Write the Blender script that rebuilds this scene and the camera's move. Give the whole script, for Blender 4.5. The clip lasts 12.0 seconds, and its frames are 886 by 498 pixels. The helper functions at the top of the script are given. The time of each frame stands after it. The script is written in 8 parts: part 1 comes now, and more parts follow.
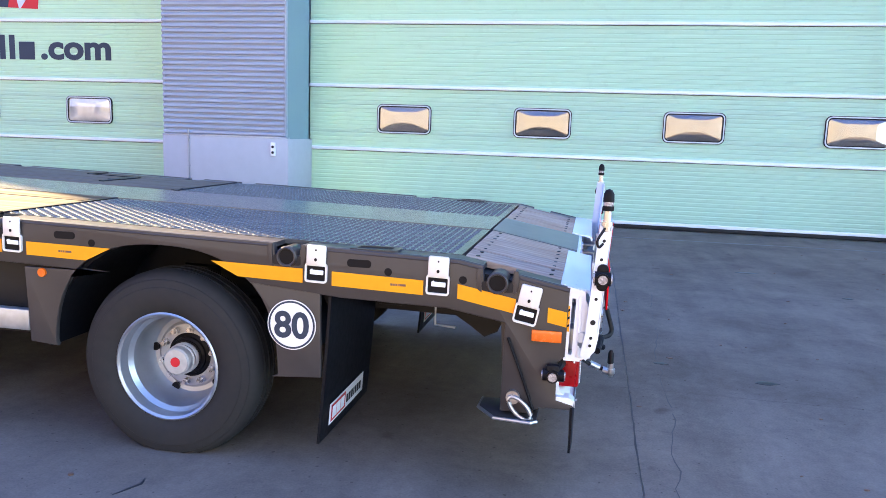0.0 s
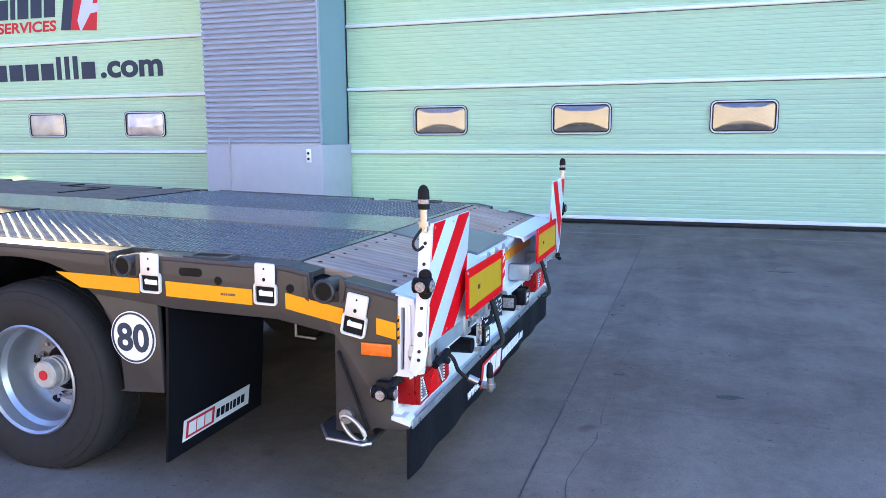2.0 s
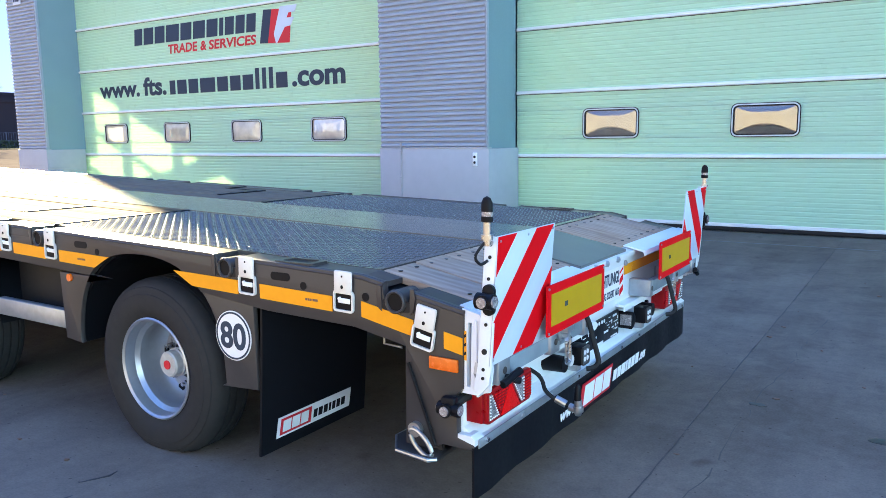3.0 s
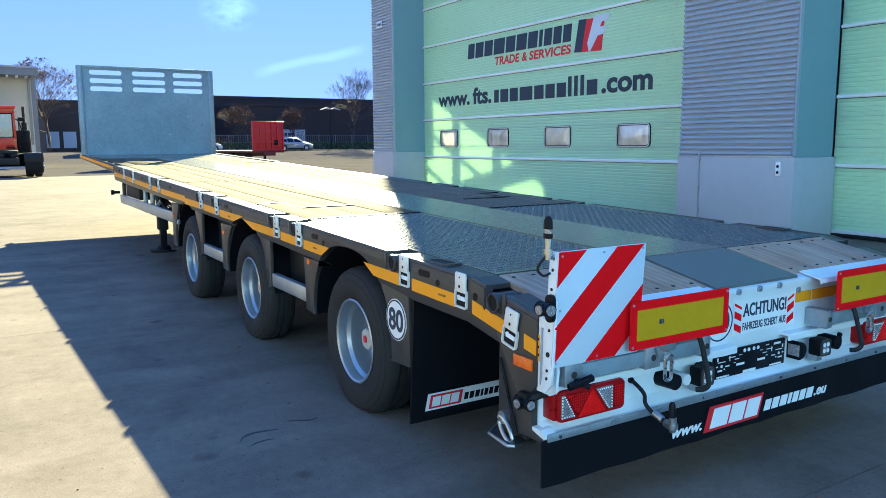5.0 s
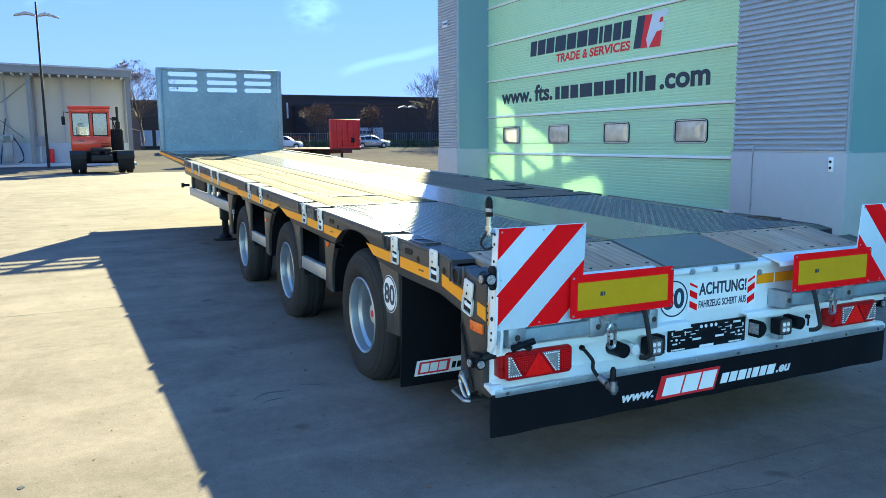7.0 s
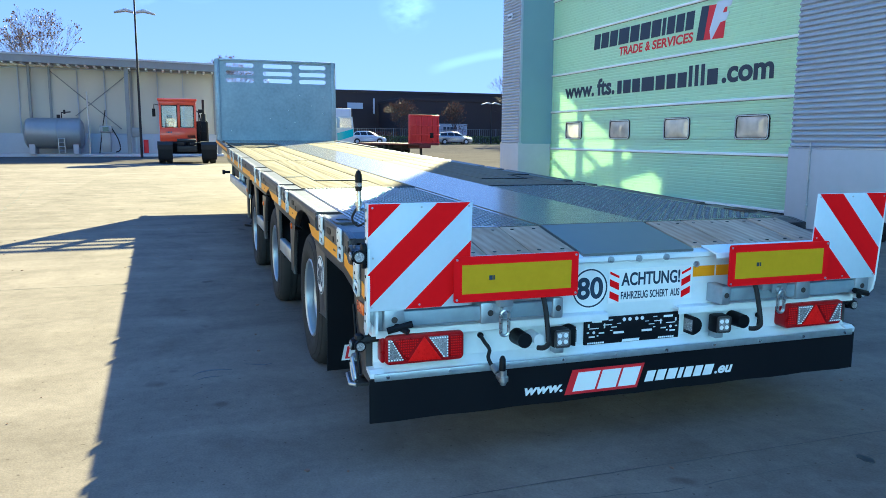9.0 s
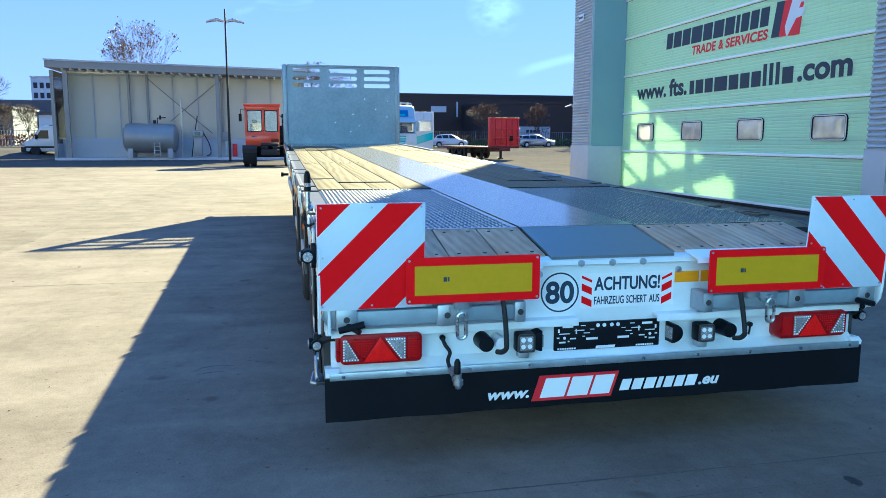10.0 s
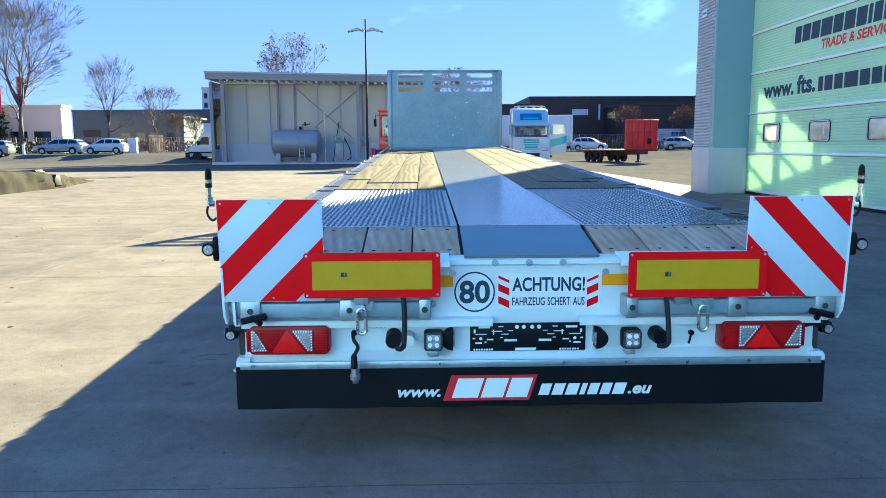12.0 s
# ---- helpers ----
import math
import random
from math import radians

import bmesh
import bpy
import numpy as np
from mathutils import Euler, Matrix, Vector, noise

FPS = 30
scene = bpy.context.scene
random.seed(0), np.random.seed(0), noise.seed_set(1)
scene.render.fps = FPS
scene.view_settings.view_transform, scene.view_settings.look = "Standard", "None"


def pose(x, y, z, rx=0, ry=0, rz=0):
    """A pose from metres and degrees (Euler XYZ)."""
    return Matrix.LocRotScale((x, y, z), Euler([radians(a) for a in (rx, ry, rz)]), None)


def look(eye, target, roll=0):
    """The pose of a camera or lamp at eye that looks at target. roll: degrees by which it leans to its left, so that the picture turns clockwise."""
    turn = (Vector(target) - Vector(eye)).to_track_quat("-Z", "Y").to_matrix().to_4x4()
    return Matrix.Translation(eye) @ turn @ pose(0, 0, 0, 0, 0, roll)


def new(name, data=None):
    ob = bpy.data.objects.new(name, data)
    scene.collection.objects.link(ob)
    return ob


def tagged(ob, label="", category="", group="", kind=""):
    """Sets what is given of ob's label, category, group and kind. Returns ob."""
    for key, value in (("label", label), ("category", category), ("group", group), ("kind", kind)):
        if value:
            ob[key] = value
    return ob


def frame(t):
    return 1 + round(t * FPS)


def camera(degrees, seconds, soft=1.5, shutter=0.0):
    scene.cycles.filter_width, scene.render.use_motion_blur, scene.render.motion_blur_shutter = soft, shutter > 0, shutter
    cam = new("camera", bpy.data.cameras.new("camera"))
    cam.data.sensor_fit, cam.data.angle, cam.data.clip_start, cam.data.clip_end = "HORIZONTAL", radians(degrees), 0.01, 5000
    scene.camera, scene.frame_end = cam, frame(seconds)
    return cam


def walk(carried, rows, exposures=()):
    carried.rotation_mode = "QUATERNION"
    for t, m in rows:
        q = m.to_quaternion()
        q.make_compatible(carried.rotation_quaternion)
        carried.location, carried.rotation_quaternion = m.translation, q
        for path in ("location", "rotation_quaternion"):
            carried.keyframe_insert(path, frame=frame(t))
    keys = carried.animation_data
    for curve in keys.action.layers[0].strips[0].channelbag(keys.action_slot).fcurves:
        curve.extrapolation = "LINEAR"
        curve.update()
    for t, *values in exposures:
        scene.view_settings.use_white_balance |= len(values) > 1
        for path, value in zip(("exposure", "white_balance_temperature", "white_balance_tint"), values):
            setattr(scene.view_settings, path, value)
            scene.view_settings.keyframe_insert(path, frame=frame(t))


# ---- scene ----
cam = camera(60.9, 12.0, 0.7)
PATH = [
    (0, (0.014, -4.107, 1.434), (-0.361, -2.166, 1.129), 1.9),
    (0.5, (0.26, -3.976, 1.42), (-0.131, -2.038, 1.115), 1.0),
    (1, (0.484, -3.794, 1.417), (0.056, -1.864, 1.113), 0.3),
    (1.5, (0.693, -3.692, 1.417), (0.192, -1.78, 1.113), -0.2),
    (2, (0.906, -3.603, 1.414), (0.278, -1.728, 1.112), -0.4),
    (2.5, (1.071, -3.455, 1.406), (0.251, -1.655, 1.108), -0.6),
    (3, (1.218, -3.346, 1.433), (0.145, -1.683, 1.141), -0.7),
    (3.5, (1.438, -3.206, 1.453), (0.086, -1.761, 1.167), -0.7),
    (3.7, (1.546, -3.153, 1.455), (0.106, -1.796, 1.17), -0.6),
    (5.3, (2.192, -2.966, 1.505), (0.479, -1.971, 1.229), -0.4),
    (5.5, (2.266, -2.959, 1.498), (0.538, -1.991, 1.223), -0.4),
    (6, (2.455, -2.961, 1.51), (0.694, -2.055, 1.234), -0.4),
    (6.5, (2.565, -2.894, 1.491), (0.786, -2.024, 1.212), -0.5),
    (7, (2.676, -2.77, 1.468), (0.889, -1.918, 1.186), -0.5),
    (7.5, (2.724, -2.593, 1.427), (0.932, -1.752, 1.143), -0.3),
    (9.5, (2.937, -1.703, 1.365), (1.031, -1.168, 1.079), 0.3),
    (10, (3.001, -1.442, 1.361), (1.067, -1.017, 1.08), 0.1),
    (10.5, (3.116, -1.199, 1.363), (1.162, -0.873, 1.085), -0.1),
    (11, (3.166, -0.977, 1.353), (1.199, -0.738, 1.079), -0.2),
    (11.5, (3.146, -0.715, 1.346), (1.17, -0.568, 1.074), -0.2),
    (12, (3.141, -0.461, 1.334), (1.16, -0.414, 1.064), -0.3),
]
walk(cam, [(t, look(eye, target, roll)) for t, eye, target, roll in PATH], [(0, 3.91, 5550, 20), (2.5, 3.82, 5500, 13), (3.0, 3.66, 5400, 8), (3.5, 3.22, 5050, 3), (5.4, 3.01, 4720, -6), (7.5, 3.09, 4700, -8), (12, 3.12, 4600, -6)])

# ---- world, sun ----
SUN_TO = Vector((-2.24, 1.09, 1.0)).normalized()
world = bpy.data.worlds.new("sky")
scene.world = world
world.use_nodes = True
wn, wl = world.node_tree.nodes, world.node_tree.links
sky = wn.new("ShaderNodeTexSky")
sky.sky_type, sky.sun_disc = "NISHITA", False
sky.sun_elevation = math.asin(SUN_TO.z)
sky.sun_rotation = math.atan2(SUN_TO.x, SUN_TO.y)
sky.air_density, sky.dust_density, sky.ozone_density = 1.0, 0.6, 1.6
wtc = wn.new("ShaderNodeTexCoord")
wmap = wn.new("ShaderNodeMapping")
wmap.inputs["Scale"].default_value = (1.2, 4.5, 9.0)
wmap.inputs["Rotation"].default_value = (0, 0.12, 0.5)
wno = wn.new("ShaderNodeTexNoise")
wno.inputs["Scale"].default_value, wno.inputs["Detail"].default_value, wno.inputs["Distortion"].default_value = 1.6, 7, 0.8
wra = wn.new("ShaderNodeValToRGB")
wra.color_ramp.elements[0].position, wra.color_ramp.elements[1].position = 0.66, 0.9
wra.color_ramp.elements[1].color = (0.75, 0.75, 0.75, 1)
wmx = wn.new("ShaderNodeMix")
wmx.data_type = "RGBA"
wmx.inputs["B"].default_value = (0.75, 0.95, 1.15, 1)
wl.new(wtc.outputs["Generated"], wmap.inputs["Vector"])
wl.new(wmap.outputs["Vector"], wno.inputs["Vector"])
wl.new(wno.outputs["Fac"], wra.inputs["Fac"])
# a wisp of cloud above the hall's corner
wsum = wra.outputs["Color"]
for toward, inner, width in (((-1380, 400, 243), 0.9998, 0.0006),):
    near = wn.new("ShaderNodeVectorMath")
    near.operation, near.inputs[1].default_value = "DOT_PRODUCT", Vector(toward).normalized()
    wl.new(wtc.outputs["Generated"], near.inputs[0])
    lim = wn.new("ShaderNodeMapRange")
    lim.interpolation_type = "SMOOTHSTEP"
    lim.inputs["From Min"].default_value, lim.inputs["From Max"].default_value = inner - width, inner + 0.0004
    wl.new(near.outputs["Value"], lim.inputs["Value"])
    puff = wn.new("ShaderNodeTexNoise")
    puff.inputs["Scale"].default_value, puff.inputs["Detail"].default_value = 6, 4
    wl.new(wmap.outputs["Vector"], puff.inputs["Vector"])
    shape = wn.new("ShaderNodeMapRange")
    shape.inputs["From Min"].default_value, shape.inputs["From Max"].default_value = 0.36, 0.66
    wl.new(puff.outputs["Fac"], shape.inputs["Value"])
    both = wn.new("ShaderNodeMath")
    both.operation, both.use_clamp = "MULTIPLY", True
    wl.new(lim.outputs["Result"], both.inputs[0])
    wl.new(shape.outputs["Result"], both.inputs[1])
    more = wn.new("ShaderNodeMath")
    more.operation, more.use_clamp = "ADD", True
    wl.new(wsum, more.inputs[0])
    wl.new(both.outputs[0], more.inputs[1])
    wsum = more.outputs[0]
# a thin drawn-out wisp low over the roofs
def world_math(kind, a, b):
    m = wn.new("ShaderNodeMath")
    m.operation = kind
    for k, v in enumerate((a, b)):
        if isinstance(v, float):
            m.inputs[k].default_value = v
        else:
            wl.new(v, m.inputs[k])
    return m.outputs[0]


def toward(d):
    m = wn.new("ShaderNodeVectorMath")
    m.operation, m.inputs[1].default_value = "DOT_PRODUCT", d
    wl.new(wtc.outputs["Generated"], m.inputs[0])
    return m.outputs["Value"]


def fade(value, lo, hi):
    m = wn.new("ShaderNodeMapRange")
    m.interpolation_type = "SMOOTHSTEP"
    m.inputs["From Min"].default_value, m.inputs["From Max"].default_value = lo, hi
    wl.new(value, m.inputs["Value"])
    return m.outputs["Result"]


wavy = world_math("MULTIPLY", world_math("SUBTRACT", wno.outputs["Fac"], 0.5), 0.02)
across = world_math("ABSOLUTE", world_math("ADD", toward((-0.0072, 0.2607, -0.9654)), wavy), 0.0)
streak = world_math("MULTIPLY", world_math("SUBTRACT", 1.0, fade(across, 0.001, 0.009)), fade(toward((-0.9231, 0.3694, 0.1066)), 0.9968, 0.9992))
wsum = world_math("MAXIMUM", wsum, world_math("MULTIPLY", streak, 0.42))
wl.new(wsum, wmx.inputs["Factor"])
# soft shoulder: keeps the bright side of the sky blue
low = wn.new("ShaderNodeVectorMath")
low.operation = "MULTIPLY_ADD"
low.inputs[1].default_value, low.inputs[2].default_value = (1.7, 0.95, 0.42), (1.05, 1.0, 0.92)
div = wn.new("ShaderNodeVectorMath")
div.operation = "DIVIDE"
wl.new(sky.outputs["Color"], low.inputs[0])
wl.new(sky.outputs["Color"], div.inputs[0])
wl.new(low.outputs["Vector"], div.inputs[1])
# clear winter sky: pale haze at the horizon, deeper blue above
wsep, wgr, wmul = wn.new("ShaderNodeSeparateXYZ"), wn.new("ShaderNodeValToRGB"), wn.new("ShaderNodeVectorMath")
wl.new(wtc.outputs["Generated"], wsep.inputs["Vector"])
wl.new(wsep.outputs["Z"], wgr.inputs["Fac"])
for pos, col in ((0.0, (1.0, 0.66, 0.50)), (0.05, (0.76, 0.60, 0.49)), (0.11, (0.40, 0.46, 0.46)), (0.20, (0.24, 0.345, 0.435)), (0.55, (0.15, 0.30, 0.50))):
    el = wgr.color_ramp.elements[0] if pos == 0 else wgr.color_ramp.elements[1] if pos == 0.55 else wgr.color_ramp.elements.new(pos)
    el.position, el.color = pos, (*col, 1)
wmul.operation = "MULTIPLY"
wl.new(div.outputs["Vector"], wmul.inputs[0])
wl.new(wgr.outputs["Color"], wmul.inputs[1])
wl.new(wmul.outputs["Vector"], wmx.inputs["A"])
wl.new(wmx.outputs["Result"], wn["Background"].inputs["Color"])
wn["Background"].inputs["Strength"].default_value = 0.142

sun = new("sun", bpy.data.lights.new("sun", "SUN"))
sun.data.energy, sun.data.angle, sun.data.color = 5.0, radians(0.5), (1.0, 0.73, 0.34)
sun.matrix_world = look(SUN_TO * 60, (0, 0, 0))


# ---- materials ----
def mat(name, col, rough=0.5, metal=0.0, var=0.12, scale=3.0, fine=40.0, bump=0.0, coat=0.0, stretch=(1, 1, 1), dirt=None, emit=0.0, ior=1.45, rvar=0.1, spec=0.35):
    m = bpy.data.materials.new(name)
    m.use_nodes = True
    n, l = m.node_tree.nodes, m.node_tree.links
    b = n["Principled BSDF"]
    b.inputs["Roughness"].default_value, b.inputs["Metallic"].default_value = rough, metal
    b.inputs["Coat Weight"].default_value, b.inputs["IOR"].default_value = coat, ior
    b.inputs["Specular IOR Level"].default_value = spec
    tc, mp = n.new("ShaderNodeTexCoord"), n.new("ShaderNodeMapping")
    mp.inputs["Scale"].default_value = stretch
    l.new(tc.outputs["Object"], mp.inputs["Vector"])
    big, small = n.new("ShaderNodeTexNoise"), n.new("ShaderNodeTexNoise")
    big.inputs["Scale"].default_value, big.inputs["Detail"].default_value = scale, 5
    small.inputs["Scale"].default_value, small.inputs["Detail"].default_value = fine, 4
    for t in (big, small):
        l.new(mp.outputs["Vector"], t.inputs["Vector"])
    add = n.new("ShaderNodeMath")
    add.operation = "ADD"
    l.new(big.outputs["Fac"], add.inputs[0])
    l.new(small.outputs["Fac"], add.inputs[1])
    info = n.new("ShaderNodeObjectInfo")
    add2 = n.new("ShaderNodeMath")
    add2.operation, add2.inputs[1].default_value = "MULTIPLY_ADD", 0.25
    l.new(info.outputs["Random"], add2.inputs[0])
    l.new(add.outputs[0], add2.inputs[2])
    ramp = n.new("ShaderNodeValToRGB")
    ramp.color_ramp.elements[0].position, ramp.color_ramp.elements[1].position = 0.32, 0.92
    half = n.new("ShaderNodeMath")
    half.operation, half.inputs[1].default_value = "MULTIPLY", 0.52
    l.new(add2.outputs[0], half.inputs[0])
    l.new(half.outputs[0], ramp.inputs["Fac"])
    lo = dirt if dirt else tuple(c * (1 - var) for c in col)
    hi = tuple(min(1, c * (1 + var)) for c in col)
    ramp.color_ramp.elements[0].color, ramp.color_ramp.elements[1].color = (*lo, 1), (*hi, 1)
    l.new(ramp.outputs["Color"], b.inputs["Base Color"])
    rr = n.new("ShaderNodeMapRange")
    rr.inputs["To Min"].default_value, rr.inputs["To Max"].default_value = max(0.02, rough - rvar), min(1, rough + rvar)
    l.new(small.outputs["Fac"], rr.inputs["Value"])
    l.new(rr.outputs["Result"], b.inputs["Roughness"])
    if bump:
        bp = n.new("ShaderNodeBump")
        bp.inputs["Strength"].default_value, bp.inputs["Distance"].default_value = min(1, bump), 0.004
        l.new(small.outputs["Fac"], bp.inputs["Height"])
        l.new(bp.outputs["Normal"], b.inputs["Normal"])
    if emit:
        b.inputs["Emission Color"].default_value, b.inputs["Emission Strength"].default_value = (*col, 1), emit
    return m


def wood(name, light, dark, weather, ring=0.6, relief=0.15):
    """Planks with their grain along x."""
    m = bpy.data.materials.new(name)
    m.use_nodes = True
    n, l = m.node_tree.nodes, m.node_tree.links
    b = n["Principled BSDF"]
    b.inputs["Roughness"].default_value = 0.9
    b.inputs["Specular IOR Level"].default_value = 0.03
    tc, mp, info = n.new("ShaderNodeTexCoord"), n.new("ShaderNodeMapping"), n.new("ShaderNodeObjectInfo")
    mp.inputs["Scale"].default_value = (0.55, 4.2, 4.2)
    shift = n.new("ShaderNodeVectorMath")
    shift.operation = "MULTIPLY_ADD"
    shift.inputs[0].default_value = (13.0, 7.0, 3.0)
    l.new(info.outputs["Random"], shift.inputs[1])
    l.new(tc.outputs["Object"], shift.inputs[2])
    l.new(shift.outputs["Vector"], mp.inputs["Vector"])
    wave = n.new("ShaderNodeTexWave")
    wave.wave_type, wave.rings_direction = "RINGS", "X"
    wave.inputs["Scale"].default_value, wave.inputs["Distortion"].default_value = 1.9, 3.2
    wave.inputs["Detail"].default_value, wave.inputs["Detail Scale"].default_value = 3.0, 1.3
    l.new(mp.outputs["Vector"], wave.inputs["Vector"])
    mp2 = n.new("ShaderNodeMapping")
    mp2.inputs["Scale"].default_value = (1.2, 34.0, 34.0)
    l.new(tc.outputs["Object"], mp2.inputs["Vector"])
    fine, stain = n.new("ShaderNodeTexNoise"), n.new("ShaderNodeTexNoise")
    fine.inputs["Scale"].default_value, fine.inputs["Detail"].default_value, fine.inputs["Distortion"].default_value = 1.0, 8, 0.6
    stain.inputs["Scale"].default_value, stain.inputs["Detail"].default_value = 2.3, 6
    l.new(mp2.outputs["Vector"], fine.inputs["Vector"])
    l.new(tc.outputs["Object"], stain.inputs["Vector"])
    mixf = n.new("ShaderNodeMath")
    mixf.operation, mixf.inputs[1].default_value = "MULTIPLY_ADD", 1.05 - ring
    l.new(fine.outputs["Fac"], mixf.inputs[0])
    mw = n.new("ShaderNodeMath")
    mw.operation, mw.inputs[1].default_value = "MULTIPLY", ring
    l.new(wave.outputs["Fac"], mw.inputs[0])
    l.new(mw.outputs[0], mixf.inputs[2])
    ramp = n.new("ShaderNodeValToRGB")
    ramp.color_ramp.elements[0].color, ramp.color_ramp.elements[1].color = (*light, 1), (*dark, 1)
    ramp.color_ramp.elements[0].position, ramp.color_ramp.elements[1].position = 0.25, 0.95
    l.new(mixf.outputs[0], ramp.inputs["Fac"])
    r2 = n.new("ShaderNodeValToRGB")
    r2.color_ramp.elements[0].position, r2.color_ramp.elements[1].position = 0.45, 0.72
    l.new(stain.outputs["Fac"], r2.inputs["Fac"])
    amt = n.new("ShaderNodeMath")
    amt.operation, amt.inputs[1].default_value = "MULTIPLY", 0.55
    l.new(r2.outputs["Color"], amt.inputs[0])
    mx = n.new("ShaderNodeMix")
    mx.data_type = "RGBA"
    mx.inputs["B"].default_value = (*weather, 1)
    l.new(amt.outputs[0], mx.inputs["Factor"])
    l.new(ramp.outputs["Color"], mx.inputs["A"])
    l.new(mx.outputs["Result"], b.inputs["Base Color"])
    bp = n.new("ShaderNodeBump")
    bp.inputs["Strength"].default_value, bp.inputs["Distance"].default_value = relief, 0.003
    l.new(fine.outputs["Fac"], bp.inputs["Height"])
    l.new(bp.outputs["Normal"], b.inputs["Normal"])
    return m


def concrete(name, col, stain_col, stains=0.55, driven=0.0, gloss=0.0):
    m = bpy.data.materials.new(name)
    m.use_nodes = True
    n, l = m.node_tree.nodes, m.node_tree.links
    b = n["Principled BSDF"]
    tc, info = n.new("ShaderNodeTexCoord"), n.new("ShaderNodeObjectInfo")

    def noise_at(scale, detail, rough=0.5, distort=0.0):
        t = n.new("ShaderNodeTexNoise")
        t.inputs["Scale"].default_value, t.inputs["Detail"].default_value = scale, detail
        t.inputs["Roughness"].default_value, t.inputs["Distortion"].default_value = rough, distort
        l.new(tc.outputs["Object"], t.inputs["Vector"])
        return t

    def ramp_of(src, a, c, ca, cb):
        r = n.new("ShaderNodeValToRGB")
        r.color_ramp.elements[0].position, r.color_ramp.elements[1].position = a, c
        r.color_ramp.elements[0].color, r.color_ramp.elements[1].color = (*ca, 1), (*cb, 1)
        l.new(src, r.inputs["Fac"])
        return r.outputs["Color"]

    def mixed(kind, a, bb, fac=1.0):
        x = n.new("ShaderNodeMix")
        x.data_type, x.blend_type = "RGBA", kind
        x.inputs["Factor"].default_value = fac
        l.new(a, x.inputs["A"])
        l.new(bb, x.inputs["B"])
        return x.outputs["Result"]
    cloud, patch, grain = noise_at(0.35, 6, 0.6), noise_at(1.7, 8, 0.65, 0.6), noise_at(90, 3)
    c1 = ramp_of(cloud.outputs["Fac"], 0.3, 0.72, tuple(c * 0.86 for c in col), tuple(c * 1.12 for c in col))
    c2 = ramp_of(patch.outputs["Fac"], 0.33, 0.6, stain_col, (1, 1, 1))
    c3 = ramp_of(grain.outputs["Fac"], 0.25, 0.7, (0.8, 0.8, 0.8), (1.06, 1.06, 1.06))
    out = mixed("MULTIPLY", c1, c2, stains)
    if driven:
        # tyre-dark streaks along the way into the hall, and broad washed-out blotches
        mp = n.new("ShaderNodeMapping")
        mp.inputs["Scale"].default_value, mp.inputs["Rotation"].default_value = (3.4, 0.32, 1.0), (0.0, 0.0, 0.22)
        l.new(tc.outputs["Object"], mp.inputs["Vector"])
        streak = noise_at(1.0, 7, 0.62, 0.35)
        l.new(mp.outputs["Vector"], streak.inputs["Vector"])
        out = mixed("MULTIPLY", out, ramp_of(streak.outputs["Fac"], 0.36, 0.62, (0.62, 0.62, 0.64), (1.05, 1.05, 1.05)), driven)
        blotch = noise_at(0.8, 5, 0.58, 1.1)
        out = mixed("MULTIPLY", out, ramp_of(blotch.outputs["Fac"], 0.4, 0.6, (0.76, 0.76, 0.78), (1.06, 1.06, 1.06)), driven)
    mid = noise_at(16, 6, 0.7)
    c5 = ramp_of(mid.outputs["Fac"], 0.3, 0.7, (0.84, 0.84, 0.84), (1.08, 1.08, 1.08))
    out = mixed("MULTIPLY", out, c5, 0.8)
    pits = noise_at(38, 1, 0.3)
    c6 = ramp_of(pits.outputs["Fac"], 0.73, 0.77, (1, 1, 1), (0.5, 0.48, 0.46))
    out = mixed("MULTIPLY", out, c6, 0.7)
    out = mixed("MULTIPLY", out, c3, 0.8)
    spots = noise_at(3.1, 2, 0.4)
    c4 = ramp_of(spots.outputs["Fac"], 0.70, 0.76, (1, 1, 1), (0.45, 0.43, 0.42))
    out = mixed("MULTIPLY", out, c4, 0.6)
    rnd = n.new("ShaderNodeMapRange")
    rnd.inputs["To Min"].default_value, rnd.inputs["To Max"].default_value = 0.93, 1.05
    l.new(info.outputs["Random"], rnd.inputs["Value"])
    vm = n.new("ShaderNodeVectorMath")
    vm.operation = "SCALE"
    l.new(out, vm.inputs[0])
    l.new(rnd.outputs["Result"], vm.inputs["Scale"])
    l.new(vm.outputs["Vector"], b.inputs["Base Color"])
    rr = n.new("ShaderNodeMapRange")
    rr.inputs["To Min"].default_value, rr.inputs["To Max"].default_value = 0.85, 1.0
    l.new(patch.outputs["Fac"], rr.inputs["Value"])
    l.new(rr.outputs["Result"], b.inputs["Roughness"])
    bp = n.new("ShaderNodeBump")
    b.inputs["Specular IOR Level"].default_value = gloss
    bp.inputs["Strength"].default_value, bp.inputs["Distance"].default_value = 0.35, 0.004
    l.new(grain.outputs["Fac"], bp.inputs["Height"])
    l.new(bp.outputs["Normal"], b.inputs["Normal"])
    return m


def door_skin(name, col, inner):
    """Thin ribbed skin that lets some light through."""
    m = mat(name, col, 0.30, var=0.06, scale=0.7, fine=5, bump=0.04, spec=0.6)
    n, l = m.node_tree.nodes, m.node_tree.links
    tr, mx = n.new("ShaderNodeBsdfTranslucent"), n.new("ShaderNodeMixShader")
    tr.inputs["Color"].default_value = (*inner, 1)
    mx.inputs["Fac"].default_value = 0.46
    l.new(n["Principled BSDF"].outputs["BSDF"], mx.inputs[1])
    l.new(tr.outputs["BSDF"], mx.inputs[2])
    l.new(mx.outputs["Shader"], n["Material Output"].inputs["Surface"])
    return m


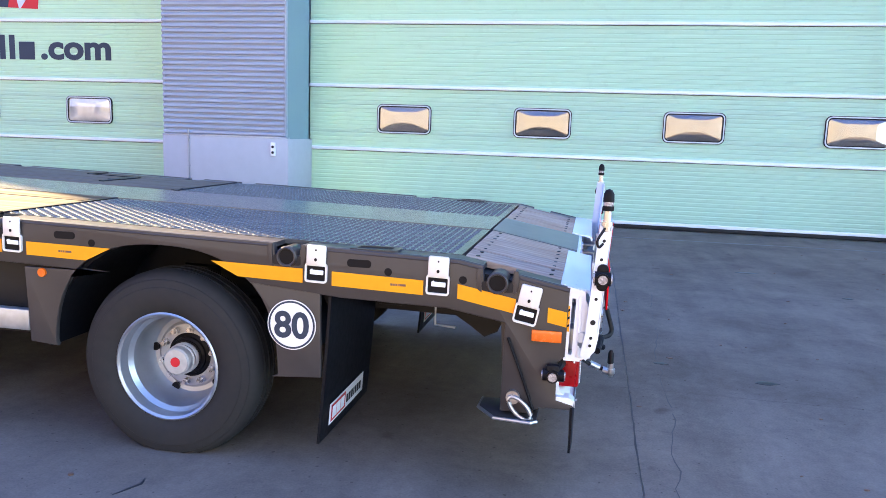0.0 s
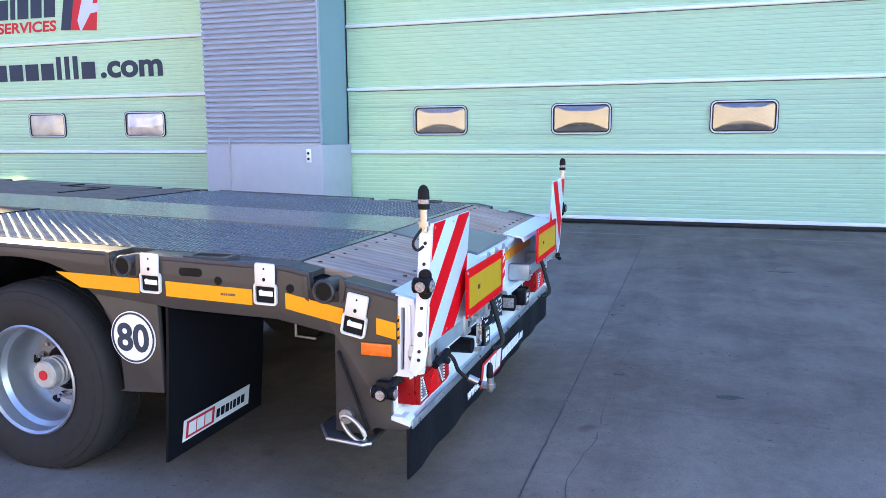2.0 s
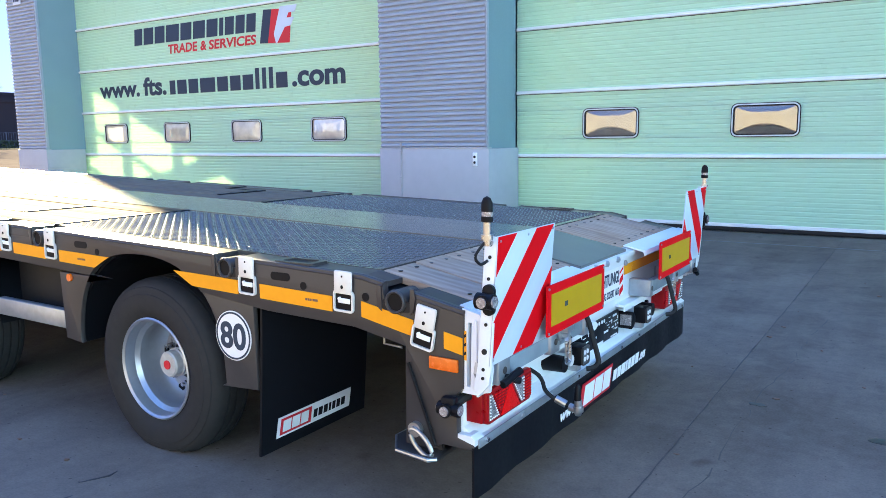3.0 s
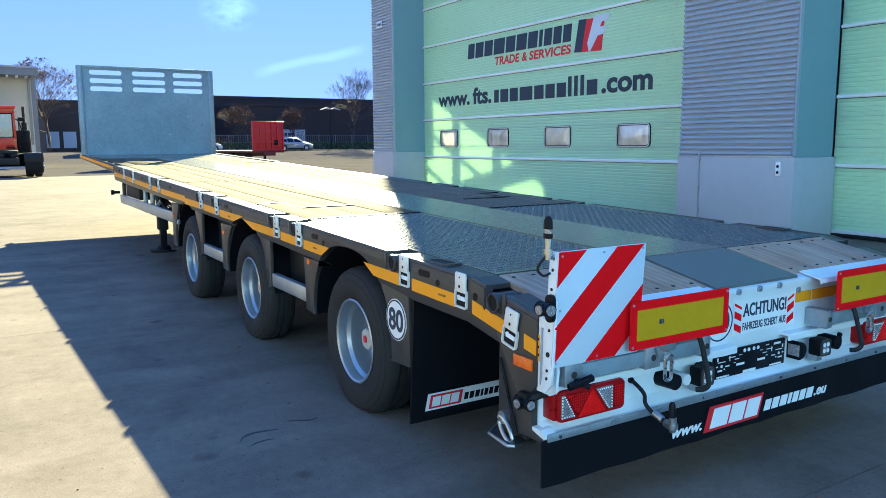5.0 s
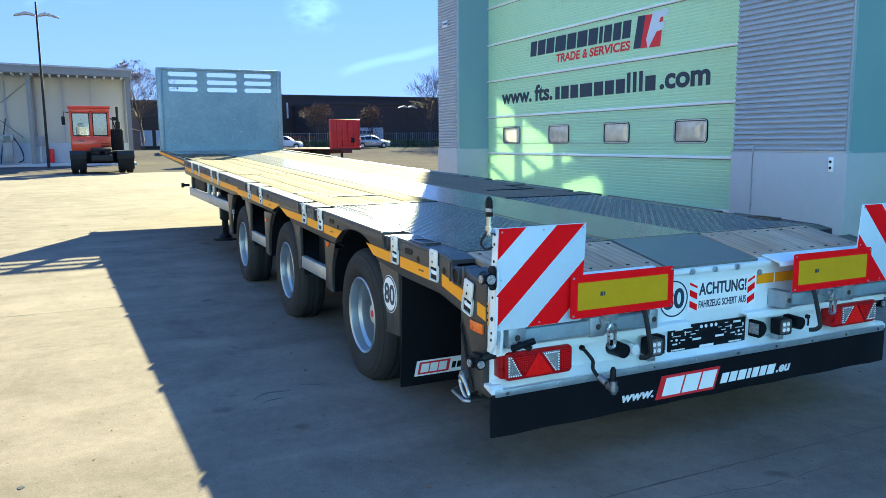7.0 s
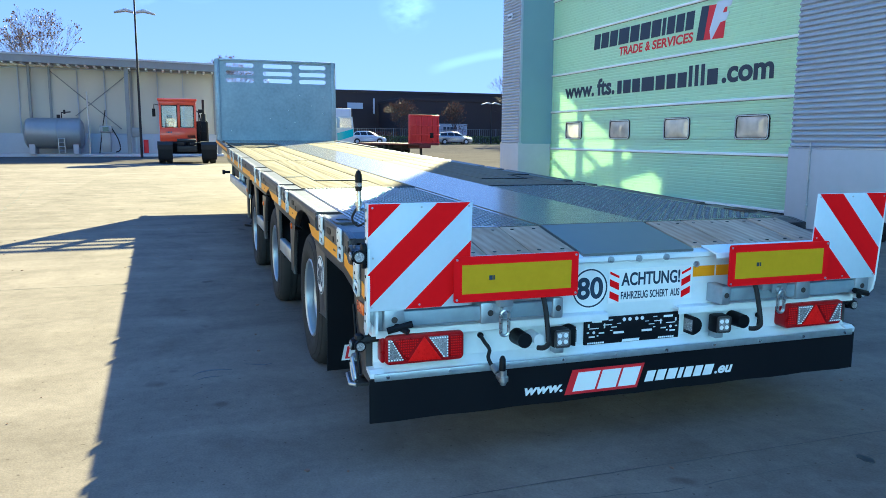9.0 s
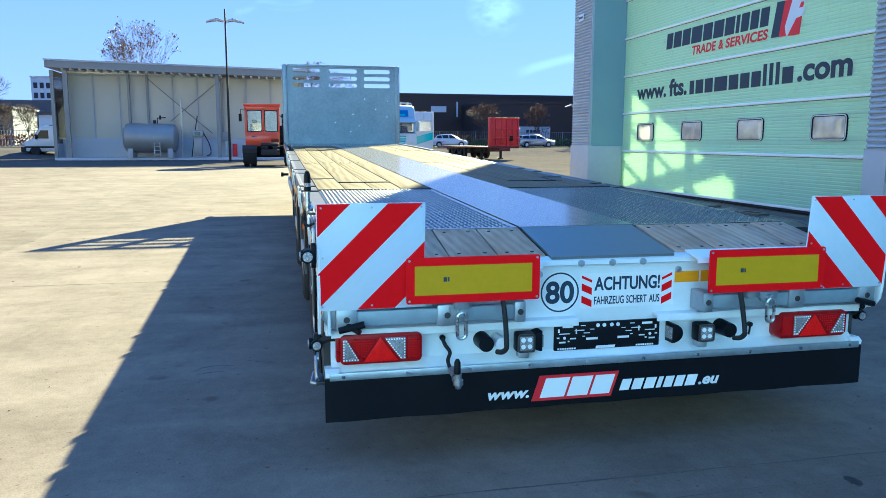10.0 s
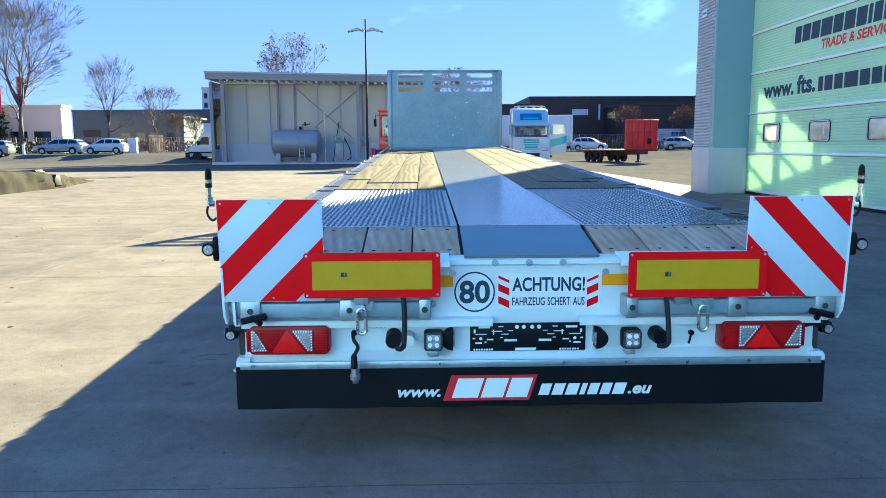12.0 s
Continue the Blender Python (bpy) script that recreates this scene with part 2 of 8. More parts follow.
def clear_pane(name, haze=(0.18, 0.5), ior=3.4, tint=0.72):
    m = bpy.data.materials.new(name)
    m.use_nodes = True
    n, l = m.node_tree.nodes, m.node_tree.links
    n.remove(n["Principled BSDF"])
    gl, tr, fr, mx = n.new("ShaderNodeBsdfGlossy"), n.new("ShaderNodeBsdfTransparent"), n.new("ShaderNodeFresnel"), n.new("ShaderNodeMixShader")
    gl.inputs["Roughness"].default_value = 0.02
    tr.inputs["Color"].default_value = (tint, tint, tint * 0.98, 1)
    fr.inputs["IOR"].default_value = ior
    l.new(fr.outputs["Fac"], mx.inputs["Fac"])
    l.new(tr.outputs["BSDF"], mx.inputs[1])
    l.new(gl.outputs["BSDF"], mx.inputs[2])
    # pale scatter: part of the light scatters in the pane
    hz, tl, hm, mx2 = n.new("ShaderNodeBsdfDiffuse"), n.new("ShaderNodeBsdfTranslucent"), n.new("ShaderNodeMixShader"), n.new("ShaderNodeMixShader")
    no, tc = n.new("ShaderNodeTexNoise"), n.new("ShaderNodeTexCoord")
    no.inputs["Scale"].default_value, no.inputs["Detail"].default_value = 2.2, 4
    l.new(tc.outputs["Object"], no.inputs["Vector"])
    amount = n.new("ShaderNodeMapRange")
    amount.inputs["From Min"].default_value, amount.inputs["From Max"].default_value = 0.35, 0.65
    amount.inputs["To Min"].default_value, amount.inputs["To Max"].default_value = haze
    l.new(no.outputs["Fac"], amount.inputs["Value"])
    hz.inputs["Color"].default_value, tl.inputs["Color"].default_value = (0.86, 0.80, 0.72, 1), (0.86, 0.84, 0.8, 1)
    l.new(hz.outputs["BSDF"], hm.inputs[1])
    l.new(tl.outputs["BSDF"], hm.inputs[2])
    hm.inputs["Fac"].default_value = 0.3
    l.new(amount.outputs["Result"], mx2.inputs["Fac"])
    l.new(mx.outputs["Shader"], mx2.inputs[1])
    l.new(hm.outputs["Shader"], mx2.inputs[2])
    l.new(mx2.outputs["Shader"], n["Material Output"].inputs["Surface"])
    return m


M = {
    "concrete": concrete("yard concrete", (0.213, 0.176, 0.146), (0.56, 0.55, 0.54), 0.6, 0.30, 0.03),
    "asphalt": concrete("far asphalt", (0.120, 0.106, 0.094), (0.6, 0.6, 0.6)),
    "joint": mat("joint filler", (0.17, 0.165, 0.16), 0.8),
    "plinth": mat("plinth concrete", (0.43, 0.44, 0.47), 0.75, var=0.07, scale=0.9, fine=7, bump=0.05, spec=0.15),
    "door": door_skin("mint door skin", (0.63, 0.88, 0.74), (0.74, 0.90, 0.66)),
    # left door's panes: more pale scatter paints in their bright reflections
    "hazed": clear_pane("hazed window pane", (0.42, 0.78)),
    "pane": clear_pane("window pane", (0.04, 0.22)),
    "cabpane": clear_pane("clear cab glass", (0.04, 0.1), 1.5, 0.82),
    "beadgrey": mat("pale grey rubber bead", (0.62, 0.66, 0.68), 0.5, var=0.1),
    "seam": mat("pale seam strip", (0.86, 0.88, 0.90), 0.42, 0.05, var=0.04),
    "cladding": mat("blue grey cladding", (0.36, 0.40, 0.48), 0.38, 0.15, var=0.08, scale=1.2),
    "reveal": mat("grey green reveal paint", (0.23, 0.325, 0.36), 0.42, var=0.1, scale=1.0),
    "rubber": mat("black rubber", (0.013, 0.013, 0.014), 0.65, var=0.25, scale=6, bump=0.2),
    "tyre": mat("tyre rubber", (0.017, 0.0175, 0.019), 0.72, var=0.35, scale=4, fine=25, bump=0.3, dirt=(0.031, 0.029, 0.028), spec=0.2),
    "black": mat("black plastic", (0.007, 0.0075, 0.010), 0.45, var=0.2, spec=0.15),
    "anthracite": mat("anthracite chassis paint", (0.048, 0.043, 0.042), 0.36, var=0.18, scale=1.5, fine=12, bump=0.03, spec=0.4),
    "under": mat("dark underframe paint", (0.014, 0.014, 0.016), 0.6, var=0.3),
    "white": mat("white chassis paint", (0.76, 0.79, 0.82), 0.32, var=0.05, scale=2, coat=0.3),
    "plate": mat("bare clip plate", (0.74, 0.72, 0.67), 0.42, 0.1, var=0.12, scale=14),
    "galv": mat("galvanised steel", (0.42, 0.45, 0.49), 0.42, 0.75, var=0.25, scale=5, fine=30, bump=0.1),
    "galvboard": mat("weathered galvanised board", (0.27, 0.32, 0.37), 0.5, 0.3, var=0.26, scale=2.4, fine=18, bump=0.15),
    "chrome": mat("polished steel", (0.52, 0.53, 0.55), 0.28, 1.0, var=0.08),
    "hooksteel": mat("worn bright steel", (0.42, 0.43, 0.45), 0.35, 0.9, var=0.25, scale=30),
    "rim": mat("silver rim paint", (0.40, 0.42, 0.46), 0.38, 0.75, var=0.1, scale=5),
    "hub": mat("grey hub cast", (0.5, 0.5, 0.49), 0.5, 0.3, var=0.15, scale=20),
    "yellow": mat("reflective yellow tape", (0.82, 0.34, 0.004), 0.4, var=0.06, scale=3, spec=0.2),
    "red": mat("reflective red sheet", (0.66, 0.003, 0.008), 0.5, var=0.06, spec=0.06),
    "whitesheet": mat("reflective white sheet", (0.58, 0.65, 0.75), 0.4, var=0.05, coat=0.15),
    "platey": mat("yellow reflector field", (0.50, 0.31, 0.004), 0.4, var=0.08, scale=12, spec=0.2),
    "lens_red": mat("red lamp lens", (0.72, 0.006, 0.006), 0.3, var=0.2, scale=30, fine=120, bump=0.3, coat=0.0, spec=0.15),
    "lens_dark": mat("dark red lamp housing", (0.27, 0.004, 0.007), 0.3, var=0.2, scale=30, spec=0.2),
    "lens_clear": mat("clear lamp lens", (0.36, 0.34, 0.35), 0.25, 0.35, var=0.75, scale=90, fine=200, bump=0.8, coat=0.6),
    "lens_amber": mat("amber lamp lens", (0.72, 0.14, 0.004), 0.25, var=0.15, scale=40, bump=0.2, coat=0.5),
    "tread": mat("dusty tread plate", (0.078, 0.076, 0.071), 0.18, 0.0, var=0.3, scale=4, fine=30, spec=0.5, rvar=0.04),
    "stud": mat("worn tread studs", (0.108, 0.106, 0.10), 0.26, 0.0, var=0.25, scale=3, fine=60, spec=0.5, rvar=0.05),
    "steel": mat("grey deck steel", (0.172, 0.157, 0.130), 0.20, 0.05, var=0.14, scale=1.5, fine=20, bump=0.02, spec=0.6, rvar=0.06),
    "rampsteel": mat("ramp centre steel", (0.14, 0.15, 0.145), 0.36, 0.1, var=0.03, scale=2.5, fine=8, spec=0.5, rvar=0.04),
    "pine": wood("pale deck pine", (0.162, 0.127, 0.082), (0.088, 0.064, 0.037), (0.135, 0.12, 0.097)),
    # darker grey boards, with the shade on them put into the colour
    "shaded_wood": wood("greyed deck boards", (0.225, 0.182, 0.135), (0.12, 0.09, 0.062), (0.16, 0.13, 0.098), 0.35, 0.2),
    "oldwood": wood("weathered deck planks", (0.50, 0.385, 0.285), (0.26, 0.175, 0.12), (0.29, 0.175, 0.105), 0.25, 0.2),
    "letter": mat("dark lettering", (0.03, 0.045, 0.075), 0.5, var=0.1),
    "letter_white": mat("white lettering", (0.8, 0.8, 0.8), 0.4, var=0.03),
    "logo_red": mat("red print", (0.55, 0.02, 0.03), 0.4, var=0.05),
    "cream": mat("cream sandwich panel", (0.50, 0.47, 0.39), 0.5, var=0.06, scale=0.6),
    "ivory": mat("ivory render", (0.80, 0.70, 0.50), 0.6, var=0.06, scale=0.3),
    "roofgrey": mat("grey roof sheet", (0.21, 0.21, 0.215), 0.5, 0.3, var=0.12),
    "dark_facade": mat("dark facade cladding", (0.043, 0.033, 0.031), 0.55, var=0.2, scale=0.2),
    "brown_facade": mat("brown grey facade", (0.10, 0.085, 0.08), 0.6, var=0.2, scale=0.3),
    "office": mat("pale office render", (0.55, 0.58, 0.62), 0.6, var=0.06, scale=0.4),
    "glass": mat("dark window glass", (0.02, 0.023, 0.027), 0.06, var=0.2, ior=1.45, rvar=0.03),
    "tank": mat("grey tank paint", (0.27, 0.28, 0.29), 0.45, 0.3, var=0.12, scale=1.5),
    "orange": mat("orange tractor paint", (0.52, 0.05, 0.015), 0.35, var=0.08, coat=0.4),
    "container": mat("red container paint", (0.42, 0.02, 0.025), 0.45, var=0.15, scale=1.2),
    "darkred": mat("dark red chassis paint", (0.085, 0.014, 0.016), 0.5, var=0.2),
    "carwhite": mat("white car paint", (0.58, 0.59, 0.61), 0.25, var=0.03, coat=0.4),
    "carsilver": mat("silver car paint", (0.33, 0.34, 0.36), 0.28, 0.5, var=0.04, coat=0.5),
    "cabblue": mat("blue cab paint", (0.27, 0.36, 0.46), 0.35, var=0.06, coat=0.3),
    "cabwhite": mat("greyish white cab paint", (0.48, 0.51, 0.54), 0.4, var=0.08, scale=2, coat=0.3),
    "teal": mat("teal cab paint", (0.03, 0.36, 0.42), 0.3, var=0.05, coat=0.4),
    "blue": mat("blue sign panel", (0.03, 0.12, 0.35), 0.35, var=0.05),
    "bark": mat("bark", (0.085, 0.065, 0.055), 0.85, var=0.3, scale=6),
    "leaf": mat("hedge leaves", (0.07, 0.085, 0.03), 0.7, var=0.5, scale=6),
    "dryleaf": mat("dry russet leaves", (0.16, 0.07, 0.035), 0.7, var=0.4, scale=6),
    "grass": mat("verge grass", (0.10, 0.12, 0.045), 0.85, var=0.4, scale=2, bump=0.5),
    "rock": concrete("old kerb concrete", (0.07, 0.062, 0.052), (0.45, 0.43, 0.4)),
    "spot": mat("oil stain", (0.03, 0.03, 0.032), 0.45, var=0.3, scale=20),
    "crack": mat("dark filler in a crack", (0.085, 0.075, 0.066), 0.8, var=0.3, scale=9),
    "rust": mat("rusty brown timber", (0.17, 0.10, 0.065), 0.75, var=0.3, scale=2),
    # blue of the unseen wall added to bounce light into the shade
    "pale": mat("blue clad wall", (0.25, 0.46, 0.90), 0.8, var=0.06, scale=0.2),
    "slate": mat("slate blue cladding", (0.085, 0.095, 0.12), 0.55, var=0.15, scale=0.2),
    "tan": mat("far tan wall", (0.36, 0.35, 0.34), 0.8, var=0.15, scale=0.2),
}


# ---- mesh helpers ----
def box(bm, x0, x1, y0, y1, z0, z1, bev=0.0):
    r = bmesh.ops.create_cube(bm, size=1)
    vs = r["verts"]
    for v in vs:
        v.co = Vector(((x0 + x1) / 2 + v.co.x * (x1 - x0), (y0 + y1) / 2 + v.co.y * (y1 - y0), (z0 + z1) / 2 + v.co.z * (z1 - z0)))
    if bev:
        es = list({e for v in vs for e in v.link_edges})
        bmesh.ops.bevel(bm, geom=es, offset=bev, segments=2, affect="EDGES", profile=0.5)
    return vs


AX = {"x": lambda p, a: (a, p[0], p[1]), "y": lambda p, a: (p[0], a, p[1]), "z": lambda p, a: (p[0], p[1], a)}


def prism(bm, pts, axis, a, b, bev=0.0):
    put = AX[axis]
    va, vb = [bm.verts.new(put(p, a)) for p in pts], [bm.verts.new(put(p, b)) for p in pts]
    n = len(pts)
    fs = [bm.faces.new(va[::-1]), bm.faces.new(vb)]
    for i in range(n):
        fs.append(bm.faces.new((va[i], va[(i + 1) % n], vb[(i + 1) % n], vb[i])))
    bmesh.ops.recalc_face_normals(bm, faces=fs)
    if bev:
        es = list({e for f in fs[:2] for e in f.edges})
        bmesh.ops.bevel(bm, geom=es, offset=bev, segments=2, affect="EDGES", profile=0.5)


def holed(bm, outer, holes, axis, a, b):
    """A plate with openings that go through it."""
    put = AX[axis]
    sides = []
    for s, lev in enumerate((a, b)):
        es = []
        loops = []
        for loop in (outer, *holes):
            vs = [bm.verts.new(put(p, lev)) for p in loop]
            loops.append(vs)
            es += [bm.edges.new((vs[i], vs[(i + 1) % len(vs)])) for i in range(len(vs))]
        bmesh.ops.triangle_fill(bm, edges=es, use_beauty=True)
        sides.append(loops)
    for la, lb in zip(*sides):
        n = len(la)
        for i in range(n):
            bm.faces.new((la[i], la[(i + 1) % n], lb[(i + 1) % n], lb[i]))
    bmesh.ops.recalc_face_normals(bm, faces=bm.faces)


def rod(bm, p, q, r, seg=16, r2=None):
    p, q = Vector(p), Vector(q)
    d = q - p
    m = Matrix.Translation((p + q) / 2) @ d.to_track_quat("Z", "Y").to_matrix().to_4x4()
    bmesh.ops.create_cone(bm, cap_ends=True, segments=seg, radius1=r, radius2=r if r2 is None else r2, depth=d.length, matrix=m)


def pipe(bm, pts, r, seg=8):
    pts = [Vector(p) for p in pts]
    rings = []
    for i, p in enumerate(pts):
        d = (pts[min(i + 1, len(pts) - 1)] - pts[max(i - 1, 0)]).normalized()
        q = d.to_track_quat("Z", "Y")
        rings.append([bm.verts.new(p + q @ Vector((r * math.cos(k * math.tau / seg), r * math.sin(k * math.tau / seg), 0))) for k in range(seg)])
    for u, v in zip(rings, rings[1:]):
        for k in range(seg):
            bm.faces.new((u[k], u[(k + 1) % seg], v[(k + 1) % seg], v[k]))
    bm.faces.new(rings[0][::-1])
    bm.faces.new(rings[-1])


def curve_pts(pts, n=6):
    """A smooth line through the points."""
    P = [Vector(p) for p in pts]
    out = []
    for i in range(len(P) - 1):
        a, b, c, d = P[max(i - 1, 0)], P[i], P[i + 1], P[min(i + 2, len(P) - 1)]
        for k in range(n):
            t = k / n
            out.append(0.5 * (2 * b + (c - a) * t + (2 * a - 5 * b + 4 * c - d) * t * t + (3 * b - a - 3 * c + d) * t ** 3))
    return out + [P[-1]]


def lathe(bm, prof, axis, seg=32):
    """prof: (along, radius) pairs turned round an axis through the origin."""
    rings = []
    for a, r in prof:
        ring = []
        for k in range(seg):
            c, s = r * math.cos(k * math.tau / seg), r * math.sin(k * math.tau / seg)
            ring.append(bm.verts.new({"x": (a, c, s), "y": (c, a, s), "z": (c, s, a)}[axis]))
        rings.append(ring)
    fs = []
    for u, v in zip(rings, rings[1:]):
        for k in range(seg):
            fs.append(bm.faces.new((u[k], u[(k + 1) % seg], v[(k + 1) % seg], v[k])))
    bmesh.ops.recalc_face_normals(bm, faces=fs)
    return rings


def shade(me, angle=28):
    for p in me.polygons:
        p.use_smooth = True
    me.set_sharp_from_angle(angle=radians(angle))


def part(name, bm, material, parent=None, label="", smooth=True, kind=""):
    me = bpy.data.meshes.new(name)
    bm.to_mesh(me)
    bm.free()
    me.materials.append(M[material] if isinstance(material, str) else material)
    if smooth:
        shade(me)
    ob = new(name, me)
    ob.parent = parent
    if label or kind:
        tagged(ob, label=label, kind=kind)
    return ob


def piece(name, fn, material, parent, label="", smooth=True):
    bm = bmesh.new()
    fn(bm)
    return part(name, bm, material, parent, label, smooth)


def again(ob, parent, m):
    """The same mesh once more, as an object of its own, with its children."""
    o = new(ob.name.split(".")[0], ob.data)
    o.parent, o.matrix_local = parent, m
    for key in ("label", "kind"):
        if key in ob:
            o[key] = ob[key]
    for c in ob.children:
        again(c, o, c.matrix_local.copy())
    return o


def thing(name, label, category, at=(0, 0, 0), group="", kind="", turn=0):
    e = new(name)
    e.matrix_world = pose(*at, 0, 0, turn)
    return tagged(e, label, category, group, kind)


def rrect(x0, x1, z0, z1, r, n=5):
    out = []
    for cx, cz, a0 in ((x1 - r, z1 - r, 0), (x0 + r, z1 - r, 90), (x0 + r, z0 + r, 180), (x1 - r, z0 + r, 270)):
        out += [(cx + r * math.cos(radians(a0 + 90 * k / n)), cz + r * math.sin(radians(a0 + 90 * k / n))) for k in range(n + 1)]
    return out


def lettering(bm, body, width, height, m, bold=0.012, shear=0.0, deep=0.002):
    """Letters fitted into width x height, laid by the matrix m; local x runs along the line, y up."""
    cu = bpy.data.curves.new("line", "FONT")
    cu.body, cu.extrude, cu.offset, cu.shear, cu.resolution_u = body, 0.5, bold, shear, 4
    ob = new("line", cu)
    dg = bpy.context.evaluated_depsgraph_get()
    me = bpy.data.meshes.new_from_object(ob.evaluated_get(dg))
    bpy.data.objects.remove(ob)
    bpy.data.curves.remove(cu)
    co = np.array([v.co for v in me.vertices])
    lo, hi = co.min(0), co.max(0)
    fit = Matrix.Diagonal((width / (hi[0] - lo[0]), height / (hi[1] - lo[1]), deep, 1)) @ Matrix.Translation((-lo[0], -lo[1], 0))
    me.transform(m @ fit)
    bm.from_mesh(me)
    bpy.data.meshes.remove(me)


def on_rear(y, z, x):
    return Matrix(((0, 0, 1, x), (1, 0, 0, y), (0, 1, 0, z), (0, 0, 0, 1)))


def on_side(x, z, y):
    return Matrix(((1, 0, 0, x), (0, 0, -1, y), (0, 1, 0, z), (0, 0, 0, 1)))


def bar_parts(name, widths, x0, z0, h, gap, m, material, parent, lean=0.0, deep=0.002):
    """The same row with each block a part of its own."""
    x = x0
    for w in widths:
        bm = bmesh.new()
        bars(bm, [w], x, z0, h, gap, m, lean, deep)
        part(name, bm, material, parent, smooth=False)
        x += w + gap
    return x


def words(body, width, height, m, material, parent, bold=0.012, shear=0.0, deep=0.002):
    """A line of print, each letter a part of its own."""
    bm = bmesh.new()
    lettering(bm, body, width, height, m, bold, shear, deep)
    back, left, groups = m.inverted(), set(bm.verts), []
    while left:
        todo, isle = [left.pop()], []
        while todo:
            v = todo.pop()
            isle.append(v)
            for e in v.link_edges:
                o = e.other_vert(v)
                if o in left:
                    left.discard(o)
                    todo.append(o)
        xs = [(back @ v.co).x - shear * (back @ v.co).y for v in isle]
        groups.append([min(xs), max(xs), isle])
    groups.sort(key=lambda g: g[0])
    lines = []
    for g in groups:
        if lines and g[0] < lines[-1][1] - 0.3 * (g[1] - g[0]):
            lines[-1][1] = max(lines[-1][1], g[1])
            lines[-1][2] += g[2]
        else:
            lines.append(g)
    for a, b, vs in lines:
        one, at = bmesh.new(), {}
        for v in vs:
            at[v] = one.verts.new(v.co)
        for f in {f for v in vs for f in v.link_faces}:
            one.faces.new([at[v] for v in f.verts])
        part("letter", one, material, parent, smooth=False)
    bm.free()


def bars(bm, widths, x0, z0, h, gap, m, lean=0.0, deep=0.002):
    """A row of plain blocks in place of letters."""
    x = x0
    for w in widths:
        vs = []
        for d in (0, deep):
            vs.append([bm.verts.new(m @ Vector((x + a + lean * b, z0 + b, d))) for a, b in ((0, 0), (w, 0), (w, h), (0, h))])
        bm.faces.new(vs[1])
        for i in range(4):
            bm.faces.new((vs[0][i], vs[0][(i + 1) % 4], vs[1][(i + 1) % 4], vs[1][i]))
        x += w + gap
    return x


# ---- ground ----
def ground_z(x, y=0.0):
    """Level yard that rises a little at the far side, earlier in the south-west."""
    step = lambda t: min(1, max(0, t)) ** 2 * (3 - 2 * min(1, max(0, t)))
    w = min(1, max(0, (-16 - y) / 8))
    return 0.75 * (w * step((-64 - x) / 8) + (1 - w) * step((-68 - x) / 14))


bm = bmesh.new()
xs = [700, 60, 14, 5.3, 0.3, -4.7, -9.7, -14.7, -19.7, -24.7, -34, -45, -56, -62, -64, -66, -68, -70, -72, -75, -78, -82, -95, -150, -400, -900]
ys = [-900, -300, -120, -60, -40, -24, -20, -16, -14.75, -9.75, -4.75, 0.25, 5.25, 8.4, 20, 40, 80, 200, 900]
gv = [[bm.verts.new((x, y, ground_z(x, y) - 0.025)) for y in ys] for x in xs]
for i in range(len(xs) - 1):
    for j in range(len(ys) - 1):
        bm.faces.new((gv[i][j], gv[i + 1][j], gv[i + 1][j + 1], gv[i][j + 1]))
bmesh.ops.recalc_face_normals(bm, faces=bm.faces)
ground = part("ground", bm, "asphalt")
tagged(ground, "worn grey yard ground of concrete and asphalt", "ground", kind="structure")

SLAB_X = [30.3, 25.3, 20.3, 15.3, 10.3, 5.3, 0.3, -4.7, -9.7, -14.7, -19.7, -24.7, -29.7, -34.7, -39.7]
SLAB_Y = [-34.75, -29.75, -24.75, -19.75, -14.75, -9.75, -4.75, 0.25, 5.25, 8.32]
for i in range(len(SLAB_X) - 1):
    for j in range(len(SLAB_Y) - 1):
        bm = bmesh.new()
        box(bm, SLAB_X[i + 1] + 0.0012, SLAB_X[i] - 0.0012, SLAB_Y[j] + 0.0004, SLAB_Y[j + 1] - 0.0004, -0.02, 0.0, 0.0015)
        part("slab", bm, "concrete", ground, smooth=False)
bm = bmesh.new()
box(bm, -39.6, 30.2, -34.7, 8.3, -0.023, -0.004)
part("joint_filler", bm, "joint", ground, "dark joint filler between the slabs")


def stain(bm, cx, cy, rx, ry, seed):
    rnd = random.Random(seed)
    pts = [(cx + rx * (0.6 + 0.55 * rnd.random()) * math.cos(a * math.tau / 14), cy + ry * (0.6 + 0.55 * rnd.random()) * math.sin(a * math.tau / 14)) for a in range(14)]
    prism(bm, pts, "z", 0.0005, 0.002)


for k, (cx, cy, rx, ry) in enumerate([(1.13, 0.58, 0.07, 0.04), (2.48, 3.52, 0.06, 0.04), (1.77, 4.66, 0.12, 0.05), (0.53, 0.81, 0.05, 0.03), (2.3, -0.9, 0.03, 0.02), (-2.5, -3.6, 0.03, 0.02), (-0.9, -3.1, 0.02, 0.015)]):
    bm = bmesh.new()
    stain(bm, cx, cy, rx, ry, k)
    part("stain", bm, "spot", ground)
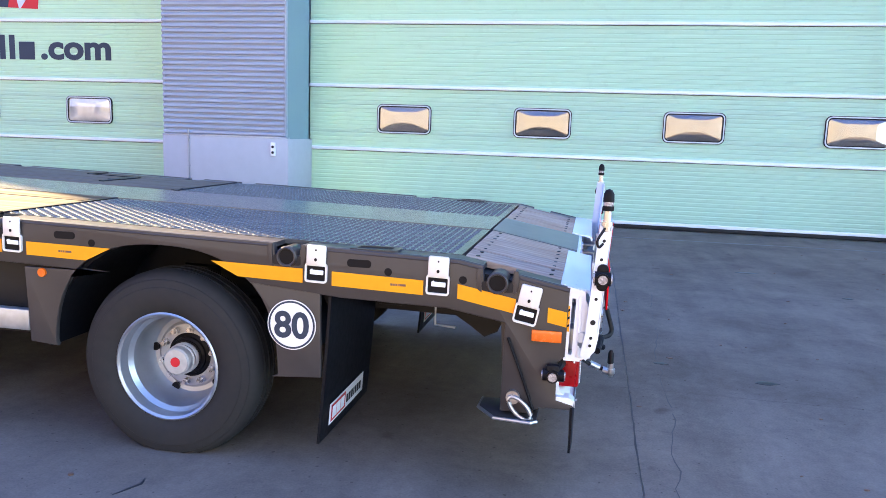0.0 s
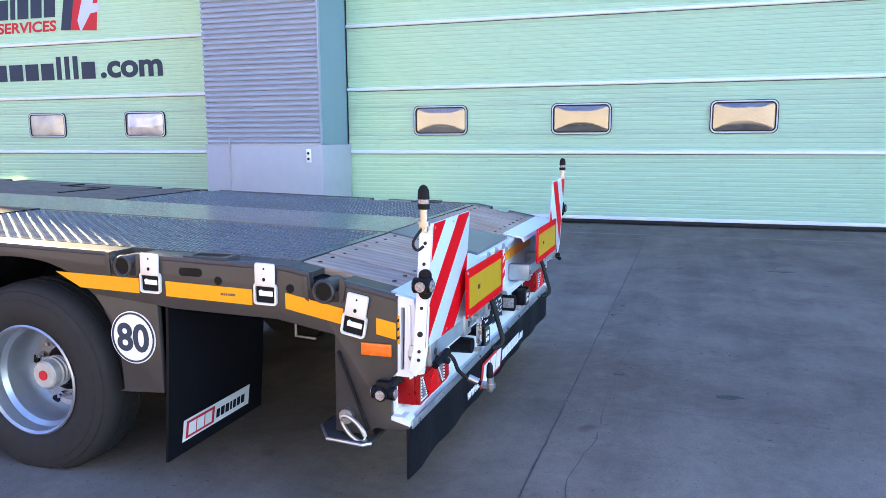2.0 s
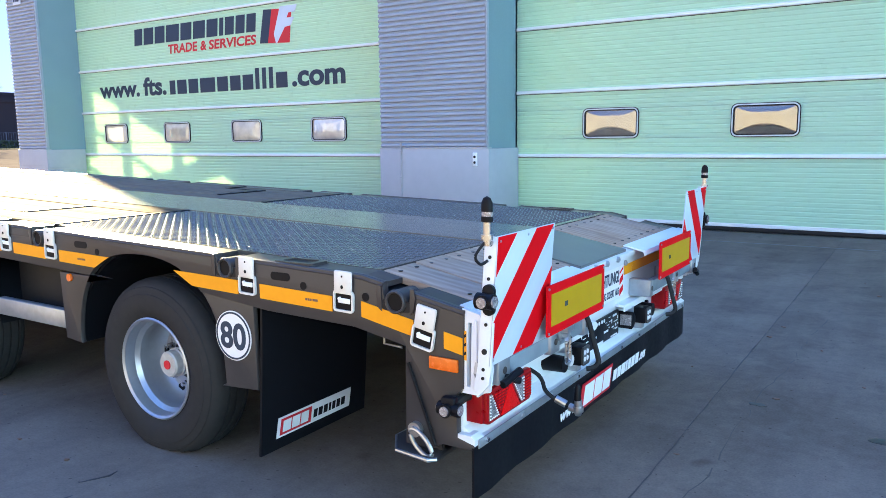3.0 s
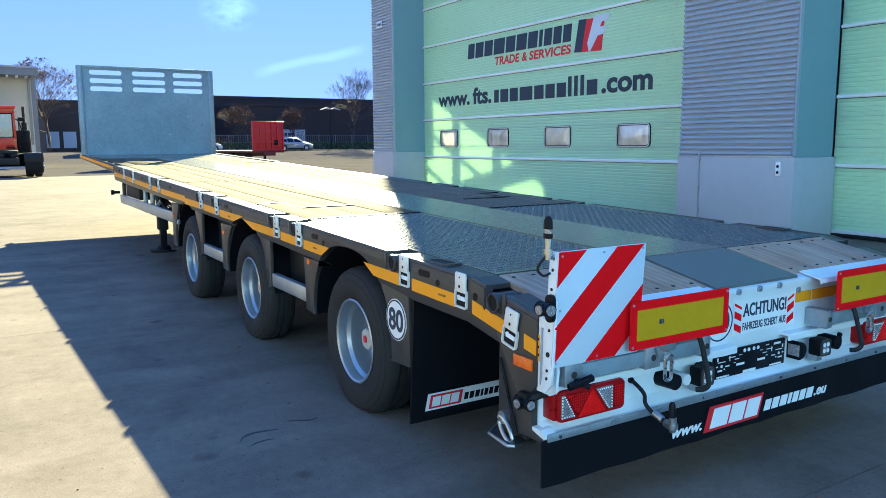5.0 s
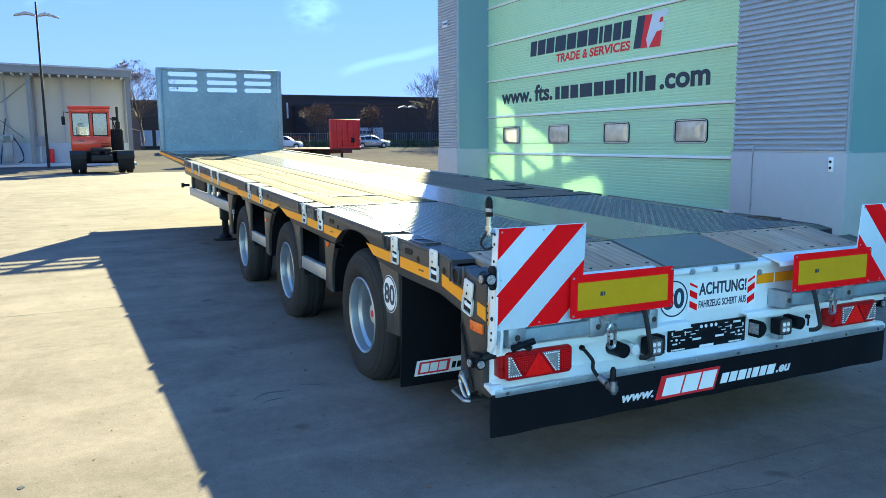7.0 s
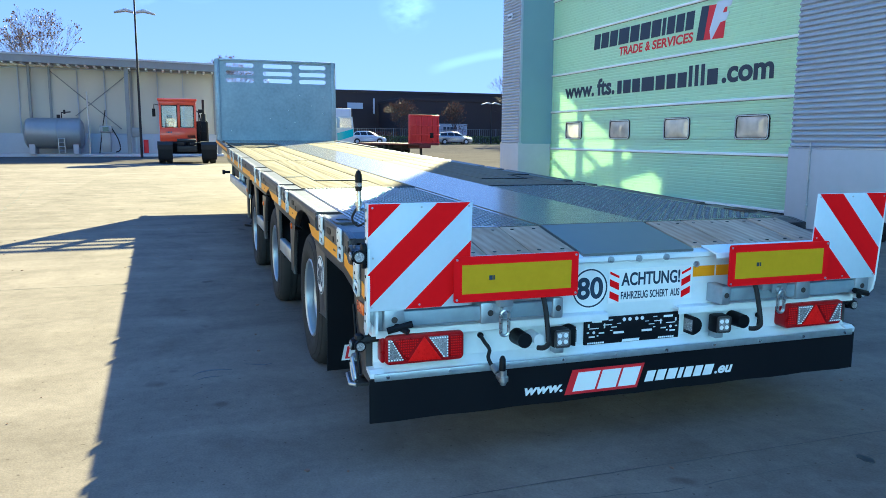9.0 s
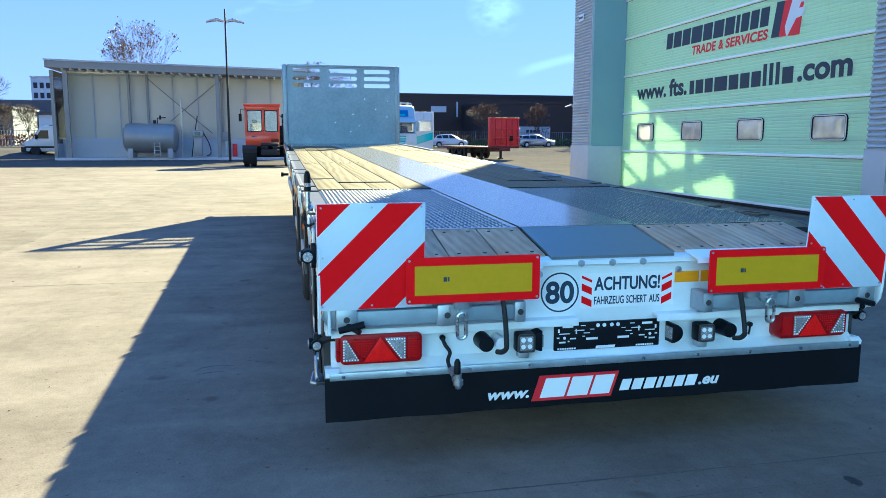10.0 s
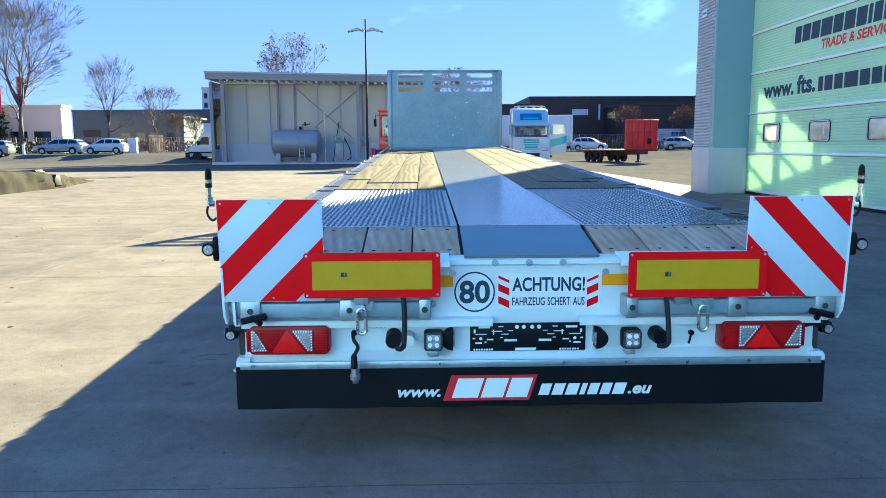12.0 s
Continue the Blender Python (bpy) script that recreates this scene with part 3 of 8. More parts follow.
for pts, w in (([(-1.58, -1.96), (-1.65, -1.92), (-1.68, -1.86), (-1.67, -1.80), (-1.65, -1.73)], 0.02), ([(-1.50, -1.93), (-1.535, -1.89), (-1.545, -1.84), (-1.535, -1.79)], 0.012), ([(-1.74, -1.65), (-1.72, -1.60), (-1.69, -1.54), (-1.70, -1.49)], 0.014)):
    bm = bmesh.new()
    n = len(pts) - 1
    side = [(x + w * (0.3 + 0.7 * math.sin(math.pi * k / n)), y) for k, (x, y) in enumerate(pts)]
    prism(bm, pts + side[::-1], "z", 0.0005, 0.0015)
    part("stain", bm, "spot", ground, "curved black tyre scuff")
# broken line of old filler across the yard
rnd_d = random.Random(4)
x = -3.2
while x > -21:
    ln = rnd_d.uniform(0.12, 0.45)
    y = -4.64 - 0.035 * (-x - 4) - 0.003 * (x + 4) ** 2 + rnd_d.uniform(-0.03, 0.03)
    bm = bmesh.new()
    prism(bm, [(x, y), (x - ln, y - 0.02), (x - ln, y - 0.045), (x - ln / 2, y - 0.035), (x, y - 0.03)], "z", 0.0005, 0.0015)
    part("crack", bm, "crack", ground)
    x -= ln + rnd_d.uniform(0.08, 0.3)


# ragged filled joints and hairline cracks in the slabs
rnd_c = random.Random(21)


def crack_line(p, q, width, label, wander=0.02, gap=0.0):
    p, q = Vector((*p, 0)), Vector((*q, 0))
    n = max(3, int((q - p).length / 0.09))
    d = (q - p).normalized()
    side = Vector((-d.y, d.x, 0))
    row = []
    off = 0.0
    for i in range(n + 1):
        off = 0.7 * off + rnd_c.uniform(-wander, wander)
        c = p + (q - p) * i / n + side * off
        row.append((c, width * rnd_c.uniform(0.25, 1.0)))
    bm = bmesh.new()
    for (c, w), (e, v) in zip(row, row[1:]):
        if rnd_c.random() < gap:
            continue
        bm.faces.new([bm.verts.new(u) for u in (c + side * w, c - side * w, e - side * v, e + side * v)])
    bmesh.ops.translate(bm, vec=(0, 0, 0.0012), verts=bm.verts)
    bmesh.ops.recalc_face_normals(bm, faces=bm.faces)
    part("crack", bm, "crack", ground, label)


crack_line((0.3, -9), (0.3, 7.1), 0.005, "ragged dark joint in the concrete", 0.004, 0.15)
crack_line((-4.9, 8.1), (5.6, 8.1), 0.009, "dark joint along the foot of the door", 0.0, 0.5)
crack_line((0.36, -4), (0.62, 3.5), 0.004, "hairline crack in the concrete", 0.02, 0.25)
for x in (-4.7, -9.7, -14.7, 5.3):
    crack_line((x, -16), (x, 7.1), 0.006, "ragged dark joint in the concrete", 0.004, 0.2)
for p, q in (((1.2, 2.6), (4.6, 2.2)), ((0.9, 4.2), (2.7, 6.6)), ((-3.2, -6.8), (-8.6, -7.9)), ((3.0, -1.6), (5.2, 0.4)), ((-6.2, -3.4), (-7.9, -6.4))):
    crack_line(p, q, 0.003, "hairline crack in the concrete", 0.05, 0.2)
# dry leaves and grit lying about
rnd_g = random.Random(9)
bm = bmesh.new()
for _ in range(420):
    x, y = rnd_g.uniform(-16, 4), rnd_g.uniform(-9.5, 6.8)
    if abs(y) < 1.1 and x < 0:
        continue
    r = rnd_g.choice((0.006, 0.008, 0.011, 0.016, 0.022))
    a0, n = rnd_g.uniform(0, 6), rnd_g.choice((4, 5, 6))
    ring = [(x + r * rnd_g.uniform(0.5, 1.2) * math.cos(a0 + k * math.tau / n), y + r * 0.7 * rnd_g.uniform(0.5, 1.2) * math.sin(a0 + k * math.tau / n)) for k in range(n)]
    prism(bm, ring, "z", 0.0005, rnd_g.uniform(0.002, 0.007))
tagged(part("leaf_litter", bm, "rust", None, smooth=False), "scattered dry leaf bits and grit on the concrete", "litter", kind="stuff")

for k in range(12):
    x = -16.7 + 2.5 * k
    bm = bmesh.new()
    box(bm, x + 0.01, x + 2.49, 7.16, 7.20, 0.0005, 0.003)
    part("drain_slot", bm, "joint", ground, "thin dark drain slot along the hall")

# ---- hall with sectional doors ----
DOOR_Y, PIER_Y = 8.43, 7.36
hall = thing("hall", "industrial hall with mint sectional doors and corrugated grey piers", "building", kind="")


def ribbed(bm, x0, x1, y, z0, z1, pitch, depth, land, back):
    """A sheet facing -y with level ribs, closed behind."""
    prof = []
    if pitch > 0.08:
        # full ribs with a narrow deep groove under each
        n = round((z1 - z0) / pitch)
        p = (z1 - z0) / n
        for i in range(n):
            prof += [(y + depth * d, z0 + p * (i + u)) for u, d in ((0.0, 1.0), (0.16, 1.0), (0.24, 0.22), (0.34, 0.04), (0.5, 0.0), (0.66, 0.05), (0.80, 0.3), (0.92, 0.75))]
        prism(bm, prof + [(y + depth, z1), (y + back, z1), (y + back, z0)], "x", x0, x1)
        return
    n = max(1, round((z1 - z0) / pitch))
    p = (z1 - z0) / n
    for i in range(n):
        z = z0 + i * p
        prof += [(y, z), (y, z + p * land), (y + depth, z + p * (land + 0.12)), (y + depth, z + p * 0.88)]
    prof += [(y, z1), (y + back, z1), (y + back, z0)]
    prism(bm, prof, "x", x0, x1)


SEAMS = [0.06, 1.12, 2.18, 3.23, 4.28, 5.34, 6.4, 7.45]
WIN_Z = (1.40, 1.87)


def sectional_door(name, x0, x1, wins, pane, label):
    door = tagged(new(name), label, "door", kind="structure")
    door.matrix_world = pose(x0, DOOR_Y, 0)
    w = x1 - x0
    for i in range(len(SEAMS) - 1):
        za, zb = SEAMS[i], SEAMS[i + 1] - 0.018
        if i == 1:
            bm = bmesh.new()
            edge = 0.0
            ribbed(bm, 0, w, 0, za, WIN_Z[0], 0.07, 0.006, 0.6, 0.05)
            ribbed(bm, 0, w, 0, WIN_Z[1], zb, 0.07, 0.006, 0.6, 0.05)
            for c in wins:
                a = c - x0 - 0.46
                ribbed(bm, edge, a, 0, WIN_Z[0], WIN_Z[1], 0.07, 0.006, 0.6, 0.05)
                edge = a + 0.92
            ribbed(bm, edge, w, 0, WIN_Z[0], WIN_Z[1], 0.07, 0.006, 0.6, 0.05)
            part("door_panel", bm, "door", door, smooth=False)
        else:
            bm = bmesh.new()
            ribbed(bm, 0, w, 0, za, zb, 0.07, 0.006, 0.6, 0.05)
            part("door_panel", bm, "door", door, smooth=False)
        bm = bmesh.new()
        prism(bm, [(0.03, zb - 0.020), (0.0, zb - 0.018), (-0.026, zb - 0.016), (-0.036, zb - 0.004), (-0.038, zb + 0.012), (-0.033, zb + 0.026), (-0.018, zb + 0.036), (0.0, zb + 0.040), (0.03, zb + 0.042)], "x", 0, w)
        part("seam_strip", bm, "seam", door)
        # black line that draws the seam strip's shadow
        piece("seam_gasket", lambda q: box(q, 0, w, -0.006, 0.02, zb - 0.026, zb - 0.0185), "rubber", door, "thin black line painted as the shadow below the strip")
    for c in wins:
        a, b = c - x0 - 0.47, c - x0 + 0.47
        bm = bmesh.new()
        holed(bm, rrect(a, b, WIN_Z[0] - 0.01, WIN_Z[1] + 0.01, 0.09), [rrect(a + 0.045, b - 0.045, WIN_Z[0] + 0.035, WIN_Z[1] - 0.035, 0.06)], "y", -0.022, 0.03)
        win = part("window_frame", bm, "black", door, "black rounded window frame")
        bm = bmesh.new()
        holed(bm, rrect(a + 0.002, b - 0.002, WIN_Z[0] - 0.008, WIN_Z[1] + 0.008, 0.002), [rrect(a + 0.012, b - 0.012, WIN_Z[0] + 0.004, WIN_Z[1] - 0.004, 0.08)], "y", -0.003, 0.02)
        part("collar", bm, "door", win, "mint collar round the window")
        bm = bmesh.new()
        holed(bm, rrect(a + 0.012, b - 0.012, WIN_Z[0], WIN_Z[1], 0.085), [rrect(a + 0.03, b - 0.03, WIN_Z[0] + 0.02, WIN_Z[1] - 0.02, 0.07)], "y", -0.028, -0.02)
        part("bead", bm, "beadgrey", win, "pale grey rubber bead")
        bm = bmesh.new()
        nx, nz = 26, 18
        gx = [[bm.verts.new((a + 0.03 + (b - a - 0.06) * i / nx, -0.002 - 0.034 * (0.6 + 0.4 * abs(math.sin(2.3 * c))) * (1 - max(abs(2 * i / nx - 1), abs(2 * j / nz - 1)) ** 3.2), WIN_Z[0] + 0.02 + (WIN_Z[1] - WIN_Z[0] - 0.04) * j / nz)) for j in range(nz + 1)] for i in range(nx + 1)]
        for i in range(nx):
            for j in range(nz):
                bm.faces.new((gx[i][j], gx[i + 1][j], gx[i + 1][j + 1], gx[i][j + 1]))
        bmesh.ops.recalc_face_normals(bm, faces=bm.faces)
        bm.faces.ensure_lookup_table()
        part("pane", bm, pane, win, "bulging reflective pane")
    bm = bmesh.new()
    box(bm, 0, w, -0.03, 0.06, 0.0, 0.062, 0.01)
    part("bottom_seal", bm, "rubber", door, "black rubber bottom seal")
    bm = bmesh.new()
    box(bm, 0, w, -0.02, 0.02, 0.064, 0.115, 0.006)
    part("bottom_rail", bm, "white", door, "pale bottom rail")
    return door


sectional_door("door_1", -18.0, -7.3, [-16.17, -13.81, -11.47, -9.1], "hazed", "closed mint green sectional door with lettering and four windows")
sectional_door("door_2", -5.02, 5.7, [-3.15, -0.83, 1.54, 3.92], "pane", "closed mint green sectional door with four rounded windows")


def pier(name, x0, x1, label, box_at=None):
    p = thing(name, label, "pier", kind="structure")
    bm = bmesh.new()
    ribbed(bm, x0, x1 - 0.02, PIER_Y, 1.27, 10.0, 0.085, 0.042, 0.45, 0.08)
    part("cladding", bm, "cladding", p, "blue grey corrugated cladding", smooth=False)
    bm = bmesh.new()
    box(bm, x0, x1 + 0.06, PIER_Y - 0.03, DOOR_Y - 0.05, 0, 1.25, 0.012)
    part("plinth", bm, "plinth", p, "smooth grey concrete plinth")
    bm = bmesh.new()
    box(bm, x0 + 0.02, x1, PIER_Y + 0.085, DOOR_Y + 0.3, 1.25, 10.0)
    part("core", bm, "reveal", p, "grey green painted reveal")
    bm = bmesh.new()
    box(bm, x0 - 0.005, x1 + 0.03, PIER_Y - 0.025, PIER_Y + 0.12, 1.245, 1.275, 0.006)
    part("flashing", bm, "galv", p)
    for x in (x0, x1 - 0.03):
        bm = bmesh.new()
        box(bm, x, x + 0.035, PIER_Y + 0.02, PIER_Y + 0.09, 1.275, 10, 0.006)
        part("corner_trim", bm, "cladding", p)
    return p


pier("pier", -6.97, -4.83, "corrugated blue grey pier on a concrete plinth between the doors")
pier("pier", -18.82, -17.55, "corrugated blue grey corner pier on a concrete plinth")
pier("pier", 5.75, 7.9, "corrugated blue grey pier on a concrete plinth")
for x0, x1 in ((-7.36, -6.97), (-18.06, -17.98), (-5.06, -4.98), (5.66, 5.74), (-4.83, -4.99)):
    bm = bmesh.new()
    box(bm, min(x0, x1), max(x0, x1), DOOR_Y - 0.06, DOOR_Y + 0.1, 0.0, 8.0, 0.006)
    part("door_jamb", bm, "reveal", hall)
for x in (-17.96, -5.03):
    bm = bmesh.new()
    rod(bm, (x, DOOR_Y - 0.075, 0.02), (x, DOOR_Y - 0.075, 8.0), 0.022, 10)
    part("guide_tube", bm, "seam", hall, "pale guide tube beside the door")
bm = bmesh.new()
ribbed(bm, -18.8, 30, DOOR_Y - 0.1, 7.5, 10.4, 0.092, 0.03, 0.45, 0.1)
part("fascia", bm, "cladding", hall, smooth=False)
bm = bmesh.new()
box(bm, 7.9, 30, DOOR_Y - 0.3, DOOR_Y - 0.1, 0, 7.5)
part("side_wall", bm, "cladding", hall)
# the hall's unseen shell, with two gate openings in the west wall
bm = bmesh.new()
# openings, bars and brace are added to shape the sun on the door's back
holed(bm, [(DOOR_Y + 0.31, 0.0), (38, 0.0), (38, 10.3), (DOOR_Y + 0.31, 10.3)], [[(9.0, 0.15), (11.8, 0.15), (11.8, 3.5), (9.0, 3.5)], [(16.0, 0.15), (33.0, 0.15), (33.0, 6.9), (16.0, 6.9)]], "x", -18.78, -18.48)
part("west_wall", bm, "cladding", hall, smooth=False)
for y in (9.85, 10.8):
    piece("gate_bar", lambda b: box(b, -18.7, -18.56, y - 0.07, y + 0.07, 0.15, 3.5), "reveal", hall)
for z in (1.3, 2.4):
    piece("gate_bar", lambda b: box(b, -18.7, -18.56, 9.0, 11.8, z - 0.06, z + 0.06), "reveal", hall)
piece("roof_brace", lambda b: rod(b, (-18.2, 8.9, 0.2), (-14.0, 12.5, 6.0), 0.16, 10), "reveal", hall)
piece("north_wall", lambda b: box(b, -18.78, 30, 37.7, 38, 0, 10.3), "tan", hall)
piece("east_wall", lambda b: box(b, 29.7, 30, DOOR_Y - 0.1, 37.7, 0, 10.3), "cladding", hall)
piece("hall_roof", lambda b: box(b, -18.78, 30, DOOR_Y + 0.02, 38, 10.3, 10.4), "roofgrey", hall)
piece("hall_floor", lambda b: box(b, -18.4, 29.7, DOOR_Y + 0.1, 37.6, -0.02, 0.01), "plinth", hall)
bm = bmesh.new()
box(bm, -18.9, 30.1, DOOR_Y - 0.2, 38.1, 10.4, 10.55, 0.02)
part("roof_edge", bm, "roofgrey", hall)

# small fittings on the piers
sock = thing("wall_socket", "small grey double socket box on the plinth", "socket box")
piece("housing", lambda b: box(b, -5.06, -4.98, PIER_Y - 0.06, PIER_Y - 0.03, 0.97, 1.19, 0.008), "seam", sock)
for z in (1.03, 1.12):
    piece("cover", lambda b: rod(b, (-5.02, PIER_Y - 0.066, z), (-5.02, PIER_Y - 0.06, z), 0.022, 12), "black", sock)
cond = thing("conduit", "thin grey conduit running down the plinth", "pipe")
piece("tube", lambda b: rod(b, (-6.5, PIER_Y - 0.045, 0.05), (-6.5, PIER_Y - 0.045, 1.36), 0.011, 8), "galv", cond)
for z in (0.35, 0.75, 1.2):
    piece("clamp", lambda b: box(b, -6.525, -6.475, PIER_Y - 0.06, PIER_Y - 0.03, z, z + 0.03, 0.004), "galv", cond)
sg = thing("wall_sign", "small white sign plate on the corner pier", "sign")
piece("plate", lambda b: box(b, -18.45, -18.1, PIER_Y - 0.02, PIER_Y - 0.005, 4.85, 5.05, 0.005), "whitesheet", sg)
piece("print", lambda b: bars(b, [0.06, 0.05, 0.08, 0.04], -18.42, 4.92, 0.06, 0.02, on_side(0, 0, PIER_Y - 0.021)), "letter", sg)

# prints on the left door
prints = thing("door_print", "dark and red lettering printed across the mint door", "lettering")
S = on_side(0, 0, DOOR_Y - 0.004)
bar_parts("block", [0.30, 0.36, 0.36, 0.46, 0.38, 0.40, 0.36, 0.13, 0.28, 0.28, 0.28], -15.2, 3.72, 0.38, 0.055, S, "letter", prints, 0.1)
for body, x, w in (("TRADE", -13.95, 1.02), ("&", -12.83, 0.2), ("SERVICES", -12.55, 1.5)):
    words(body, w, 0.21, on_side(x, 3.45, DOOR_Y - 0.004), "logo_red", prints, 0.03, 0.1)
for body, x, w, h in (("www.", -16.74, 1.62, 0.28), ("fts.", -14.97, 0.86, 0.44), (".com", -10.06, 1.44, 0.32)):
    words(body, w, h, on_side(x, 2.52, DOOR_Y - 0.004), "letter", prints, 0.035)
e = bar_parts("block", [0.20, 0.33, 0.33, 0.50, 0.35, 0.33, 0.32], -13.98, 2.52, 0.32, 0.07, S, "letter", prints)
e = bar_parts("block", [0.12, 0.12, 0.12], e, 2.52, 0.44, 0.085, S, "letter", prints)
bar_parts("block", [0.33], e, 2.52, 0.32, 0.07, S, "letter", prints)
bm = bmesh.new()
prism(bm, [(-10.94, 3.46), (-10.08, 3.42), (-10.0, 4.10), (-10.80, 4.14)], "y", DOOR_Y - 0.006, DOOR_Y - 0.004)
emblem = part("emblem", bm, "logo_red", prints, "red square emblem")
bm = bmesh.new()
prism(bm, [(-10.46, 3.40), (-10.20, 3.74), (-10.02, 3.76), (-9.93, 3.92), (-10.14, 3.92), (-10.08, 4.02), (-9.90, 4.02), (-9.84, 4.16), (-10.32, 4.16), (-10.52, 3.62)], "y", DOOR_Y - 0.009, DOOR_Y - 0.007)
part("emblem_stroke", bm, "whitesheet", emblem, "pale stroke")
bm = bmesh.new()
prism(bm, [(-10.94, 3.46), (-10.70, 3.45), (-10.56, 4.13), (-10.80, 4.14)], "y", DOOR_Y - 0.009, DOOR_Y - 0.007)
part("emblem_field", bm, "letter", emblem, "dark field")


# ---- the trailer ----
SIDE = 1.275
HUBS = [-1.74, -3.65, -5.55]
NOSE = -14.25


def zt(x):
    """Height of the deck along the trailer, with its sloping tail."""
    return 0.938 - 0.0275 * x if x <= -0.47 else 0.951 - (x + 0.47) * 0.19


trailer = thing("semi_trailer", "anthracite three-axle flatbed semi-trailer with timber and tread plate deck, parked", "trailer")


def deckpiece(bm, x0, x1, y0, y1, off=0.0, thick=0.03, bev=0.0):
    prism(bm, [(x0, zt(x0) + off - thick), (x1, zt(x1) + off - thick), (x1, zt(x1) + off), (x0, zt(x0) + off)], "y", y0, y1, bev)


SOCKETS = (-0.315, -1.175, -2.55, -2.97, -4.48, -5.02, -6.87, -8.47)
NOTCH = 0.06


def arch_at(hub, a):
    """A point of the wheel arch: a circle with fuller shoulders."""
    r = 0.522 + 0.040 * math.sin(2 * a) ** 2 + 0.008 * math.sin(a) ** 2
    return hub + r * math.cos(a), 0.40 + r * math.sin(a)


def arch_half(z):
    """Half the width of the arch at a height."""
    lo, hi = 0.0, math.pi / 2
    for _ in range(30):
        mid = (lo + hi) / 2
        lo, hi = (mid, hi) if arch_at(0, mid)[1] < z else (lo, mid)
    return arch_at(0, lo)[0]


def edge_runs(start=-10.0, end=-0.04):
    """Stretches of the deck's edge between the open socket notches."""
    x = start
    for c in sorted(SOCKETS):
        yield x, c - NOTCH
        x = c + NOTCH
    yield x, end


# outer side members with wheel arches let into them
def side_member(y0, y1):
    bm = bmesh.new()
    top = []
    for a, b in list(edge_runs())[::-1]:
        top += [(b, zt(b))] + ([(-0.47, zt(-0.47))] if a < -0.47 < b else []) + [(a, zt(a))]
        if a > -9.9:
            top += [(a - 0.008, zt(a) - 0.045), (a - 2 * NOTCH + 0.008, zt(a) - 0.045)]
    low = [(-10.0, zt(-10.0) - 0.2), (-9.9, zt(-9.9) - 0.215)]
    for h in HUBS[::-1]:
        low += [p for p in (arch_at(h, a) for a in np.linspace(math.pi, 0, 33)) if p[1] > zt(p[0]) - 0.2]
    low += [(-0.95, zt(-0.95) - 0.2), (-0.51, 0.755), (-0.28, 0.715), (-0.285, 0.36), (-0.18, 0.36), (-0.13, 0.388), (-0.004, 0.388), (-0.004, 0.408), (-0.072, 0.425), (-0.072, 0.575), (-0.045, 0.60)]
    prism(bm, top + low, "y", y0, y1, 0.004)
    part("side_member", bm, "anthracite", trailer, "anthracite painted side member with wheel arches")


side_member(-SIDE, -SIDE + 0.035)
side_member(SIDE - 0.035, SIDE)
for s in (-1, 1):
    # top flange, rolled edge and neck
    bm = bmesh.new()
    ya, yb = sorted((s * (SIDE - 0.03), s * 1.152))
    runs = [r for a, b in edge_runs() for r in (((a, -0.47), (-0.47, b)) if a < -0.47 < b else ((a, b),))]
    for a, b in runs:
        deckpiece(bm, a, b, ya, yb, -0.002, 0.02)
    part("edge_flange", bm, "anthracite", trailer, "steel edge flange along the deck")
    for a, b in runs:
        piece("edge_roll", lambda q: pipe(q, [(x, s * (SIDE - 0.012), zt(x) - 0.013) for x in (a, b)], 0.014, 8), "anthracite", trailer)
    for c in SOCKETS:
        piece("notch_floor", lambda q: deckpiece(q, c - NOTCH, c + NOTCH, ya, yb, -0.046, 0.012), "under", trailer, "dark floor of an open socket notch")
    bm = bmesh.new()
    prism(bm, [(-10.0, zt(-10) - 0.11), (-10.0, zt(-10) + 0.01), (NOSE, zt(NOSE) + 0.01), (NOSE, zt(NOSE) - 0.07)], "y", *sorted((s * SIDE, s * (SIDE - 0.05))), 0.006)
    part("neck_member", bm, "anthracite", trailer)
    bm = bmesh.new()
    prism(bm, [(-10.05, zt(-10) - 0.065), (-10.05, zt(-10) - 0.02), (NOSE + 0.05, zt(NOSE) - 0.005), (NOSE + 0.05, zt(NOSE) - 0.05)], "y", *sorted((s * (SIDE + 0.003), s * SIDE)))
    part("reflective_stripe", bm, "yellow", trailer, "yellow reflective tape")

# yellow tape along the left member, broken at the clips and arches
CLIPS = [-0.18, -0.545, -1.045, -2.44, -2.86, -4.37, -4.90, -6.75, -7.25, -8.35, -9.05]


def tape(y0, y1):
    cuts = [(c - 0.062, c + 0.062, None) for c in CLIPS]
    cuts += [(h - 0.36, h + 0.36, h) for h in HUBS] + [(-0.487, -0.47, None), (-0.045, 0, None)]
    x, ends = -9.95, (0.0, 0.0)
    for a, b, hub in sorted(cuts, key=lambda c: c[0]):
        lo, hi = (arch_half(zt(a) - 0.153), arch_half(zt(a) - 0.095)) if hub else (0, 0)
        xa, xb = (hub - lo, hub - hi) if hub else (a, a)
        if a - x > 0.03:
            pts = [(x + ends[0], zt(x) - 0.153), (xa, zt(a) - 0.153), (xb, zt(a) - 0.095), (x + ends[1], zt(x) - 0.095)]
            bm = bmesh.new()
            prism(bm, pts, "y", y0, y1)
            part("reflective_stripe", bm, "yellow", trailer, "yellow reflective tape")
        if b > x:
            x = b
            ends = (lo - 0.36, hi - 0.36) if hub else (0.0, 0.0)


tape(-SIDE - 0.003, -SIDE)
tape(SIDE, SIDE + 0.003)


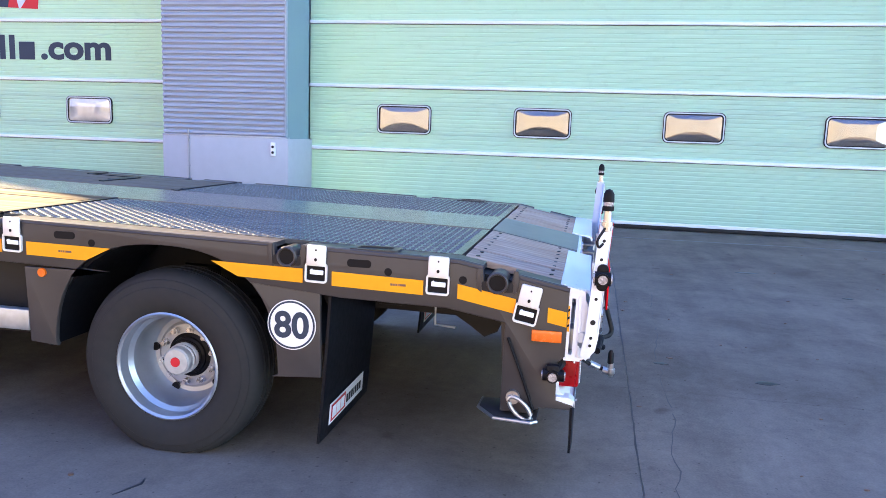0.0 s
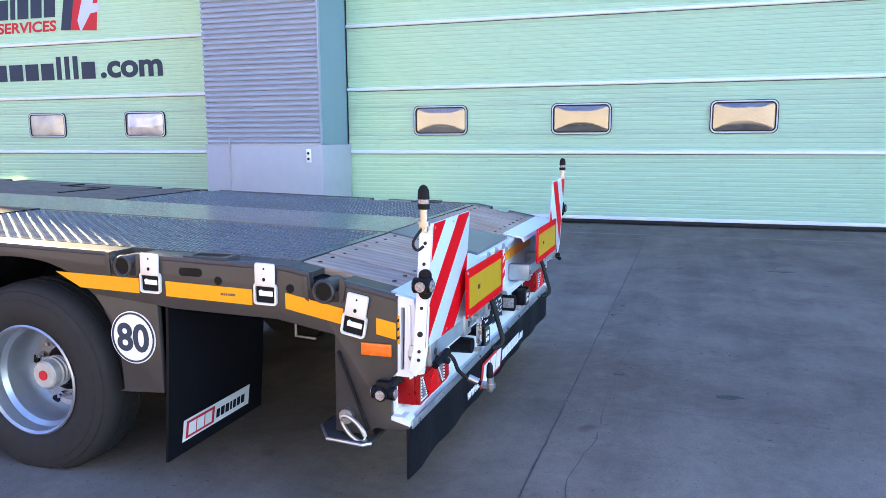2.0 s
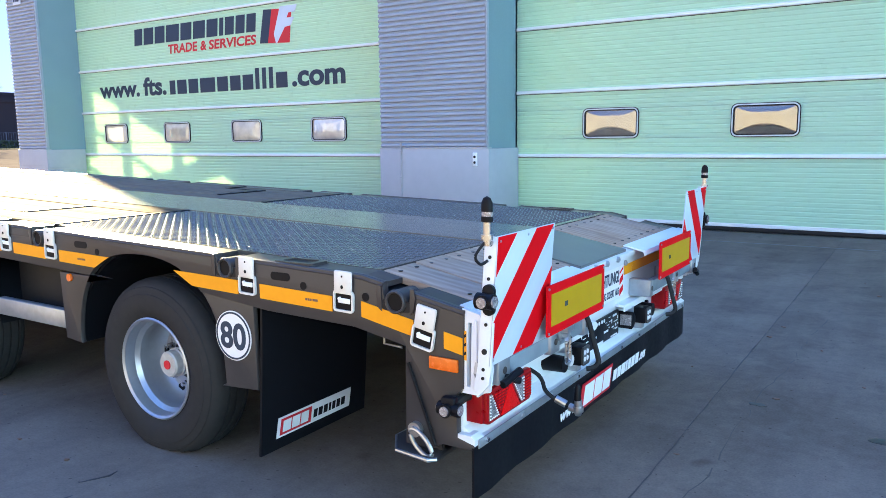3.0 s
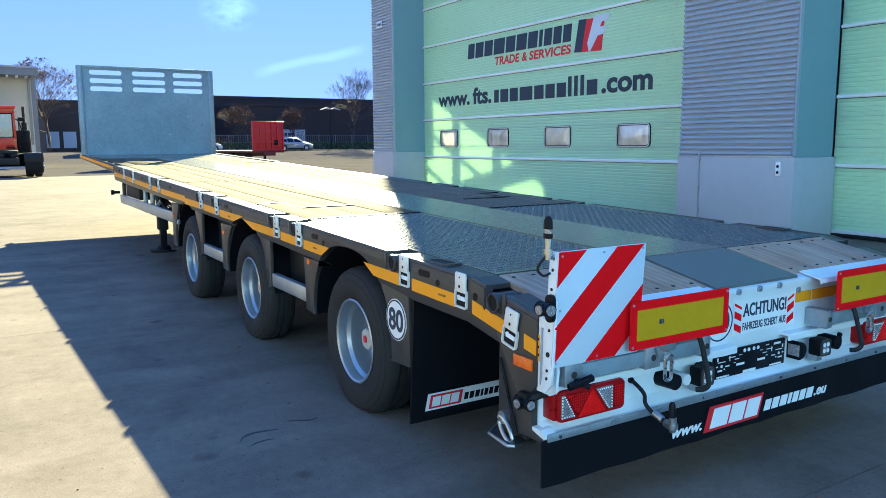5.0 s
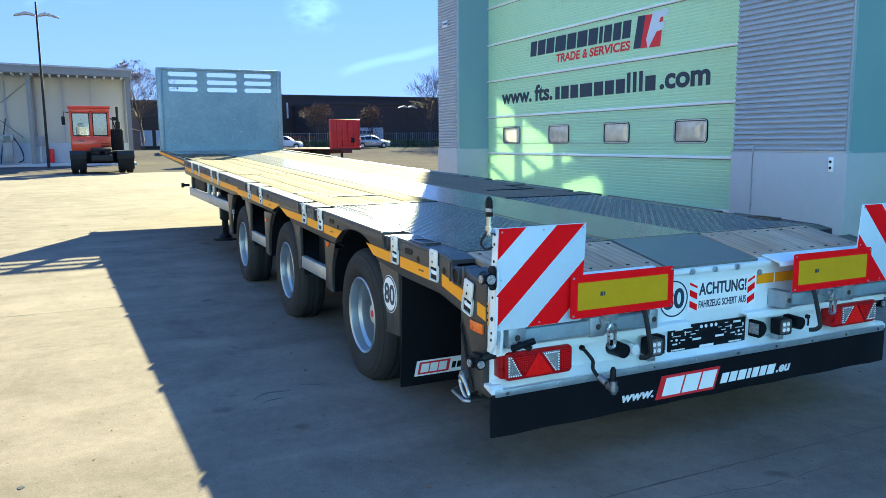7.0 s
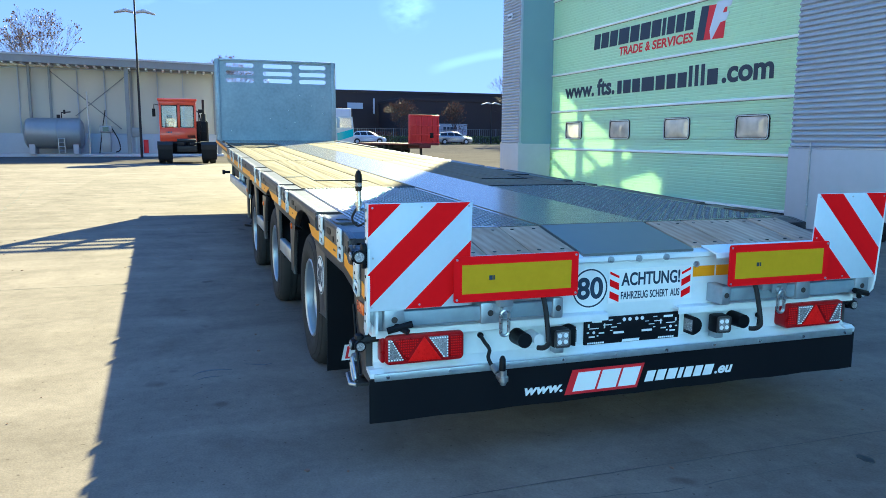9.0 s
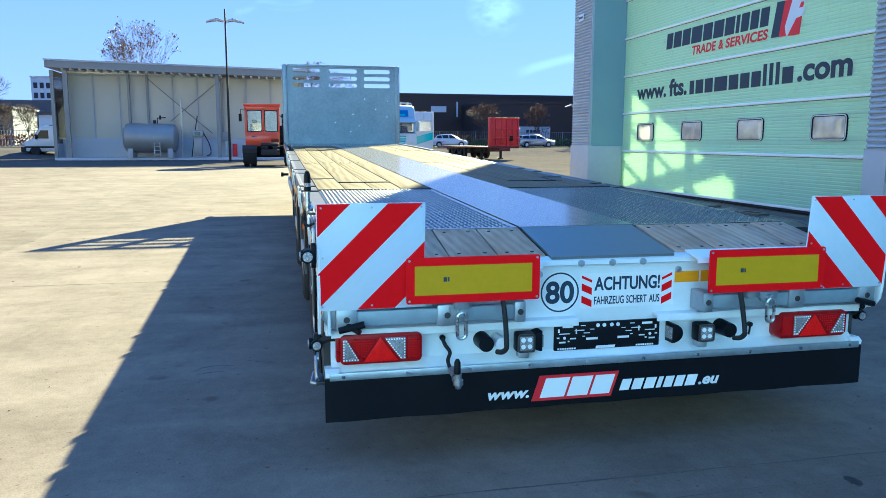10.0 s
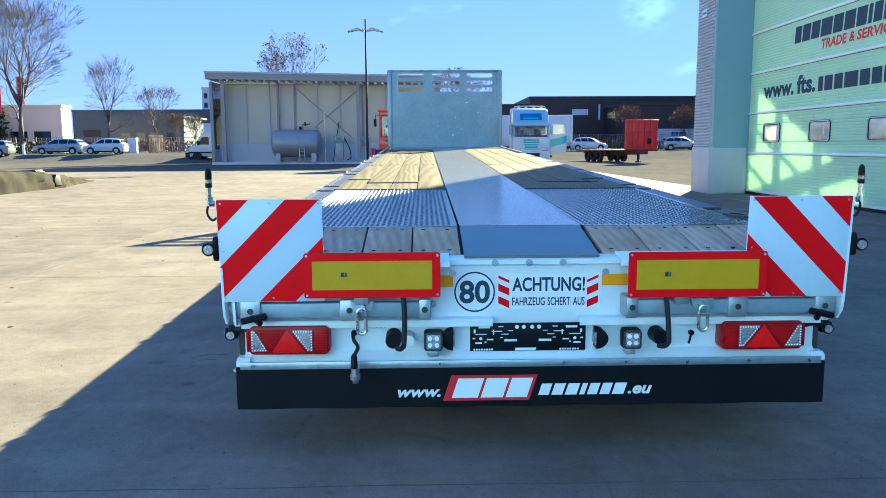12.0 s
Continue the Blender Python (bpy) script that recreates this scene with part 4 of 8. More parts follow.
# small approval print on the tape
for x in (-0.74, -2.22, -4.05):
    bm = bmesh.new()
    bars(bm, [0.010, 0.007, 0.008, 0.004, 0.026], x, zt(x) - 0.128, 0.009, 0.002, on_side(0, 0, -SIDE - 0.0032), 0.0, 0.0004)
    tagged(part("tape_print", bm, "rust", trailer, "small dark print on the tape", smooth=False), kind="stuff")


# folding lashing clips
def clip(x):
    z = zt(x) + 0.004 if x < -0.4 else zt(x) - 0.03
    t = math.atan(0.0275 if x < -0.5 else 0.19)
    e = bmesh.new()
    m = Matrix.Translation((x, -SIDE, z)) @ Matrix.Rotation(t, 4, "Y") @ Matrix.Diagonal((0.86, 1, 1, 1))
    box(e, -0.048, 0.048, -0.016, -0.002, -0.082, 0.004, 0.008)
    bmesh.ops.transform(e, matrix=m, verts=e.verts)
    c = part("lashing_clip", e, "plate", trailer, "pale folding lashing clip")
    e = bmesh.new()
    holed(e, rrect(-0.054, 0.054, -0.15, -0.07, 0.014), [rrect(-0.046, 0.046, -0.142, -0.080, 0.007)], "y", -0.012, -0.001)
    bmesh.ops.transform(e, matrix=m, verts=e.verts)
    part("pocket_frame", e, "plate", c)
    e = bmesh.new()
    box(e, -0.048, 0.048, -0.004, 0.0, -0.145, -0.078)
    bmesh.ops.transform(e, matrix=m, verts=e.verts)
    part("pocket", e, "black", c, "black pocket behind the clip")
    e = bmesh.new()
    box(e, -0.03, 0.036, -0.010, -0.005, -0.117, -0.098, 0.003)
    rod(e, (-0.022, -0.012, -0.102), (-0.022, -0.004, -0.102), 0.007, 8)
    bmesh.ops.transform(e, matrix=m, verts=e.verts)
    # pale paint carries the steel latch's bright reflection
    part("latch", e, "seam", c, "latch bar painted pale for the shine of its steel")
    for z, r in ((-0.055, 0.007), (-0.016, 0.004)):
        e = bmesh.new()
        rod(e, (0, -0.018, z), (0, -0.012, z), r, 8)
        bmesh.ops.transform(e, matrix=m, verts=e.verts)
        part("rivet", e, "black", c)


for x in CLIPS:
    clip(x)


# round stake sockets, slots and holes in the side member, shade drawn black
def socket(x, z, r=0.044):
    bm = bmesh.new()
    prof = [(-0.004, r * 0.70), (-0.012, r * 0.76), (-0.014, r * 0.86), (-0.010, r * 0.96), (0.0, r)]
    lathe(bm, prof, "y", 20)
    bmesh.ops.translate(bm, vec=(x, -SIDE, z), verts=bm.verts)
    o = part("stake_socket", bm, "anthracite", trailer, "round stake socket ring")
    bm = bmesh.new()
    rod(bm, (x, -SIDE - 0.005, z), (x, -SIDE - 0.001, z), r * 0.72, 20)
    part("bore", bm, "black", o)
    for d in (-1, 1):
        bm = bmesh.new()
        prism(bm, [(x + d * 0.062, z + 0.052), (x + d * 0.078, z + 0.052), (x + d * 0.085, z + 0.02), (x + d * 0.075, z - 0.03), (x + d * 0.06, z - 0.04)][::d], "y", -SIDE - 0.006, -SIDE, 0.002)
        part("cheek", bm, "anthracite", o)
    # dark sheet for the shade round the ring; nothing is sunk in
    bm = bmesh.new()
    prism(bm, rrect(x - 0.062, x + 0.062, z - 0.035, z + 0.006, 0.014), "y", -SIDE - 0.002, -SIDE - 0.0005)
    part("recess", bm, "under", o, "dark sheet painted as the shade round the socket")
    bm = bmesh.new()
    rod(bm, (x, -SIDE - 0.001, z), (x, -SIDE + 0.10, z), r * 0.93, 20)
    part("tube", bm, "anthracite", o)


for x in SOCKETS:
    socket(x, zt(x) - 0.052)
for x, w in ((-0.87, 0.05), (-2.19, 0.05), (-4.1, 0.05), (-6.2, 0.05), (-7.8, 0.05), (-9.5, 0.05)):
    bm = bmesh.new()
    prism(bm, rrect(x - w, x + w, zt(x) - 0.068, zt(x) - 0.036, 0.014), "y", -SIDE - 0.002, -SIDE + 0.001)
    part("slot", bm, "black", trailer)
for x in (-0.45, -0.75, -2.06, -3.97):
    bm = bmesh.new()
    rod(bm, (x, -SIDE - 0.002, zt(x) - 0.075), (x, -SIDE + 0.001, zt(x) - 0.075), 0.016, 14)
    part("hole", bm, "black", trailer)

# deck: edge pockets
for x in (-0.82,):
    for s in (-1, 1):
        y0, y1 = sorted((s * 1.155, s * 1.262))
        bm = bmesh.new()
        holed(bm, rrect(x - 0.10, x + 0.10, y0, y1, 0.02), [rrect(x - 0.072, x + 0.072, y0 + 0.022, y1 - 0.022, 0.012)], "z", zt(x) - 0.01, zt(x) + 0.007)
        o = part("deck_pocket", bm, "anthracite", trailer, "raised steel rim of a stake pocket")
        bm = bmesh.new()
        box(bm, x - 0.074, x + 0.074, y0 + 0.02, y1 - 0.02, zt(x) - 0.004, zt(x) + 0.002)
        part("pocket", bm, "black", o, "dark pocket opening")


# tread plate with raised studs
def tread_panel(y0, y1, x0=-2.6, x1=-0.478):
    """Plate with raised lozenges, turned by turns to either side."""
    bm = bmesh.new()
    deckpiece(bm, x0, x1, y0, y1, 0.0, 0.02)
    base = part("tread_plate", bm, "tread", trailer, "dusty steel tread plate")
    pitch_x, pitch_y, long, wide, rise = 0.033, 0.027, 0.0165, 0.0055, 0.0028
    vs, fs = [], []
    nx, ny = int((x1 - x0 - 0.02) / pitch_x), int((y1 - y0 - 0.02) / pitch_y)
    for i in range(nx):
        for j in range(ny):
            cx, cy = x0 + 0.02 + (i + 0.2) * pitch_x, y0 + 0.018 + (j + 0.2) * pitch_y
            a = radians(35) if (i + j) % 2 else radians(-35)
            ux, uy = math.cos(a), math.sin(a)
            m = len(vs)
            for u, v, h in ((-long, 0, 0), (0, -wide, 0), (long, 0, 0), (0, wide, 0), (-long * 0.62, 0, rise), (long * 0.62, 0, rise)):
                x, y = cx + u * ux - v * uy, cy + u * uy + v * ux
                vs.append((x, y, zt(x) + h))
            fs += [(m, m + 1, m + 4), (m + 1, m + 5, m + 4), (m + 1, m + 2, m + 5), (m + 2, m + 3, m + 5), (m + 3, m + 4, m + 5), (m + 3, m, m + 4)]
    me = bpy.data.meshes.new("tread_studs")
    me.from_pydata(vs, [], fs)
    me.materials.append(M["stud"])
    o = new("tread_studs", me)
    o.parent = base
    tagged(o, "rows of raised worn steel lozenges", kind="stuff")


tread_panel(-1.15, -0.305)
tread_panel(0.305, 1.15)

bm = bmesh.new()
deckpiece(bm, -12.2, -0.478, -0.295, 0.295, 0.003, 0.02)
part("centre_plate", bm, "steel", trailer, "smooth grey steel centre plate")
bm = bmesh.new()
deckpiece(bm, -0.465, -0.035, -0.295, 0.285, 0.003, 0.012)
part("ramp_plate", bm, "rampsteel", trailer, "dark steel plate of the sloping tail")


rnd_p = random.Random(17)


def plank(x0, x1, y0, y1, material, bolts=True):
    bm = bmesh.new()
    deckpiece(bm, x0 + 0.002, x1 - 0.002, y0 + 0.0035, y1 - 0.0035, rnd_p.uniform(-0.002, 0.002), 0.028, 0.003)
    o = part("plank", bm, material, trailer)
    if bolts:
        bm = bmesh.new()
        for x in (x0 + 0.045, x1 - 0.045):
            for y in (y0 + 0.05, y1 - 0.05):
                rod(bm, (x, y, zt(x)), (x, y, zt(x) + 0.003), 0.009, 8)
        tagged(part("bolts", bm, "black", o), kind="stuff")


for s in (-1, 1):
    e = [0.305, 0.52, 0.735, 0.945, 1.15]
    for a, b in zip(e, e[1:]):
        plank(-0.465, -0.075, *sorted((s * a, s * b)), "oldwood")
    # boards ahead of the tread plate: a short stepped cover, then long boards
    for k, (a, b) in enumerate(zip(e, e[1:])):
        ya, yb = sorted((s * a, s * b))
        # right-hand boards near the tail get the colour with shade in it
        m = "pine" if s < 0 else "shaded_wood"
        xc = -3.68 if k == 3 else -3.28
        if k:
            plank(xc + 0.004, -2.605, ya, yb, m, False)
            plank(-6.2, xc - 0.004, ya, yb, m, True)
        else:
            plank(-6.2, -2.605, ya, yb, m, True)
        plank(-9.9, -6.21, ya, yb, "pine", True)
        plank(-12.2, -9.95, ya, yb, "pine", True)
    for x0, x1, y0, y1 in ((-3.30, -3.265, 0.52, 0.945), (-3.70, -3.665, 0.945, 1.15), (-3.68, -3.28, 0.938, 0.952), (-2.612, -2.592, 0.305, 1.15)):
        bm = bmesh.new()
        deckpiece(bm, x0, x1, *sorted((s * y0, s * y1)), 0.006, 0.014)
        part("cover_joint", bm, "black", trailer)
    bm = bmesh.new()
    y0, y1 = (1.06, 1.13) if s < 0 else (0.70, 1.02)
    deckpiece(bm, -3.64 if s < 0 else -3.36, -3.61 if s < 0 else -3.30, *sorted((s * y0, s * y1)), 0.003, 0.01)
    part("grip_slot", bm, "black", trailer, "dark grip slot in the deck cover")
    bm = bmesh.new()
    deckpiece(bm, -4.6, -2.6, *sorted((s * 0.295, s * 0.305)), -0.004, 0.02)
    deckpiece(bm, -12.2, -4.6, *sorted((s * 0.295, s * 0.305)), -0.004, 0.02)
    part("deck_joint", bm, "black", trailer)
bm = bmesh.new()
deckpiece(bm, NOSE, -12.22, -1.15, 1.15, 0.004, 0.03)
part("neck_plate", bm, "steel", trailer, "steel plate over the neck")
bm = bmesh.new()
deckpiece(bm, -12.3, -0.45, -1.16, 1.16, -0.035, 0.03)
deckpiece(bm, -0.45, -0.06, -1.24, 1.24, -0.035, 0.03)
part("sub_deck", bm, "under", trailer)

# headboard with three columns of slots
HX = -13.9
zb, zh = zt(HX) - 0.02, 3.0
outer = [(-SIDE, zb), (SIDE, zb), (SIDE, zh), (-SIDE, zh)]
slots = []
for f0, f1 in ((0.09, 0.315), (0.39, 0.63), (0.69, 0.915)):
    for z in (2.93, 2.775, 2.625):
        slots.append(rrect(-SIDE + 2 * SIDE * f0, -SIDE + 2 * SIDE * f1, z - 0.088, z, 0.036, 4))
bm = bmesh.new()
holed(bm, outer, slots, "x", HX - 0.03, HX)
headboard = part("headboard", bm, "galvboard", trailer, "tall galvanised headboard with rows of slots", smooth=False)
for y in (-SIDE + 0.02, SIDE - 0.10):
    bm = bmesh.new()
    box(bm, HX - 0.06, HX + 0.03, y, y + 0.08, zb, zh + 0.01, 0.01)
    part("headboard_post", bm, "galvboard", headboard)
bm = bmesh.new()
box(bm, HX - 0.05, HX + 0.025, -SIDE + 0.1, SIDE - 0.1, zh - 0.03, zh + 0.012, 0.008)
part("top_rail", bm, "galvboard", headboard)
bm = bmesh.new()
rndb = random.Random(2)
for _ in range(9):
    y, z = rndb.uniform(-1.1, 1.1), rndb.uniform(1.45, 2.3)
    rod(bm, (HX, y, z), (HX + 0.012, y, z), 0.014, 8)
tagged(part("rivets", bm, "chrome", headboard), kind="stuff")

# fender panels between the wheels
def fender(pts, y0, y1):
    bm = bmesh.new()
    prism(bm, pts, "y", y0, y1, 0.003)
    part("fender_panel", bm, "anthracite", trailer, "anthracite fender panel")


def arc(h, a, b, n=10):
    return [arch_at(h, radians(t)) for t in np.linspace(a, b, n)]


for y0, y1 in ((-SIDE + 0.006, -SIDE + 0.03), (SIDE - 0.03, SIDE - 0.006)):
    fender([(-1.035, 0.79), (-1.03, 0.42), (-1.245, 0.405)] + arc(HUBS[0], 2, 55)[0:10] + [(-1.35, 0.83)], y0, y1)
    for k, h in enumerate(HUBS):
        # rear post of the arch in front of this wheel
        z = zt(h) - 0.19
        fender([(h - 0.66, z), (h - 0.645, 0.46), (h - 0.512, 0.45)] + arc(h, 172, 135, n=8) + [(h - 0.34, z)], y0, y1)
        if k:
            fender([(h + 0.60, z), (h + 0.595, 0.50), (h + 0.512, 0.47)] + arc(h, 8, 45, n=8) + [(h + 0.34, z)], y0, y1)
for k in range(2):
    a, b = HUBS[k + 1] + 0.62, HUBS[k] - 0.65
    for s in (-1, 1):
        bm = bmesh.new()
        box(bm, a, b, *sorted((s * (SIDE - 0.005), s * (SIDE - 0.05))), 0.505, 0.60, 0.008)
        part("step_rail", bm, "galv", trailer, "aluminium guard rail between the wheels")
    # dark sheet behind the rail, drawing the shade in the gap
    bm = bmesh.new()
    box(bm, a - 0.04, b + 0.04, -SIDE + 0.16, -SIDE + 0.2, 0.45, 0.86)
    part("inner_panel", bm, "under", trailer)
for x in (HUBS[0] - 0.57, HUBS[1] - 0.57, HUBS[2] - 0.57):
    bm = bmesh.new()
    rod(bm, (x, -SIDE - 0.004, 0.775), (x, -SIDE + 0.01, 0.775), 0.019, 14, 0.02)
    o = part("side_marker", bm, "lens_amber", trailer, "small amber side marker")
    o["label"] = "small amber side marker"


# wheel arch liners, black to paint the shade inside the arches
for h in HUBS:
    for s in (-1, 1):
        bm = bmesh.new()
        sweep = [radians(a) for a in np.linspace(4, 176, 22)]
        ps = [(h + 0.575 * math.cos(a), 0.40 + 0.56 * math.sin(a)) for a in sweep]
        pi = [(h + 0.565 * math.cos(a), 0.40 + 0.545 * math.sin(a)) for a in sweep[::-1]]
        prism(bm, ps + pi, "y", *sorted((s * (SIDE - 0.036), s * 0.72)))
        part("arch_liner", bm, "black", trailer)


# wheels
def wheel_at(h, s, source=None):
    m = pose(h - 0.008, -0.075, 0.388) if s < 0 else pose(h, 0.075, 0.388, 0, 0, 180)
    if source:
        return again(source, trailer, m)
    bm = bmesh.new()
    # deep dished rim, outer lip at y = -1.155
    lathe(bm, [(-1.135, 0.228), (-1.158, 0.243), (-1.163, 0.236), (-1.155, 0.226), (-1.12, 0.221), (-1.105, 0.222), (-1.085, 0.206), (-1.055, 0.203), (-1.04, 0.209), (-1.0, 0.207), (-0.975, 0.198), (-0.955, 0.178), (-0.952, 0.158), (-0.962, 0.145), (-0.962, 0.03)], "y", 56)
    rim = part("wheel", bm, "rim", trailer, "silver deep-dished steel wheel")
    rim.matrix_local = m
    bm = bmesh.new()
    prof = [(-0.925, 0.2320), (-0.915, 0.2719), (-0.925, 0.3356), (-0.94, 0.3834), (-0.965, 0.4058), (-0.985, 0.4100), (-0.986, 0.3994), (-0.996, 0.3994), (-0.997, 0.4100), (-1.03, 0.4100), (-1.031, 0.3994), (-1.041, 0.3994), (-1.042, 0.4100), (-1.075, 0.4100), (-1.076, 0.3994), (-1.086, 0.3994), (-1.087, 0.4100), (-1.112, 0.4068), (-1.135, 0.3973), (-1.150, 0.3824), (-1.152, 0.3771), (-1.158, 0.3739), (-1.166, 0.3516), (-1.1665, 0.3473), (-1.170, 0.3441), (-1.174, 0.3144), (-1.172, 0.2878), (-1.165, 0.2634), (-1.158, 0.2528), (-1.15, 0.2380), (-1.12, 0.2280)]
    lathe(bm, [(a, 0.232 + (r - 0.232) * 1.07) for a, r in prof], "y", 72)
    for v in bm.verts:
        # the foot of the tyre lies flat on the ground and bulges a little
        if v.co.z < -0.387:
            v.co.z = -0.387
        elif v.co.z < -0.3:
            v.co.y += (-0.008 if v.co.y < -1.04 else 0.008) * (-0.3 - v.co.z) / 0.087
    part("tyre", bm, "tyre", rim, "black rubber tyre with shallow grooves")
    bm = bmesh.new()
    lathe(bm, [(a + 0.045, r) for a, r in ((-1.03, 0.062), (-1.05, 0.069), (-1.055, 0.064), (-1.065, 0.070), (-1.07, 0.064), (-1.085, 0.069), (-1.09, 0.063), (-1.122, 0.062), (-1.130, 0.055), (-1.132, 0.001))], "y", 32)
    hub = part("hub", bm, "hub", rim, "cast grey hub cap")
    bm = bmesh.new()
    lathe(bm, [(-0.955, 0.106), (-0.965, 0.102), (-0.972, 0.088), (-0.982, 0.086), (-0.988, 0.074), (-0.994, 0.072), (-0.998, 0.058)], "y", 32)
    part("axle_end", bm, "black", rim, "dark axle end")
    bm = bmesh.new()
    rod(bm, (0, -1.0865, 0), (0, -1.091, 0), 0.022, 18)
    part("hub_dot", bm, "logo_red", hub, "red centre cap")
    for k in range(10):
        a = k * math.tau / 10 + 0.2
        bm = bmesh.new()
        x, z = 0.125 * math.cos(a), 0.125 * math.sin(a)
        rod(bm, (x, -0.96, z), (x, -0.985, z), 0.016, 6)
        rod(bm, (x, -0.985, z), (x, -1.002, z), 0.010, 10)
        part("wheel_nut", bm, "chrome", rim)
    # black discs on the uncut dish paint the dark inside the vents
    for k in range(5):
        a = k * math.tau / 5 + 0.5
        bm = bmesh.new()
        x, z = 0.176 * math.cos(a), 0.176 * math.sin(a)
        rod(bm, (x, -0.94, z), (x, -0.962, z), 0.019, 16)
        part("vent_hole", bm, "black", rim, "black disc painted as the dark of a vent hole")
    return rim


first = wheel_at(HUBS[0], -1)
for h in HUBS[1:]:
    wheel_at(h, -1, first)
for h in HUBS:
    wheel_at(h, 1, first)
for h in HUBS:
    bm = bmesh.new()
    rod(bm, (h, -0.93, 0.40), (h, 0.93, 0.40), 0.07, 14)
    part("axle", bm, "under", trailer)
    for s in (-0.5, 0.5):
        bm = bmesh.new()
        box(bm, h - 0.05, h + 0.55, s - 0.05, s + 0.05, 0.48, 0.56, 0.01)
        part("trailing_arm", bm, "under", trailer)
        bm = bmesh.new()
        rod(bm, (h - 0.2, s, 0.45), (h - 0.2, s, 0.72), 0.12, 16)
        part("air_spring", bm, "rubber", trailer)
bm = bmesh.new()
for s in (-0.5, 0.5):
    prism(bm, [(-0.45, 0.55), (-0.45, 0.86), (-6, 1.0), (-12.2, 1.18), (-12.2, 1.10), (-9.8, 0.98), (-9.0, 0.72), (-6, 0.66)], "y", s - 0.06, s + 0.06)
part("chassis_beam", bm, "under", trailer, "dark welded chassis beams")
for x in (-0.75, -1.3, -2.7, -4.6, -6.5, -7.6, -8.7):
    bm = bmesh.new()
    box(bm, x - 0.04, x + 0.04, -1.22, 1.22, zt(x) - 0.2, zt(x) - 0.065)
    part("cross_member", bm, "under", trailer)
# clutter under the tail
bm = bmesh.new()
prism(bm, [(-0.74, 0.82), (-0.62, 0.82), (-0.72, 0.62), (-0.74, 0.62)], "y", -0.30, -0.27)
prism(bm, [(-0.62, 0.80), (-0.32, 0.78), (-0.34, 0.60), (-0.37, 0.53), (-0.43, 0.50), (-0.50, 0.55), (-0.58, 0.60), (-0.64, 0.66)], "y", -0.72, -0.68)
box(bm, -0.62, -0.50, -0.55, -0.2, 0.6, 0.80, 0.01)
rod(bm, (-0.42, -0.45, 0.55), (-0.42, -0.45, 0.72), 0.03, 10)
box(bm, -0.9, -0.78, -0.9, -0.6, 0.66, 0.82, 0.01)
part("tail_bracket", bm, "under", trailer, "dark bracket plates under the tail")
bm = bmesh.new()
pipe(bm, curve_pts([(-0.9, -0.9, 0.78), (-0.7, -0.8, 0.66), (-0.5, -0.75, 0.72), (-0.3, -0.7, 0.62), (-0.12, -0.9, 0.6)]), 0.014)
part("hose", bm, "rubber", trailer, "black air hose")
bm = bmesh.new()
pipe(bm, [(-0.62, -0.95, 0.72), (-0.62, -0.95, 0.60), (-0.53, -0.95, 0.595)], 0.006)
part("bracket", bm, "galv", trailer)
bm = bmesh.new()
rod(bm, (-0.6, 0.35, 0.55), (-0.6, 1.0, 0.55), 0.12, 18)
part("air_tank", bm, "under", trailer)

# plates at the tail: front fold and stay of the side plate
bm = bmesh.new()
prism(bm, [(-0.30, 0.72), (-0.26, 0.72), (-0.15, 0.33), (-0.275, 0.335)], "y", -SIDE + 0.04, -SIDE + 0.055)
part("tail_gusset", bm, "anthracite", trailer)
bm = bmesh.new()
pipe(bm, [(-0.265, -SIDE - 0.006, 0.66), (-0.20, -SIDE - 0.008, 0.5), (-0.155, -SIDE - 0.006, 0.38)], 0.006)
part("stay", bm, "black", trailer)
bm = bmesh.new()
FOOT = [(-0.14, -1.09), (-0.375, -1.09), (-0.38, -1.20), (-0.305, -1.305), (-0.16, -1.322), (-0.138, -1.30)]
prism(bm, FOOT, "z", 0.332, 0.346, 0.002)
foot = part("lashing_foot", bm, "anthracite", trailer, "dark steel foot plate with bright worn rim")
bm = bmesh.new()
pipe(bm, [(x, y, 0.340) for x, y in FOOT[1:]], 0.0075)
part("rim", bm, "hooksteel", foot, "bright worn rim")
bm = bmesh.new()
rod(bm, (-0.235, -SIDE + 0.01, 0.425), (-0.235, -SIDE - 0.02, 0.425), 0.027, 16)
rod(bm, (-0.235, -SIDE - 0.02, 0.425), (-0.235, -SIDE - 0.028, 0.425), 0.015, 6)
part("bolt", bm, "hooksteel", foot)
bm = bmesh.new()
ring = [(-0.205 + 0.055 * math.cos(a) * 0.75 + 0.018 * math.sin(a), -SIDE - 0.022, 0.385 - 0.055 * math.cos(a) * 0.75 + 0.018 * math.sin(a)) for a in np.linspace(0, math.tau, 21)]
pipe(bm, ring, 0.0085)
part("lashing_ring", bm, "hooksteel", foot, "bright lashing ring")
bm = bmesh.new()
box(bm, -0.175, -0.06, -SIDE - 0.012, -SIDE, 0.655, 0.70, 0.004)
part("side_reflector", bm, "lens_amber", trailer, "amber rectangular side reflector")


